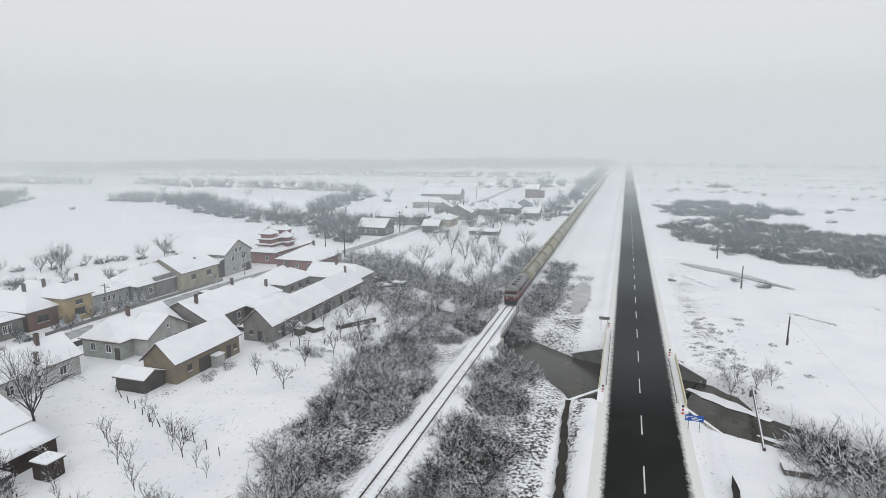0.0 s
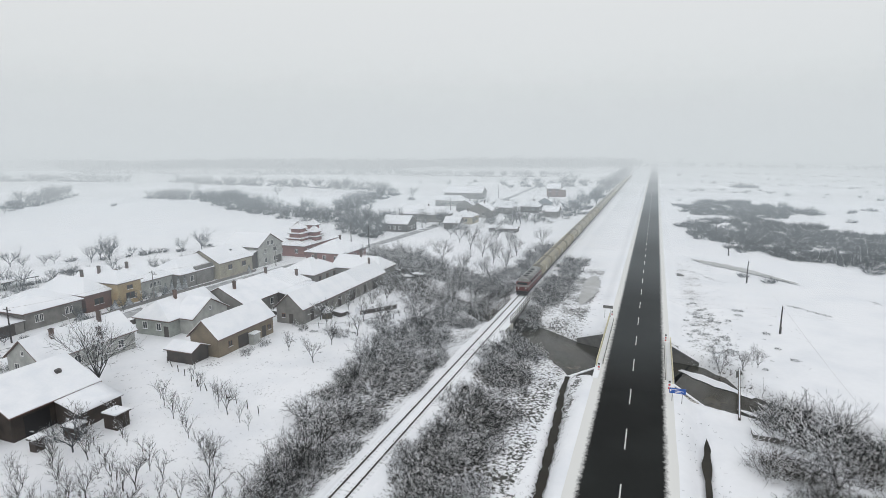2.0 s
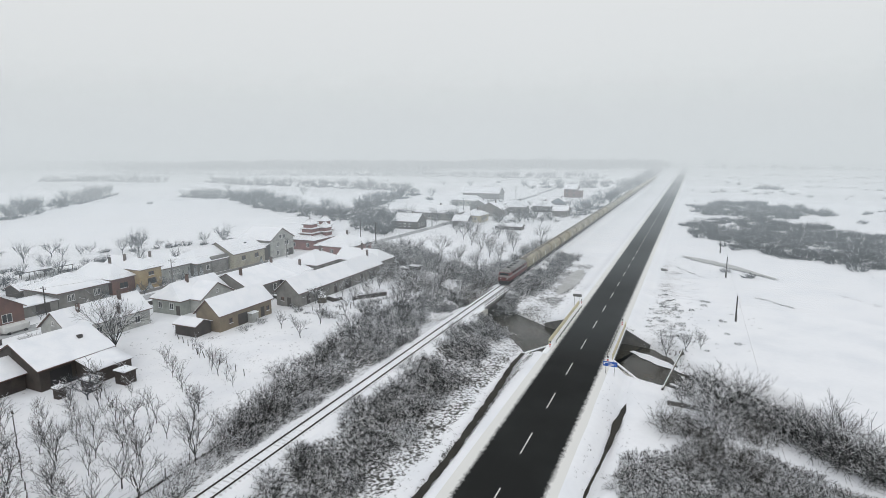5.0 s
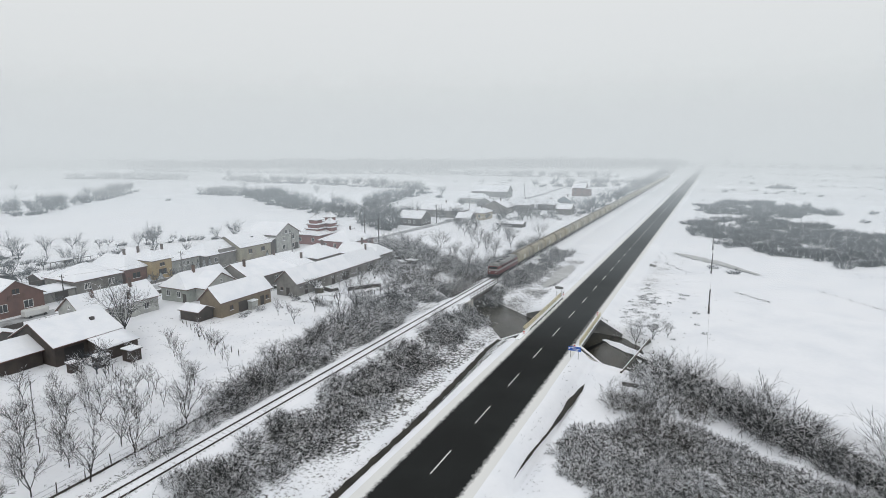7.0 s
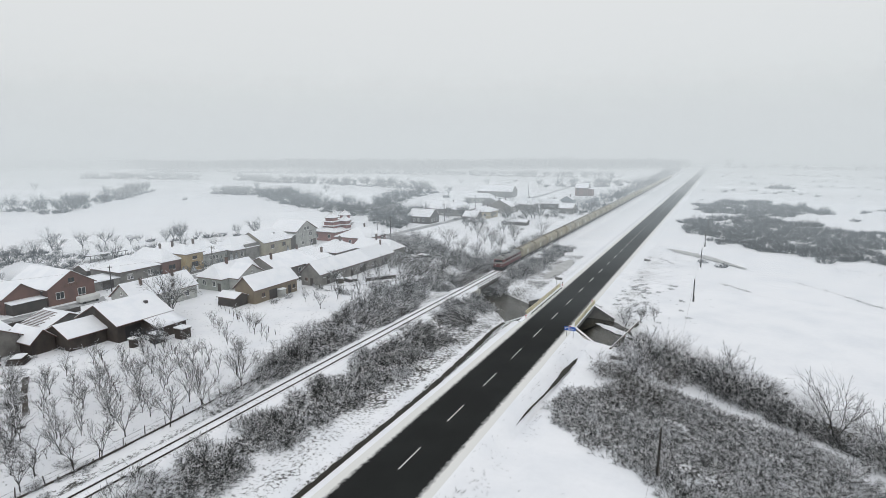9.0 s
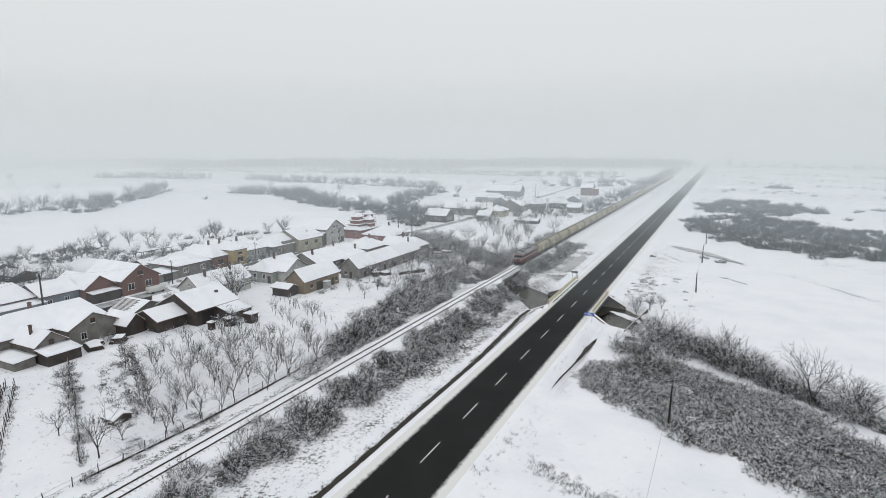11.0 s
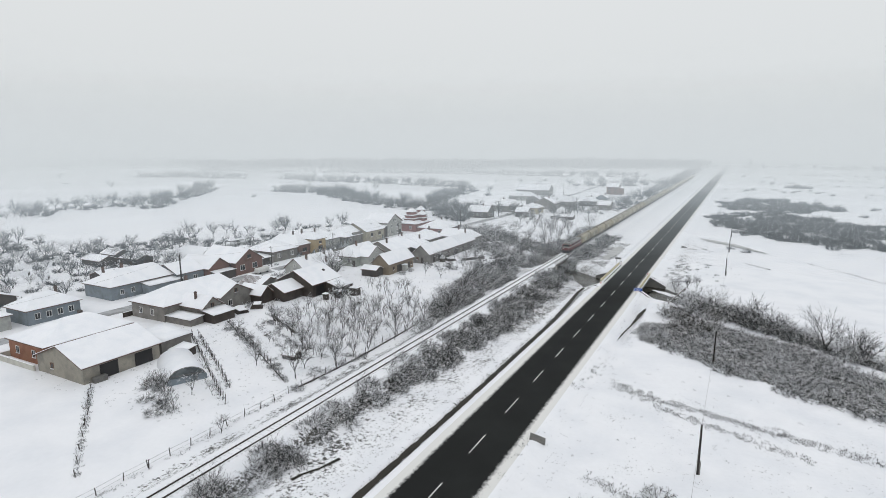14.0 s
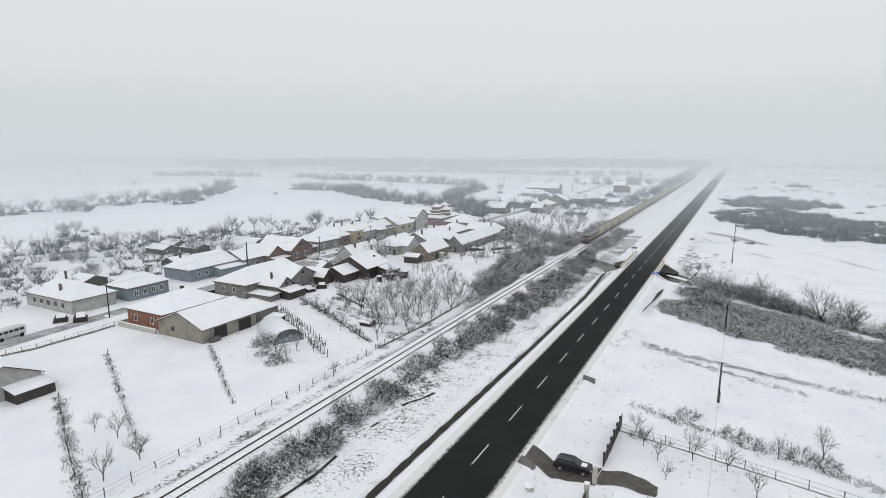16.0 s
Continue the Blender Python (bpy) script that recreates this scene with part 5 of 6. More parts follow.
stuff("hedge", "rimed garden hedges along the plot boundaries", "hedge", BUSH + LOW_BUSH, along(31, [(-72.9, 16.7), (-36, -2.5)], 34, 0.5, 0.25, 0.6) + along(32, [(-66, 21.5), (-41, 8)], 22, 0.7, 0.3, 0.7) + along(33, [(-57, -13), (-44, -19.5)], 16, 0.9, 0.4, 0.8) + along(34, [(-33.6, -5), (-33.6, 14)], 14, 0.8, 0.3, 0.6) + along(35, [(-64, 92), (-50, 92), (-48, 118)], 12, 1.5, 0.3, 0.7) + along(36, [(-79, 20), (-75, 34)], 10, 1.5, 0.4, 0.7) + along(37, [(-78, 91), (-72, 100)], 10, 1.5, 0.4, 0.8) + along(38, [(-64.5, 71), (-64, 86)], 5, 0.6, 0.35, 0.6) + along(39, [(-95, 52), (-93, 74)], 14, 1.0, 0.4, 0.8), TWIG)
stuff("hedge", "haze-tinted shrubs in the yards behind the street houses", "hedge", FAR_BUSH + FAR_TREE, along(41, [(-128, -30), (-130, 40), (-131, 100), (-128, 136)], 44, 3.5, 0.3, 0.7) + along(42, [(-142, -60), (-146, 30), (-148, 120)], 105, 8.0, 0.35, 0.75) + along(44, [(-168, -50), (-178, 20), (-172, 90)], 90, 6.0, 0.35, 0.7) + along(43, [(-106.8, 60), (-107, 100)], 12, 0.5, 0.3, 0.5), HAZED_TWIG)

# single trees
ORCHARD = [plant_mesh("fruit_tree", tree_shape(s, 4.2, 1.0, 0.42, (5, 5, 4, 2), lumps=8, radius=0.09, white=0.14), BARK) for s in (61, 62, 63, 64, 65)]
SAPLING = [plant_mesh("sapling", tree_shape(s, 2.6, 0.6, 0.36, (4, 4, 3), lumps=30, radius=0.05), BARK) for s in (71, 72, 73)]
BIG = plant_mesh("walnut_tree", tree_shape(81, 8.0, 1.3, 0.50, (8, 6, 5, 3), lumps=20, radius=0.2, white=0.2), BARK)
WILLOW = [plant_mesh("bank_tree", tree_shape(s, 6.4, 1.0, 0.44, (6, 6, 5, 3), up=0.08, lumps=20, radius=0.12, white=0.20), BARK) for s in (83, 84)]
rng_ = np.random.RandomState(9)


def plant(name, me, x, y, size, label, group):
    ob = tagged(new(name, me), label, "tree", group)
    ob.matrix_basis = pose(x, y, float(land(x, y)), 0, 0, rng_.uniform(0, 360)) @ Matrix.Diagonal((size, size, size * rng_.uniform(0.85, 1.05), 1))
    return ob


fruit, young = "bare fruit trees of the orchard", "saplings in orchard rows"
for y in (11.4, 16, 22.9, 28.9, 37, 41.5, 47, 52, 57):
    plant("fruit_tree", ORCHARD[rng_.randint(5)], -33.0 + rng_.normal(0, 0.35), y + rng_.normal(0, 0.5), rng_.uniform(0.95, 1.25), "bare fruit tree with snow on its twigs", fruit)
for y0, count, step, share in ((21.5, 23, 1.25, 0.35), (25.5, 13, 2.3, 0.2), (29.5, 13, 2.3, 0.15), (33.5, 13, 2.3, 0.2), (38.0, 13, 2.3, 0.3), (42.0, 12, 2.4, 0.2), (46.5, 12, 2.4, 0.2), (51.0, 10, 2.8, 0.2), (57.5, 10, 2.6, 0.1), (64.0, 9, 2.6, 0.05)):
    for k in range(count):
        x, y = -63.5 + 0.88 * step * k + rng_.normal(0, 0.4), y0 - 0.47 * step * k + rng_.normal(0, 0.4)
        big = rng_.uniform() < share
        me = ORCHARD[rng_.randint(5)] if big else SAPLING[rng_.randint(3)]
        plant("fruit_tree" if big else "sapling", me, x, y, rng_.uniform(0.75, 1.1) if big else rng_.uniform(0.75, 1.35), "small bare fruit tree in deep snow" if big else "thin bare sapling in deep snow", fruit if big else young)
for x, y, s in ((-35.6, 19.5, 1.1), (-37.5, 24.5, 1.0), (-36.5, 30.0, 1.15), (-40.0, 21.0, 0.9), (-42.5, 26.5, 1.0), (-39.0, 34.0, 1.1), (-45.0, 33.0, 0.9), (-37.8, 40.0, 1.1), (-42.0, 44.5, 1.0), (-47.5, 40.0, 0.9), (-38.6, 13.5, 1.0), (-43.0, 15.5, 0.85), (-48.0, 21.0, 0.9), (-53.0, 27.0, 0.8), (-51.0, 37.0, 0.9), (-37.0, -0.8, 1.4), (-47.0, 0.2, 1.0), (-38.5, 3.4, 0.8), (-52, 4.5, 0.7), (-57, 7.5, 0.7), (-63, 10.5, 0.8), (-60, 8.4, 0.7), (-34.6, 7.0, 1.0), (-36.4, 9.4, 1.1), (-54.0, 10.5, 0.5), (-47, -13.5, 0.8), (-44, -12, 0.7), (-54, -14.5, 0.8), (-50, -16, 0.9), (-47.5, -17.5, 0.8), (-45, -18.2, 0.7), (-38, -52, 0.8), (-37.5, -57, 1.0), (-45.6, -50, 0.8), (-50, -50.5, 0.7), (-33, -20, 0.7), (-62, 98, 1.0), (-58, 94, 1.2), (-53, 100, 1.1), (-55, 108, 1.2), (-50, 92, 1.1), (-60, 106, 0.8), (-48, 99, 1.2), (-52, 86, 1.0), (-57, 80, 0.8), (-50, 77, 1.1), (-55, 115, 1.0), (-60, 120, 1.0), (-48, 118, 1.3), (-62, 112, 0.8)):
    plant("fruit_tree", ORCHARD[rng_.randint(5)], x, y, s, "bare garden tree with snow on its twigs", "garden trees")
for x, y, s in ((17.5, -19, 0.8), (19.6, -22, 0.9), (23.5, -20, 1.0), (27.4, -20.6, 1.0), (30.5, -25, 0.9), (33, -14.8, 0.8), (38, -12.6, 1.0), (21, -26, 0.6), (16, -15.6, 0.7)):
    plant("fruit_tree", ORCHARD[rng_.randint(5)], x, y, s * 0.85, "young bare tree in a fenced garden", "trees in the roadside garden")
plant("walnut_tree", BIG, -75.6, 58.4, 1.0, "large spreading bare walnut tree beside the barn", "")
for x, y, s in ((44.5, 57, 1.15), (48.6, 53.5, 0.95), (50, 52, 0.9), (36, 66, 0.9), (30, 71, 0.8), (33, 66, 1.0), (57, 50, 1.0), (24, 76, 0.8), (19.5, 66, 0.75), (21, 64, 0.8), (13.5, 99, 0.6), (16.5, 98, 0.55), (19, 100, 0.5)):
    plant("bank_tree", WILLOW[rng_.randint(2)], x, y, s, "bare tree on the stream bank", "trees on the stream bank")
for x, y, s in ((-63, 150, 1.1), (-56, 145, 1.0), (-48, 150, 1.0), (-41, 146, 0.9), (-60, 165, 1.0), (-38, 160, 1.0), (-35.5, 136, 0.9), (-70, 158, 1.0), (-51, 139, 1.0), (-46, 110, 0.9), (-43, 104, 0.8), (-40, 118, 0.9), (-40, 98, 0.8), (-44, 90, 0.8), (-42, 82, 0.7), (-39.5, 72, 0.7), (-50, 176, 1.1), (-58, 188, 1.2), (-46, 196, 1.0), (-66, 200, 1.1), (-40, 182, 1.0), (-54, 208, 1.0), (-36, 206, 0.9), (-44, 168, 1.1)):
    plant("bank_tree", WILLOW[rng_.randint(2)], x, y, s, "tall bare tree in the thicket by the tracks", "tall trees by the tracks")
for x, y, s in ((-132, 20, 1.0), (-136, 28, 0.8), (-140, 5, 1.1), (-134, 40, 1.2), (-138, 50, 1.0), (-131, 66, 0.8), (-135, 82, 1.0), (-133, -8, 1.0), (-141, -20, 1.0), (-148, 14, 1.2), (-150, 36, 1.1), (-146, 88, 1.0), (-140, 104, 1.0), (-137, 118, 0.9), (-150, -2, 1.0), (-156, -30, 1.0), (-127, -26, 0.8), (-145, 60, 0.9), (-96, 240, 1.0), (-70, 262, 1.2), (-66, 280, 1.1), (-100, 272, 1.2), (-60, 300, 1.2), (-84, 322, 1.2), (-54, 262, 1.1)):
    plant("garden_tree", ORCHARD[rng_.randint(5)], x, y, s * 0.75, "bare tree behind the village houses", "trees behind the houses")

# snowy spruces
SPRUCE_GREEN = frosted("snowy_needles", (0.035, 0.05, 0.045), snow=0.8, lo=0.15, hi=0.8, scale=3)


def spruce(x, y, height, width):
    ob = thing("spruce", "small dark spruce laden with snow", "tree", "spruces along the street", at=(x, y, G))
    part("trunk", rod((0, 0, -0.3), (0, 0, height * 0.9), 0.09, 0.02), BARK, ob)
    bm, rng = bmesh.new(), np.random.RandomState(int(abs(x * 7 + y)))
    tiers = 9
    for t in range(tiers):
        u = t / (tiers - 1)
        z, rad = 0.25 + (height - 0.5) * u, width * (1 - u * 0.9)
        for k in range(11):
            a = 6.283 * (k + rng.uniform(-0.3, 0.3)) / 11
            q = rad * rng.uniform(0.75, 1.1)
            c, s = math.cos(a), math.sin(a)
            w = 0.16 + 0.2 * (1 - u)
            vs = [bm.verts.new(p_) for p_ in ((0, 0, z + 0.35), (c * q * 0.6 - s * w, s * q * 0.6 + c * w, z + 0.1), (c * q, s * q, z - 0.22), (c * q * 0.6 + s * w, s * q * 0.6 - c * w, z + 0.1), (c * q * 0.55, s * q * 0.55, z - 0.12))]
            for f in ((0, 1, 3), (1, 2, 3), (0, 4, 1), (0, 3, 4), (1, 4, 2), (2, 4, 3)):
                bm.faces.new([vs[i] for i in f])
    bmesh.ops.recalc_face_normals(bm, faces=bm.faces[:])
    part("crown", bm, SPRUCE_GREEN, ob)


for x, y, hgt, wid in ((-108.5, 104.5, 3.6, 1.1), (-108.4, 106.6, 4.0, 1.1), (-108.6, 108.8, 3.8, 1.0), (-108.3, 102.4, 3.2, 1.0), (-108.0, 98.6, 3.2, 1.3), (-108.3, 92.0, 2.4, 1.5), (-108.5, 88.6, 2.4, 1.5), (-109.0, 81.0, 2.2, 1.6), (-106.4, 130.5, 2.4, 0.9), (-136.0, 86.0, 4.5, 1.4)):
    spruce(x, y, hgt, wid)

# ---- poles and wires ----
def field_pole(x, y, top, lean_x=0.0, lean_y=0.0, arm=False):
    ob = thing("utility_pole", "slim dark wooden pole standing in the snowy field", "pole", "poles across the field", at=(x, y, float(land(x, y))))
    h = top - float(land(x, y))
    part("shaft", rod((0, 0, -0.5), (lean_x, lean_y, h), 0.16, 0.11, 8), POLE, ob)
    part("stub", rod((0.18, 0, -0.4), (0.18 + lean_x * 0.3, lean_y * 0.3, h * 0.28), 0.10, 0.10, 6), POLE_CONCRETE, ob)
    part("insulator", rod((lean_x, lean_y, h), (lean_x, lean_y, h + 0.18), 0.05, 0.03, 6), BLACK, ob)
    part("snow", rod((0, 0, -0.1), (0, 0, 0.12), 0.7, 0.25, 9), SNOW, ob, "snow heaped at the foot")
    return Vector((x + lean_x, y + lean_y, top + 0.1))


tops = [field_pole(x, y, z, a, b) for x, y, z, a, b in ((25.7, -41.5, 5.4, 0, 0.1), (25.65, -0.9, 5.8, 0.05, -0.5), (25.6, 38.7, 4.9, 0.1, 0.4), (25.55, 119.9, 4.5, 0, -0.2), (25.55, 163.8, 4.9, 0.1, 0), (25.6, 205.0, 5.0, 0, 0), (25.6, 247, 5, 0, 0))]


def wire(a, b, sag, r=0.012):
    ob = bpy.data.curves.new("wire", "CURVE")
    ob.dimensions, ob.bevel_depth, ob.bevel_resolution = "3D", r, 0
    sp = ob.splines.new("POLY")
    sp.points.add(12)
    for k in range(13):
        u = k / 12
        q = a.lerp(b, u)
        sp.points[k].co = (q.x, q.y, q.z - sag * 4 * u * (1 - u), 1)
    ob.materials.append(POLE_CONCRETE)
    return tagged(new("wire", ob), "thin sagging overhead wire between poles", "wire", "overhead wires")


for a, b in zip(tops, tops[1:]):
    wire(a, b, 0.7)


def street_pole(x, y, h, lamp=False, thick=0.16):
    ob = thing("street_pole", "dark concrete street pole with crossarm", "pole", "poles along the village street", at=(x, y, G))
    part("shaft", rod((0, 0, -0.5), (0, 0, h), thick, thick * 0.6, 8), POLE_CONCRETE if lamp else POLE, ob)
    part("crossarm", box(-0.9, 0.9, -0.05, 0.05, h - 0.6, h - 0.5), POLE, ob)
    for k in (-0.8, 0, 0.8):
        part("insulator", rod((k, 0, h - 0.5), (k, 0, h - 0.3), 0.05, 0.03, 6), BLACK, ob)
    if lamp:
        part("lamp_arm", rod((0, 0, h - 1.0), (1.0, 0, h - 0.75), 0.04), POLE, ob)
        part("lamp_head", box(0.8, 1.4, -0.12, 0.12, h - 0.82, h - 0.68, bevel=0.03), POLE_CONCRETE, ob)
    return Vector((x, y, G + h - 0.3))


st = [street_pole(x, y, h, lm, th) for x, y, h, lm, th in ((-100.0, -16.8, 8.0, False, 0.16), (-107.5, 32.0, 9.8, False, 0.26), (-107.3, 66.0, 7.0, False, 0.16), (-107.3, 98.0, 7.2, True, 0.18), (-105.0, 141, 7.0, True, 0.16), (-102.0, 181.7, 8.8, False, 0.2), (-95.0, 233, 8.8, False, 0.2), (-100, 285, 9, False, 0.2), (-104, 400, 9, False, 0.2), (-106, 511, 9, False, 0.2))]
street_pole(-90.2, 173.3, 9.0, False, 0.22)
for a, b in zip(st, st[1:]):
    wire(a, b, 0.8, 0.015)

# ---- road furniture ----
def road_sign(x, y, z, w, h, face, label, blank):
    ob = thing("road_sign", label, "sign", at=(x, y, -0.1))
    board = part("board", box(-w / 2, w / 2, -0.03, 0.03, z, z + h, bevel=0.01), face, ob)
    for k in (-w * 0.3, w * 0.3):
        part("leg", rod((k, 0.06, -1.2), (k, 0.06, z + h * 0.9), 0.04), POLE_CONCRETE, ob)
    if blank:
        for k, (u, v, b) in enumerate(((-0.15, 0.68, 0.5), (0.12, 0.42, 0.55), (0.05, 0.18, 0.4))):
            part("text_bar", box(w * (u - b / 2), w * (u + b / 2), -0.045, -0.032, z + h * v, z + h * (v + 0.11)), SIGN_WHITE, board)
        part("symbol", box(-w * 0.46, -w * 0.38, -0.045, -0.032, z + h * 0.35, z + h * 0.75), SIGN_WHITE, board)


road_sign(6.1, 79.5, 1.25, 2.1, 0.75, BLUE_SIGN, "blue direction sign with white lines on two legs", True)
road_sign(-5.9, 116.8, 2.0, 1.9, 0.6, DARK_CONCRETE, "dark back of a roadside sign on two legs", False)
for x, y in ((5.2, 83.6), (5.0, 105.4), (-4.95, 87.2), (-5.05, 117.4)):
    ob = thing("marker_post", "striped red and white marker post at the bridge", "marker post", "bridge marker posts", at=(x, y, 0))
    for k in range(5):
        part("band", box(-0.14, 0.14, -0.05, 0.05, 0.02 + k * 0.24, 0.26 + k * 0.24 - 0.002), (RED_PAINT, SIGN_WHITE)[k % 2] if k < 4 else BLACK, ob)
for x, y0, y1 in ((4.72, 86.5, 103.0), (-4.55, 90, 115)):
    ob = thing("guard_rail", "low dark guard rail along the bridge kerb", "guard rail")
    part("beam", box(x - 0.04, x + 0.04, y0, y1, 0.32, 0.5), DARK_CONCRETE, ob)
    for k in range(8):
        y = y0 + 0.3 + (y1 - y0 - 0.6) * k / 7
        part("post", box(x - 0.05, x + 0.05, y - 0.05, y + 0.05, -0.02, 0.32), DARK_CONCRETE, ob)
ob = thing("pipe", "long dark pipe lying across the stream", "pipe")
part("tube", rod((13.7, 78.6, -0.9), (16.0, 97.6, -1.0), 0.17, 0.17, 10), STEEL, ob)
part("snow", box(-0.07, 0.07, -9.4, 9.4, 0, 0.1, bevel=0.03), SNOW, ob, "snow lying along the pipe").matrix_basis = pose(14.85, 88.1, -0.80, -0.3, 0, -6.9)
for y in (79.2, 97.0):
    part("support", box(13.4 + (y - 79.2) * 0.12, 14.2 + (y - 79.2) * 0.12, y - 0.3, y + 0.3, -3.0, -1.05), DARK_CONCRETE, ob)
ob = thing("bunker", "low concrete block half buried in snow", "concrete block")
part("block", box(14.6, 18.2, 73.6, 75.6, -1.6, -0.35, bevel=0.05), DARK_CONCRETE, ob)
part("snow", box(14.5, 18.3, 73.5, 75.7, -0.345, -0.05, bevel=0.12), SNOW, ob)
for x, y, a in ((6.5, -3.0, 10), (5.9, -32.0, -12), (9.8, 168, 0)):
    ob = thing("culvert_slab", "tilted dark culvert slab beside the road", "culvert", at=(x, y, float(land(x, y)) + 0.1), turn=a)
    part("slab", hull([(-1.0, -0.5, -0.3), (1.0, -0.35, -0.5), (1.0, 0.35, -0.5), (-1.0, 0.5, -0.3), (-1.0, -0.5, 0.2), (1.0, -0.35, -0.2), (1.0, 0.35, 0.1), (-1.0, 0.5, 0.55)], ((0, 3, 2, 1), (4, 5, 6, 7), (0, 1, 5, 4), (1, 2, 6, 5), (2, 3, 7, 6), (3, 0, 4, 7))), DARK_CONCRETE, ob)
ob = thing("well_cover", "round snow-capped well ring by the drive", "well", at=(7.4, -35.7, float(land(7.4, -35.7))))
part("ring", rod((0, 0, -0.3), (0, 0, 0.35), 0.6, 0.6, 20), CONCRETE, ob)
part("snow", rod((0, 0, 0.352), (0, 0, 0.52), 0.66, 0.45, 20), SNOW, ob)

# ---- the train ----
LOCO_RED = material("faded_red_loco_paint", color=(0.15, 0.030, 0.028), second=(0.08, 0.026, 0.026), rough=0.5, spread=0.25, bump=0)
LOCO_GREY = material("sooty_grey_paint", color=(0.22, 0.22, 0.21), second=(0.10, 0.10, 0.10), rough=0.6, spread=0.3)
WAGON = material("dusty_cream_wagon_paint", color=(0.33, 0.29, 0.20), second=(0.21, 0.19, 0.14), rough=0.65, spread=0.25, grain=3, coarse=0.35)
LOCO_Y = 125.5
TRAIN_Z = 0.58


def profile(name, pts, y0, y1, mat, parent, label="", taper=0.0):
    """A body drawn along the track from a cross-section; taper: how far its ends lean in at the top."""
    bm = bmesh.new()
    top = max(z for _, z in pts)
    low = min(z for _, z in pts)
    a = [bm.verts.new((x, y0 + taper * (z - low) / (top - low), z)) for x, z in pts]
    b = [bm.verts.new((x, y1 - taper * (z - low) / (top - low), z)) for x, z in pts]
    for k in range(len(pts)):
        j = (k + 1) % len(pts)
        bm.faces.new((a[k], a[j], b[j], b[k]))
    bm.faces.new(list(reversed(a)))
    bm.faces.new(b)
    bmesh.ops.recalc_face_normals(bm, faces=bm.faces[:])
    return part(name, bm, mat, parent, label)


def wheels(ob, ys):
    for y in ys:
        for x in (-0.76, 0.76):
            part("wheel", rod((x - 0.06, y, 0.5), (x + 0.06, y, 0.5), 0.5, 0.5, 14), STEEL, ob)


loco = thing("locomotive", "faded red diesel locomotive heading a freight train", "locomotive", at=(RX, LOCO_Y, TRAIN_Z))
profile("body", [(-1.45, 1.1), (1.45, 1.1), (1.45, 2.0), (-1.45, 2.0)], 0.5, 16.5, LOCO_RED, loco)
profile("side_band", [(-1.46, 2.002), (1.46, 2.002), (1.46, 2.5), (-1.46, 2.5)], 0.5, 16.5, material("pale_grey_band", color=(0.27, 0.25, 0.24), spread=0.25), loco)
profile("upper_body", [(-1.45, 2.502), (1.45, 2.502), (1.4, 3.2), (-1.4, 3.2)], 0.55, 16.45, LOCO_RED, loco, taper=0.25)
profile("roof", [(-1.4, 3.202), (1.4, 3.202), (1.15, 3.65), (0.5, 3.85), (-0.5, 3.85), (-1.15, 3.65)], 0.8, 16.2, LOCO_GREY, loco, taper=0.3)
part("underframe", box(-1.35, 1.35, 0.2, 16.8, 0.75, 1.098), BLACK, loco)
for y0 in (1.2, 11.6):
    part("bogie", box(-1.1, 1.1, y0, y0 + 4.2, 0.3, 0.74), BLACK, loco)
wheels(loco, (1.7, 3.3, 4.9, 12.1, 13.7, 15.3))
part("windscreen", box(-1.15, 1.15, 0.50, 0.62, 2.55, 3.05), GLASS, loco)
for k in range(6):
    y = 3.2 + k * 1.9
    for x in (-1.47, 1.44):
        part("window", box(x, x + 0.03, y, y + 0.9, 2.55, 3.05), GLASS, loco)
for k in range(4):
    part("roof_fan", rod((0, 4.2 + k * 2.6, 3.852), (0, 4.2 + k * 2.6, 4.02), 0.55, 0.5, 14), BLACK, loco)
for x in (-0.85, 0.85):
    part("buffer", rod((x, -0.1, 1.05), (x, 0.52, 1.05), 0.22, 0.16, 10), BLACK, loco)
    part("headlight", rod((x, 0.42, 1.7), (x, 0.52, 1.7), 0.14, 0.14, 10), SIGN_WHITE, loco)
part("snowplough", hull([(-1.3, 0.3, 0.15), (1.3, 0.3, 0.15), (1.3, 0.5, 0.75), (-1.3, 0.5, 0.75), (-1.3, 0.7, 0.15), (1.3, 0.7, 0.15), (1.3, 0.7, 0.75), (-1.3, 0.7, 0.75)], ((0, 1, 2, 3), (4, 7, 6, 5), (0, 3, 7, 4), (1, 5, 6, 2), (3, 2, 6, 7), (0, 4, 5, 1))), BLACK, loco)

wagon = thing("hopper_wagon", "dusty cream covered hopper wagon of a freight train", "wagon", "wagons of the freight train", at=(RX, LOCO_Y + 17.6, TRAIN_Z))
profile("body", [(-0.9, 0.95), (0.9, 0.95), (1.5, 1.5), (1.52, 3.0), (1.25, 3.55), (0.55, 3.85), (-0.55, 3.85), (-1.25, 3.55), (-1.52, 3.0), (-1.5, 1.5)], 0.7, 13.2, WAGON, wagon, taper=0.35)
part("underframe", box(-1.3, 1.3, 0.1, 13.8, 0.72, 0.948), STEEL, wagon)
for k in range(8):
    y = 1.3 + k * 1.6
    for x in (-1.58, 1.51):
        part("rib", box(x, x + 0.07, y - 0.06, y + 0.06, 1.5, 3.0), WAGON, wagon)
for x in (-1.56, 1.52):
    part("panel", box(x, x + 0.04, 4.6, 6.1, 1.75, 2.8), material("pale_panel", color=(0.6, 0.58, 0.5), spread=0.2), wagon)
part("walkway", box(-0.35, 0.35, 1.1, 12.8, 3.87, 3.95), STEEL, wagon)
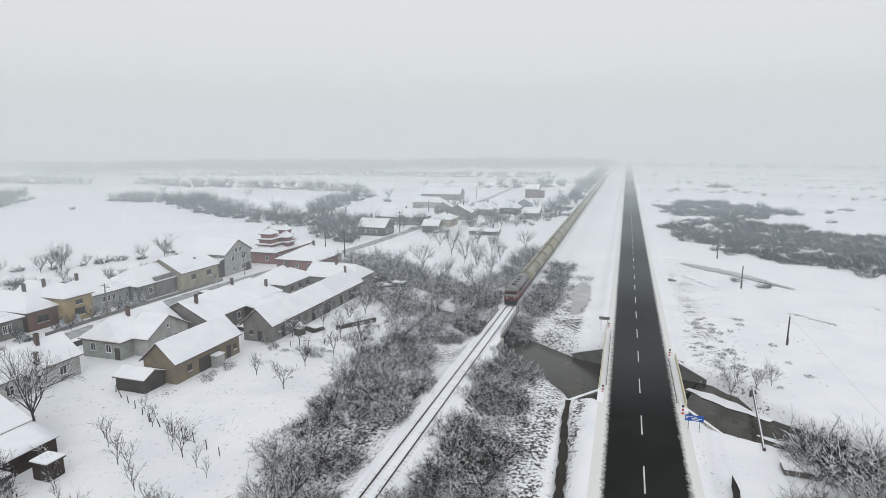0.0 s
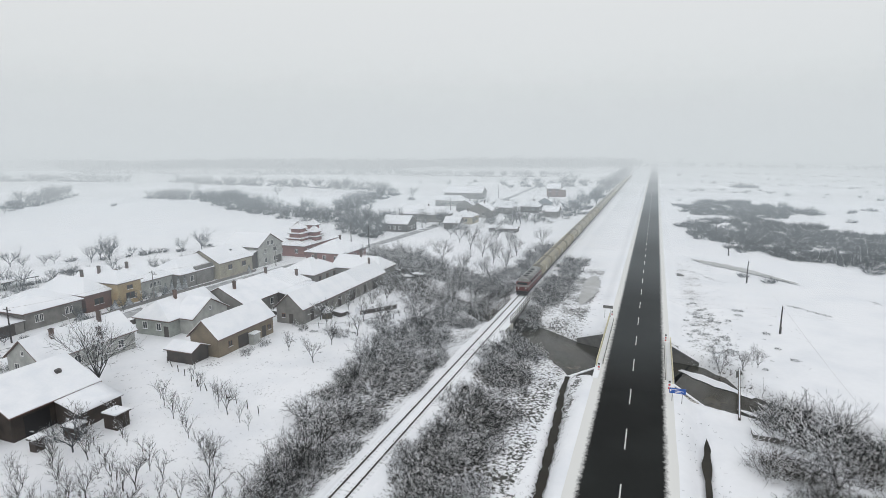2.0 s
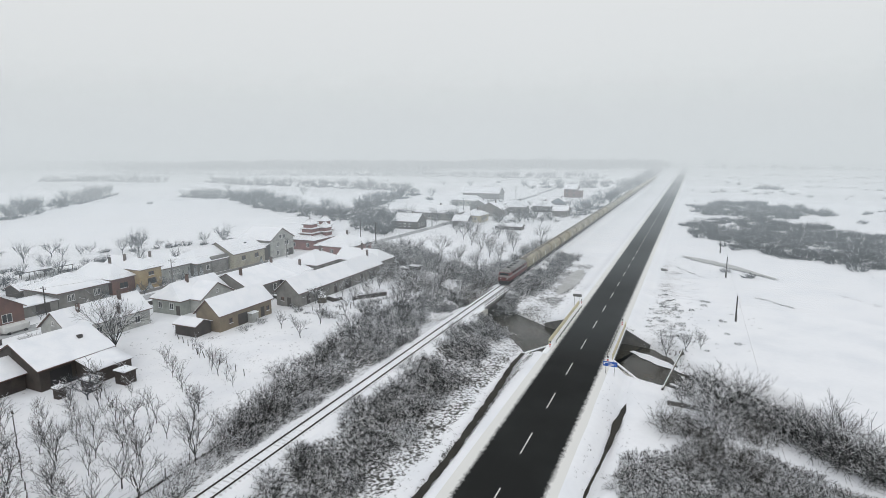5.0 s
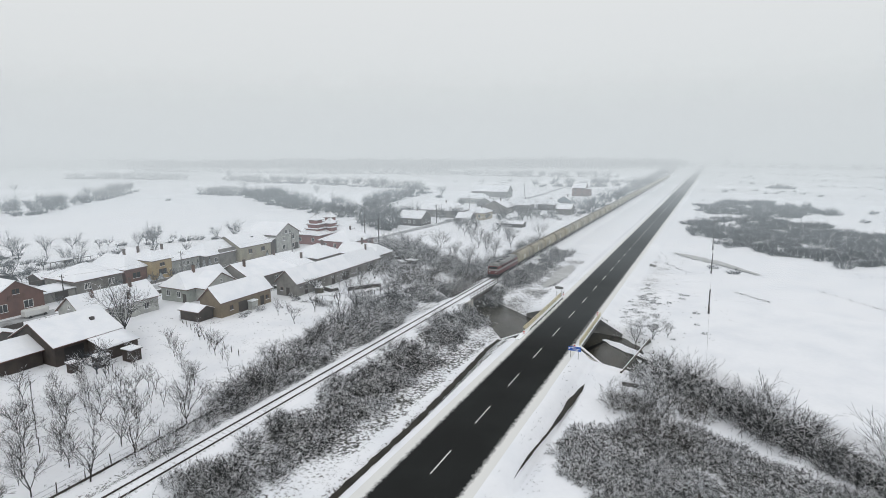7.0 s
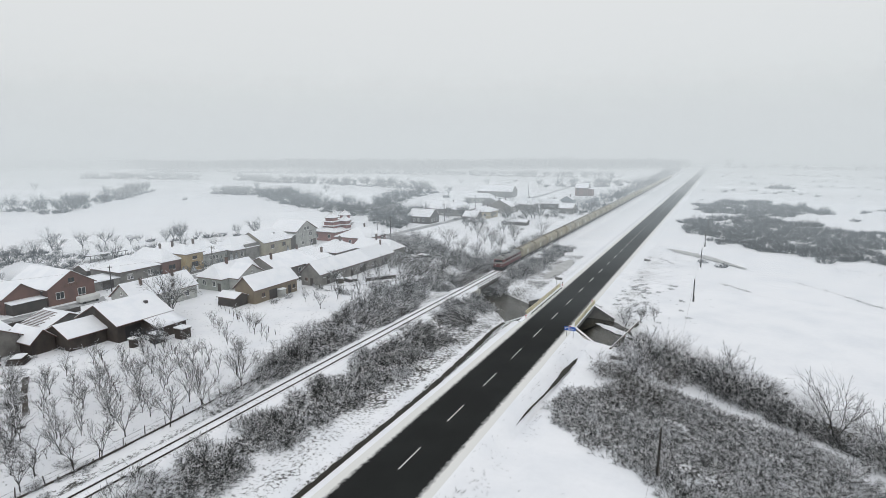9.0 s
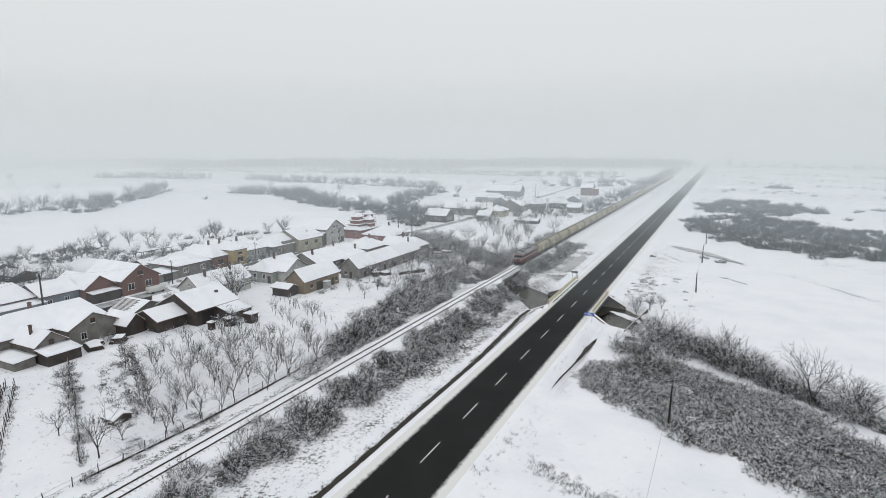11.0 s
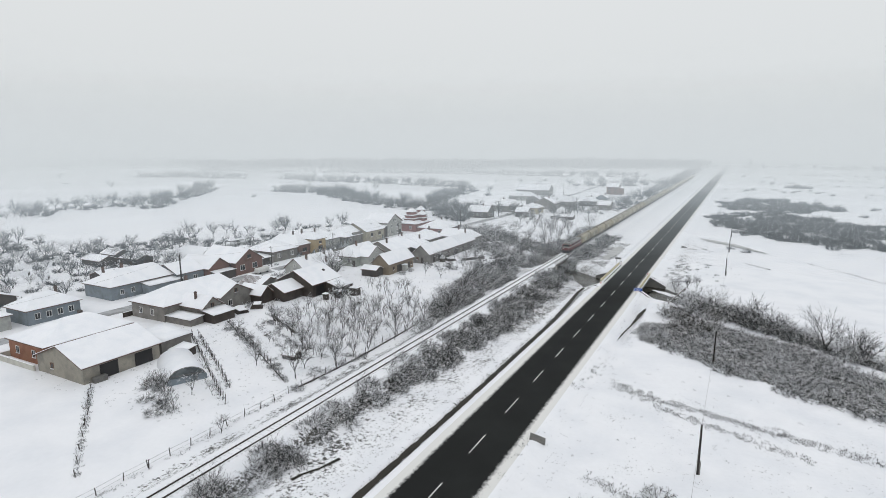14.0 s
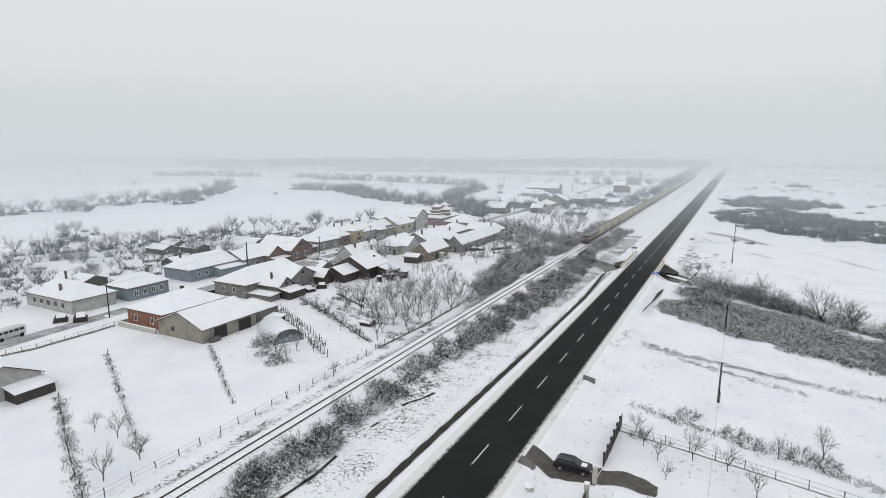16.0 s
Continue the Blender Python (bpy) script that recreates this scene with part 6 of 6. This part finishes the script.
for y in (3.2, 7.0, 10.8):
    part("hatch", rod((0, y, 3.952), (0, y, 4.06), 0.32, 0.28, 12), WAGON, wagon)
for y0 in (1.3, 10.4):
    part("bogie", box(-1.05, 1.05, y0, y0 + 2.2, 0.3, 0.72), BLACK, wagon)
wheels(wagon, (1.7, 3.1, 10.8, 12.2))
for k in range(1, 40):
    copy_thing(wagon, pose(RX, LOCO_Y + 17.6 + 13.95 * k, TRAIN_Z))

# ---- fences ----
def fence(name, label, pts, gap, height, post_mat, wires_at=(), wobble=0.0, group="garden fences", board=0.0):
    """Posts along a bent line, with rails or boards between them."""
    ob = thing(name, label, "fence", group)
    rng = np.random.RandomState(int(abs(pts[0][0] * 13 + pts[0][1])))
    made, last = None, None
    for (ax, ay), (bx, by) in zip(pts, pts[1:]):
        count = max(1, int(math.hypot(bx - ax, by - ay) / gap))
        for k in range(count + 1):
            x, y = ax + (bx - ax) * k / count, ay + (by - ay) * k / count
            z = float(land(x, y))
            lx, ly, hh = rng.normal(0, wobble), rng.normal(0, wobble), height * rng.uniform(0.85, 1.1)
            part("post", rod((x, y, z - 0.3), (x + lx, y + ly, z + hh), 0.07, 0.055, 5), post_mat, ob)
            here = Vector((x, y, z))
            if last is not None and (here - last).length > 0.2:
                for w in wires_at:
                    part("rail", rod(last + Vector((0, 0, height * w)), here + Vector((0, 0, height * w)), 0.02, 0.02, 4), post_mat, ob)
                if board:
                    d = (here - last).normalized() * 0.02
                    s = Vector((-d.y, d.x, 0))
                    a, b = last, here
                    q = [a - s, b - s, b + s, a + s]
                    part("board", hull([(v.x, v.y, v.z - 0.2) for v in q] + [(v.x, v.y, v.z + board) for v in q], ((0, 3, 2, 1), (4, 5, 6, 7), (0, 1, 5, 4), (1, 2, 6, 5), (2, 3, 7, 6), (3, 0, 4, 7))), post_mat, ob)
            last = here
    return ob


OLD_WOOD = frosted("old_fence_wood", (0.06, 0.05, 0.045), snow=0.7, lo=0.2, hi=0.9)
fence("fence", "leaning post-and-wire fence along the railway gardens", [(-34.4, -62), (-34.2, -30), (-33.6, 0), (-34.0, 30), (-34.6, 62)], 3.0, 1.2, OLD_WOOD, (0.35, 0.8), 0.12)
fence("fence", "dark board edging between orchard and track", [(-33.9, -5), (-33.2, 10), (-33.6, 34), (-34.2, 58)], 4.0, 0.5, OLD_WOOD, (), 0.05, board=0.28)
fence("fence", "old garden fence with leaning stakes", [(-72.9, 16.7), (-55, 7.2), (-38.1, -2.5)], 1.8, 1.2, OLD_WOOD, (0.5, 0.85), 0.15, board=0.25)
fence("fence", "row of vineyard stakes with wires", [(-71.3, 6.0), (-55, -4.0), (-39.7, -13.4)], 1.7, 1.6, OLD_WOOD, (0.6,), 0.12)
fence("fence", "second row of vineyard stakes", [(-69.8, 6.7), (-43.8, -8.8)], 1.7, 1.6, OLD_WOOD, (0.6,), 0.12)
fence("fence", "garden stakes in deep snow beside the barn", [(-73.1, 68.7), (-60.9, 62.8), (-46.5, 58.5)], 2.4, 1.3, OLD_WOOD, (), 0.2)
fence("fence", "thin stakes dividing the snowy plots", [(-66, 36), (-44, 25)], 2.0, 1.1, OLD_WOOD, (), 0.12)
fence("fence", "thin stakes along an orchard row", [(-62, 46), (-40, 35)], 2.4, 1.1, OLD_WOOD, (), 0.12)
fence("fence", "stakes round the yard behind the long barn", [(-62, 92), (-54, 96), (-48, 104), (-47, 116)], 2.4, 1.2, OLD_WOOD, (0.8,), 0.12)
fence("fence", "street fence of dark boards", [(-97.6, -60), (-92.4, -36), (-93.0, -20)], 2.4, 1.1, POLE_CONCRETE, (0.5, 0.9), 0.04, board=0.35)
fence("fence", "board fence before the farmyards", [(-97.0, 8), (-97.5, 52)], 2.6, 1.4, OLD_WOOD, (), 0.04, board=1.1)
fence("fence", "board fence along the farm row", [(-97.0, 74), (-96.0, 92), (-94.5, 120)], 2.6, 1.3, OLD_WOOD, (), 0.04, board=1.0)
fence("fence", "front-garden fence of the street houses", [(-107.0, 84), (-106.6, 110), (-106.0, 133)], 2.4, 1.1, POLE_CONCRETE, (), 0.02, board=0.7)
fence("fence", "wire fence on thin posts round the garden", [(14.0, -16.6), (26, -18.6), (39, -21.5), (60, -26)], 2.9, 1.3, POLE_CONCRETE, (0.45, 0.9), 0.04, "roadside garden fences", board=0.12)
fence("fence", "row of bare dead stalks tied to stakes", [(-77.3, -31.7), (-60, -40.5), (-39.4, -51.0)], 4.0, 1.0, OLD_WOOD, (), 0.2)
fence("fence", "vine row on stakes across the snowy plot", [(-64.2, -19.1), (-40.0, -35.4)], 3.6, 1.0, OLD_WOOD, (), 0.2)
fence("fence", "overgrown stake row at the plot's end", [(-65.9, -46.6), (-50, -54.2), (-36.2, -60.2)], 3.0, 1.1, OLD_WOOD, (0.6,), 0.2)
vines = []
rng_ = np.random.RandomState(21)
for (ax, ay), (bx, by), count, wide, size in (((-77.3, -31.7), (-39.4, -51.0), 260, 0.25, 1.5), ((-64.2, -19.1), (-40.0, -35.4), 170, 0.22, 1.5), ((-65.9, -46.6), (-36.2, -60.2), 260, 0.4, 2.0), ((-72.9, 16.7), (-38.1, -2.5), 150, 0.4, 1.8), ((-71.3, 6.0), (-39.7, -13.4), 170, 0.3, 1.5), ((-69.8, 6.7), (-43.8, -8.8), 150, 0.3, 1.5), ((-66.0, 18.5), (-42, 5.5), 110, 0.5, 1.7), ((-33.9, -60), (-33.4, 60), 330, 0.35, 1.2), ((-57, -13), (-44, -19.5), 60, 1.0, 1.8), ((-29.4, -62), (-29.2, 40), 260, 0.5, 0.9)):
    for k in range(count):
        u = rng_.uniform()
        vines.append((ax + (bx - ax) * u + rng_.normal(0, wide), ay + (by - ay) * u + rng_.normal(0, wide), rng_.uniform(0.6, 1.2) * size, 1.0))
stuff("vines", "dead vines and weeds along stakes and fences", "vines", TUFT, vines, TWIG)

# gateway and drive beside the road
MUDDY = material("wet_drive_gravel", color=(0.07, 0.06, 0.048), second=(0.11, 0.10, 0.085), rough=0.7, spread=0.3, grain=5, coarse=1.2)


def sheet(name, label, pts, mat, category):
    """A thin ragged patch on the ground."""
    bm = bmesh.new()
    vs = []
    for (ax, ay), (bx, by) in zip(pts, pts[1:] + pts[:1]):
        count = max(2, int(math.hypot(bx - ax, by - ay) / 0.6))
        for k in range(count):
            u = k / count
            x, y = ax + (bx - ax) * u + 0.12 * math.sin(7 * (ax + k)), ay + (by - ay) * u + 0.12 * math.sin(5 * (by + k) + 1)
            vs.append((x, y))
    cx, cy = sum(v[0] for v in vs) / len(vs), sum(v[1] for v in vs) / len(vs)
    rings = []
    for f in (1.0, 0.8, 0.6, 0.4, 0.2):
        rings.append([bm.verts.new((cx + (x - cx) * f, cy + (y - cy) * f, float(land(cx + (x - cx) * f, cy + (y - cy) * f)) + 0.05)) for x, y in vs])
    n_ = len(vs)
    for a, b in zip(rings, rings[1:]):
        for k in range(n_):
            bm.faces.new((a[k], a[(k + 1) % n_], b[(k + 1) % n_], b[k]))
    bm.faces.new(rings[-1])
    bmesh.ops.recalc_face_normals(bm, faces=bm.faces[:])
    return tagged(part(name, bm, mat), label, category, kind="structure")


sheet("drive", "muddy snow-cleared drive between road and gate", [(4.4, -27.2), (8.5, -28.6), (13.8, -27.2), (13.8, -31.2), (9, -32.0), (4.4, -30.6)], MUDDY, "drive")
sheet("drive", "dark wet path inside the garden gate", [(13.9, -27.6), (17, -26.6), (20.5, -28.0), (20.5, -30.4), (16.5, -30.0), (13.9, -31.0)], MUDDY, "drive")
ob = thing("gate", "stepped dark board gate and fence with concrete pillars", "gate")
for k in range(6):
    y0 = -26.6 + k * 2.0
    part("panel", box(13.86, 13.94, y0 + 0.12, y0 + 1.88, -1.2, 0.55 + 0.06 * k), OLD_WOOD, ob)
    part("post", box(13.8, 14.0, y0 - 0.1, y0 + 0.1, -1.3, 0.9 + 0.06 * k, bevel=0.02), POLE, ob)
part("pillar", box(13.5, 14.0, -31.0, -30.4, -1.3, 1.0, bevel=0.04), CONCRETE, ob)
part("pillar", box(13.4, 13.9, -34.6, -34.1, -1.3, 1.0, bevel=0.04), CONCRETE, ob)
for k in range(4):
    part("panel", box(13.55, 13.63, -33.9 - k * 1.9 - 1.7, -33.9 - k * 1.9, -1.2, 0.4), OLD_WOOD, ob)
part("snow", box(13.35, 13.95, -34.65, -34.05, 1.002, 1.15, bevel=0.05), SNOW, ob)
h = thing("hut", "flat-roofed garden hut under deep snow", "hut", "outhouses")
part("wall", box(17.0, 23.5, -43.0, -35.2, -1.3, 1.3), W["grey"], h)
part("roof", box(16.7, 23.8, -43.3, -34.9, 1.302, 1.42), EAVE, h)
part("snow", box(16.75, 23.75, -43.25, -34.95, 1.424, 1.62, bevel=0.1), ROOF_SNOW, h)

# parked car
CAR_PAINT = material("black_car_paint", color=(0.012, 0.013, 0.018), rough=0.25, spread=0.2, bump=0)
car = thing("car", "black estate car parked on the drive, partly snowed", "car", at=(10.8, -29.2, float(land(10.8, -29.2)) + 0.08), turn=2)
sect = [(-2.2, 0.35), (2.2, 0.35), (2.25, 0.75), (1.9, 0.92), (0.9, 0.98), (0.2, 1.45), (-1.7, 1.48), (-2.15, 1.0), (-2.25, 0.7)]
bm = bmesh.new()
la = [bm.verts.new((x, -0.86 + (0.14 if z > 1.2 else 0), z)) for x, z in sect]
lb = [bm.verts.new((x, 0.86 - (0.14 if z > 1.2 else 0), z)) for x, z in sect]
for k in range(len(sect)):
    j = (k + 1) % len(sect)
    bm.faces.new((la[k], la[j], lb[j], lb[k]))
bm.faces.new(la), bm.faces.new(lb)
bmesh.ops.recalc_face_normals(bm, faces=bm.faces[:])
bmesh.ops.bevel(bm, geom=bm.edges[:], offset=0.05, segments=2, affect="EDGES")
part("body", bm, CAR_PAINT, car)
for y in (-0.80, 0.77):
    part("side_window", hull([(0.62, y, 1.02), (-1.75, y, 1.02), (-1.55, y, 1.36), (0.12, y, 1.36), (0.62, y + 0.03, 1.02), (-1.75, y + 0.03, 1.02), (-1.55, y + 0.03, 1.36), (0.12, y + 0.03, 1.36)], ((0, 1, 2, 3), (4, 7, 6, 5), (0, 4, 5, 1), (1, 5, 6, 2), (2, 6, 7, 3), (3, 7, 4, 0))), GLASS, car)
part("windscreen", hull([(0.84, -0.66, 1.04), (0.84, 0.66, 1.04), (0.28, 0.60, 1.42), (0.28, -0.60, 1.42)], [(0, 1, 2, 3)]), GLASS, car)
for x in (-1.4, 1.4):
    for y in (-0.84, 0.84):
        wl2 = part("wheel", rod((x, y - 0.1, 0.3), (x, y + 0.1, 0.3), 0.32, 0.32, 16), BLACK, car)
        part("rim", rod((x, y - 0.115, 0.3), (x, y + 0.115, 0.3), 0.19, 0.19, 12), LOCO_GREY, wl2)
for y in (-0.62, 0.62):
    part("headlight", box(2.19, 2.28, y - 0.16, y + 0.16, 0.66, 0.8, bevel=0.02), SIGN_WHITE, car)
    part("roof_rail", box(-1.6, 0.0, y - 0.02, y + 0.02, 1.5, 1.55), LOCO_GREY, car)
part("snow", box(1.0, 1.7, -0.5, 0.35, 0.975, 1.08, bevel=0.05), SNOW, car, "clod of snow on the bonnet")

# village clutter: van, timber, lumber, haystack, wood piles, stray hut
van = thing("van", "white van under snow beside the brick house", "van", at=(-103.2, 57.5, G), turn=90)
part("body", box(-2.4, 2.4, -0.95, 0.95, 0.4, 1.9, bevel=0.25), material("white_van_paint", color=(0.62, 0.62, 0.60), rough=0.35, spread=0.15), van)
part("windscreen", box(2.1, 2.42, -0.75, 0.75, 1.2, 1.7), GLASS, van)
for x in (-1.5, 1.5):
    for y in (-0.85, 0.85):
        part("wheel", rod((x, y - 0.12, 0.33), (x, y + 0.12, 0.33), 0.34, 0.34, 14), BLACK, van)
van2 = thing("minibus", "pale minibus standing on the village lane", "van", at=(-104.2, -35.2, G), turn=98)
part("body", box(-3.0, 3.0, -1.0, 1.0, 0.45, 2.3, bevel=0.2), bpy.data.materials["white_van_paint"], van2)
for k in range(5):
    part("window", box(-2.6 + k * 1.05, -1.75 + k * 1.05, -1.02, -0.985, 1.4, 1.95), GLASS, van2)
for x in (-2.0, 2.0):
    for y in (-0.9, 0.9):
        part("wheel", rod((x, y - 0.12, 0.4), (x, y + 0.12, 0.4), 0.4, 0.4, 14), BLACK, van2)


def logs(x, y, turn, rows_n, length):
    ob = thing("log_pile", "dark log pile under a layer of snow", "log pile", "timber and wood piles", at=(x, y, float(land(x, y))), turn=turn)
    for r_n in range(rows_n):
        for k in range(7 - r_n):
            part("log", rod((k * 0.42 + r_n * 0.21, -length / 2, 0.2 + r_n * 0.36), (k * 0.42 + r_n * 0.21, length / 2, 0.2 + r_n * 0.36), 0.2, 0.18, 7), W["wood"], ob)
    part("snow", box(-0.1 + rows_n * 0.2, 2.9 - rows_n * 0.2, -length / 2, length / 2, rows_n * 0.36 + 0.06, rows_n * 0.36 + 0.24, bevel=0.08), SNOW, ob)


for x, y, a, r_n, ln in ((-108.0, -24.5, 60, 3, 3.5), (-104.8, -22.0, 60, 3, 4.5), (-95.0, 46.0, 0, 2, 3.0), (-93.6, 50.0, 20, 3, 3.0), (-81.0, 36.0, 90, 2, 3.0), (-78.0, 96.0, 30, 3, 3.0), (-74.5, 99.5, 0, 2, 3.0), (-60.5, 101.5, 70, 2, 3.0), (-80.0, 12.0, 90, 3, 3.0), (-76.0, 27.0, 40, 3, 2.6), (-78.5, 24.0, 10, 2, 2.6), (-76.0, 22.0, 70, 2, 3.0), (-100.0, 118.0, 80, 2, 3.0), (-99.0, 150.0, 60, 2, 3.0), (-83.5, 118.0, 20, 3, 4.0), (-82.0, 119.6, 70, 2, 4.0)):
    logs(x, y, a, r_n, ln)
ob = thing("lumber_stack", "collapsed roof timbers of a ruined barn in snow", "lumber", at=(-63.5, 142.0, G))
rng_ = np.random.RandomState(3)
for k in range(26):
    a, q = rng_.uniform(0, 3.14), rng_.uniform(2, 4.5)
    x, y, z = rng_.uniform(-6, 6), rng_.uniform(-5, 5), rng_.uniform(0.3, 1.5)
    beam = part("beam", box(-q, q, -0.11, 0.11, -0.08, 0.08), W["wood"], ob)
    beam.matrix_basis = pose(x, y, z, 0, rng_.normal(0, 9), math.degrees(0.5 + rng_.choice([0, 1.57]) + rng_.normal(0, 0.12)))
for x, y in ((3.0, -4.0), (5.5, -0.5), (-3, 3)):
    part("snow_slab", box(x - 1.7, x + 1.7, y - 1.2, y + 1.2, 1.0, 1.3, bevel=0.12), SNOW, ob)
for x, y, s in ((-61.5, 99.8, 1.0), (-65.5, 103.6, 0.7)):
    ob = thing("haystack", "small haystack with a white snow hood", "haystack", "haystacks", at=(x, y, float(land(x, y))))
    part("hay", rod((0, 0, -0.1), (0, 0, 1.3 * s), 1.1 * s, 0.9 * s, 14), material("old_hay", color=(0.10, 0.085, 0.06), spread=0.4), ob)
    part("snow", rod((0, 0, 1.302 * s), (0, 0, 2.5 * s), 1.1 * s, 0.12, 14), SNOW, ob)
h = thing("greenhouse", "small long plastic tunnel covered by snow", "greenhouse", at=(-54.5, 108.5, float(land(-54.5, 108.5))), turn=55)
bm = bmesh.new()
arc = [(-1.3 * math.cos(a), 1.5 * math.sin(a)) for a in np.linspace(0, math.pi, 11)]
ra, rb = [bm.verts.new((-4.5, y, z)) for y, z in arc], [bm.verts.new((4.5, y, z)) for y, z in arc]
for k in range(10):
    bm.faces.new((ra[k], ra[k + 1], rb[k + 1], rb[k])).smooth = True
bm.faces.new(ra), bm.faces.new(rb)
bmesh.ops.recalc_face_normals(bm, faces=bm.faces[:])
part("cover", bm, ROOF_SNOW, h)
part("skirt", box(-4.5, 4.5, -1.36, -1.32, -0.1, 0.9), W["wood"], h)
h = thing("hut", "dark tumbledown garden hut under a tree", "hut", "outhouses")
volume(h, -45.7, -43.1, 5.3, 7.9, -0.2, 0.4, "x", W["wood"], out=0.2)
for x, y in ((-36.6, 3.6), (-35.4, 1.6), (-39.5, 9.5), (-36.0, 12.2)):
    ob = thing("brush_pile", "heap of cut dark branches in the snow", "brush pile", "brush piles", at=(x, y, float(land(x, y))))
    me = plant_mesh("brush", (BUSH[1][0] * (0.55, 0.55, 0.35), BUSH[1][1], BUSH[1][2]), BARK)
    b_ = new("branches", me)
    b_.parent = ob

# low tunnels and sheds behind the street
for x, y, ln in ((-160, 14, 20), (-171, 13, 22), (-180, 26, 20)):
    h = thing("poly_tunnel", "long low growing tunnel buried in snow", "tunnel", "low growing tunnels", at=(x, y, float(land(x, y))), turn=56)
    bm = bmesh.new()
    arc = [(-2.6 * math.cos(a), 1.5 * math.sin(a)) for a in np.linspace(0, math.pi, 11)]
    ra, rb = [bm.verts.new((-ln / 2, p_, q_)) for p_, q_ in arc], [bm.verts.new((ln / 2, p_, q_)) for p_, q_ in arc]
    for k in range(10):
        bm.faces.new((ra[k], ra[k + 1], rb[k + 1], rb[k])).smooth = True
    bm.faces.new(ra), bm.faces.new(rb)
    bmesh.ops.recalc_face_normals(bm, faces=bm.faces[:])
    part("cover", bm, ROOF_SNOW, h)
    part("end_frame", box(ln / 2, ln / 2 + 0.06, -1.6, 1.6, -0.1, 0.9), W["wood"], h)
for x0, x1, y0, y1, e, rg, ax in ((-168, -158, 40, 46, 0.8, 2.2, "x"), (-158, -149, 47, 53, 0.9, 2.2, "x"), (-172, -164, 49, 55, 0.9, 2.4, "x"), (-140, -133, 26, 32, 0.9, 2.3, "y"), (-139, -132, -4, 3, 0.9, 2.3, "x"), (-136, -130, 74, 80, 0.9, 2.2, "y")):
    h = thing("shed", "low backyard shed under smooth snow", "shed", "backyard sheds")
    volume(h, x0, x1, y0, y1, e, rg, ax, W["wood"], out=0.35)
h = thing("carport", "long open-sided shelter with a snowy flat roof", "shelter")
for x in (-155, -150.5):
    for y in (88, 92, 96, 100):
        part("post", rod((x, y, -1.4), (x, y, 1.0), 0.09), W["wood"], h)
part("roof", box(-155.6, -150, 87.4, 100.6, 1.002, 1.15), EAVE, h)
part("snow", box(-155.55, -150.05, 87.45, 100.55, 1.154, 1.32, bevel=0.07), ROOF_SNOW, h)

# ---- fog: nested see-through glowing rings paint thickening haze until the land is lost ----
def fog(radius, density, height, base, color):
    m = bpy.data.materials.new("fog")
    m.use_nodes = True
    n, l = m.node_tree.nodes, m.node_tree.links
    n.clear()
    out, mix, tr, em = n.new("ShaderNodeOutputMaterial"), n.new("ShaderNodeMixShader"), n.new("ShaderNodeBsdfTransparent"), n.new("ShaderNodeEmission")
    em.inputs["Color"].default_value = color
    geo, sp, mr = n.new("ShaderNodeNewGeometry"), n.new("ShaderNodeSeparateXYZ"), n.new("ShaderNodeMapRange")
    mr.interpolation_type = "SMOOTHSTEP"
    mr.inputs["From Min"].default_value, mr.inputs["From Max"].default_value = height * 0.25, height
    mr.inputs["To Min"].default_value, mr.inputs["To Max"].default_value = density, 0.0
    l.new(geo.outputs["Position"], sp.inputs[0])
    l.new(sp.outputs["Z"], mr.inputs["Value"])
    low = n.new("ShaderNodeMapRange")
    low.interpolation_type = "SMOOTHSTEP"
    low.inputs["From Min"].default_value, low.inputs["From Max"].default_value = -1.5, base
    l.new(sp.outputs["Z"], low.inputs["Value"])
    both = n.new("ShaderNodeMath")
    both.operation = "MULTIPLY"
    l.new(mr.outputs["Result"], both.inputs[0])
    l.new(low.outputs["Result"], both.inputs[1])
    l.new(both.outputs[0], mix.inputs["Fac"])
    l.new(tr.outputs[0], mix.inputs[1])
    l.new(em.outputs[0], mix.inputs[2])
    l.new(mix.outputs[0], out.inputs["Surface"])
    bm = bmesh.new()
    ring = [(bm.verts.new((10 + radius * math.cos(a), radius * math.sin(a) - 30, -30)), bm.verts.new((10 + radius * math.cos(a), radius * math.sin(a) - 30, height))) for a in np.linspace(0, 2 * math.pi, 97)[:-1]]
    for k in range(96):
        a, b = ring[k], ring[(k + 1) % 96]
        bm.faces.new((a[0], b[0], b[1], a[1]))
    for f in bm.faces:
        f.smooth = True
    ob = tagged(part("haze_shell", bm, m), "glowing see-through ring painting grey haze over distance", "fog", kind="structure")
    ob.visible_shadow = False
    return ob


# Haze is a set glow per ring: bluish near, greyer far.
NEAR_HAZE_GLOW, FAR_HAZE_GLOW = (0.585, 0.655, 0.70, 1), (0.668, 0.692, 0.708, 1)
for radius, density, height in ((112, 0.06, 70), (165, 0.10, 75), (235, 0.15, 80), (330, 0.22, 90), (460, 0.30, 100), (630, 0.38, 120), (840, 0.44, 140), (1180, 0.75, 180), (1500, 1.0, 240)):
    fog(radius, density, height, 9.0 if radius < 400 else 6.0 if radius < 900 else 2.0, NEAR_HAZE_GLOW if radius < 400 else FAR_HAZE_GLOW)
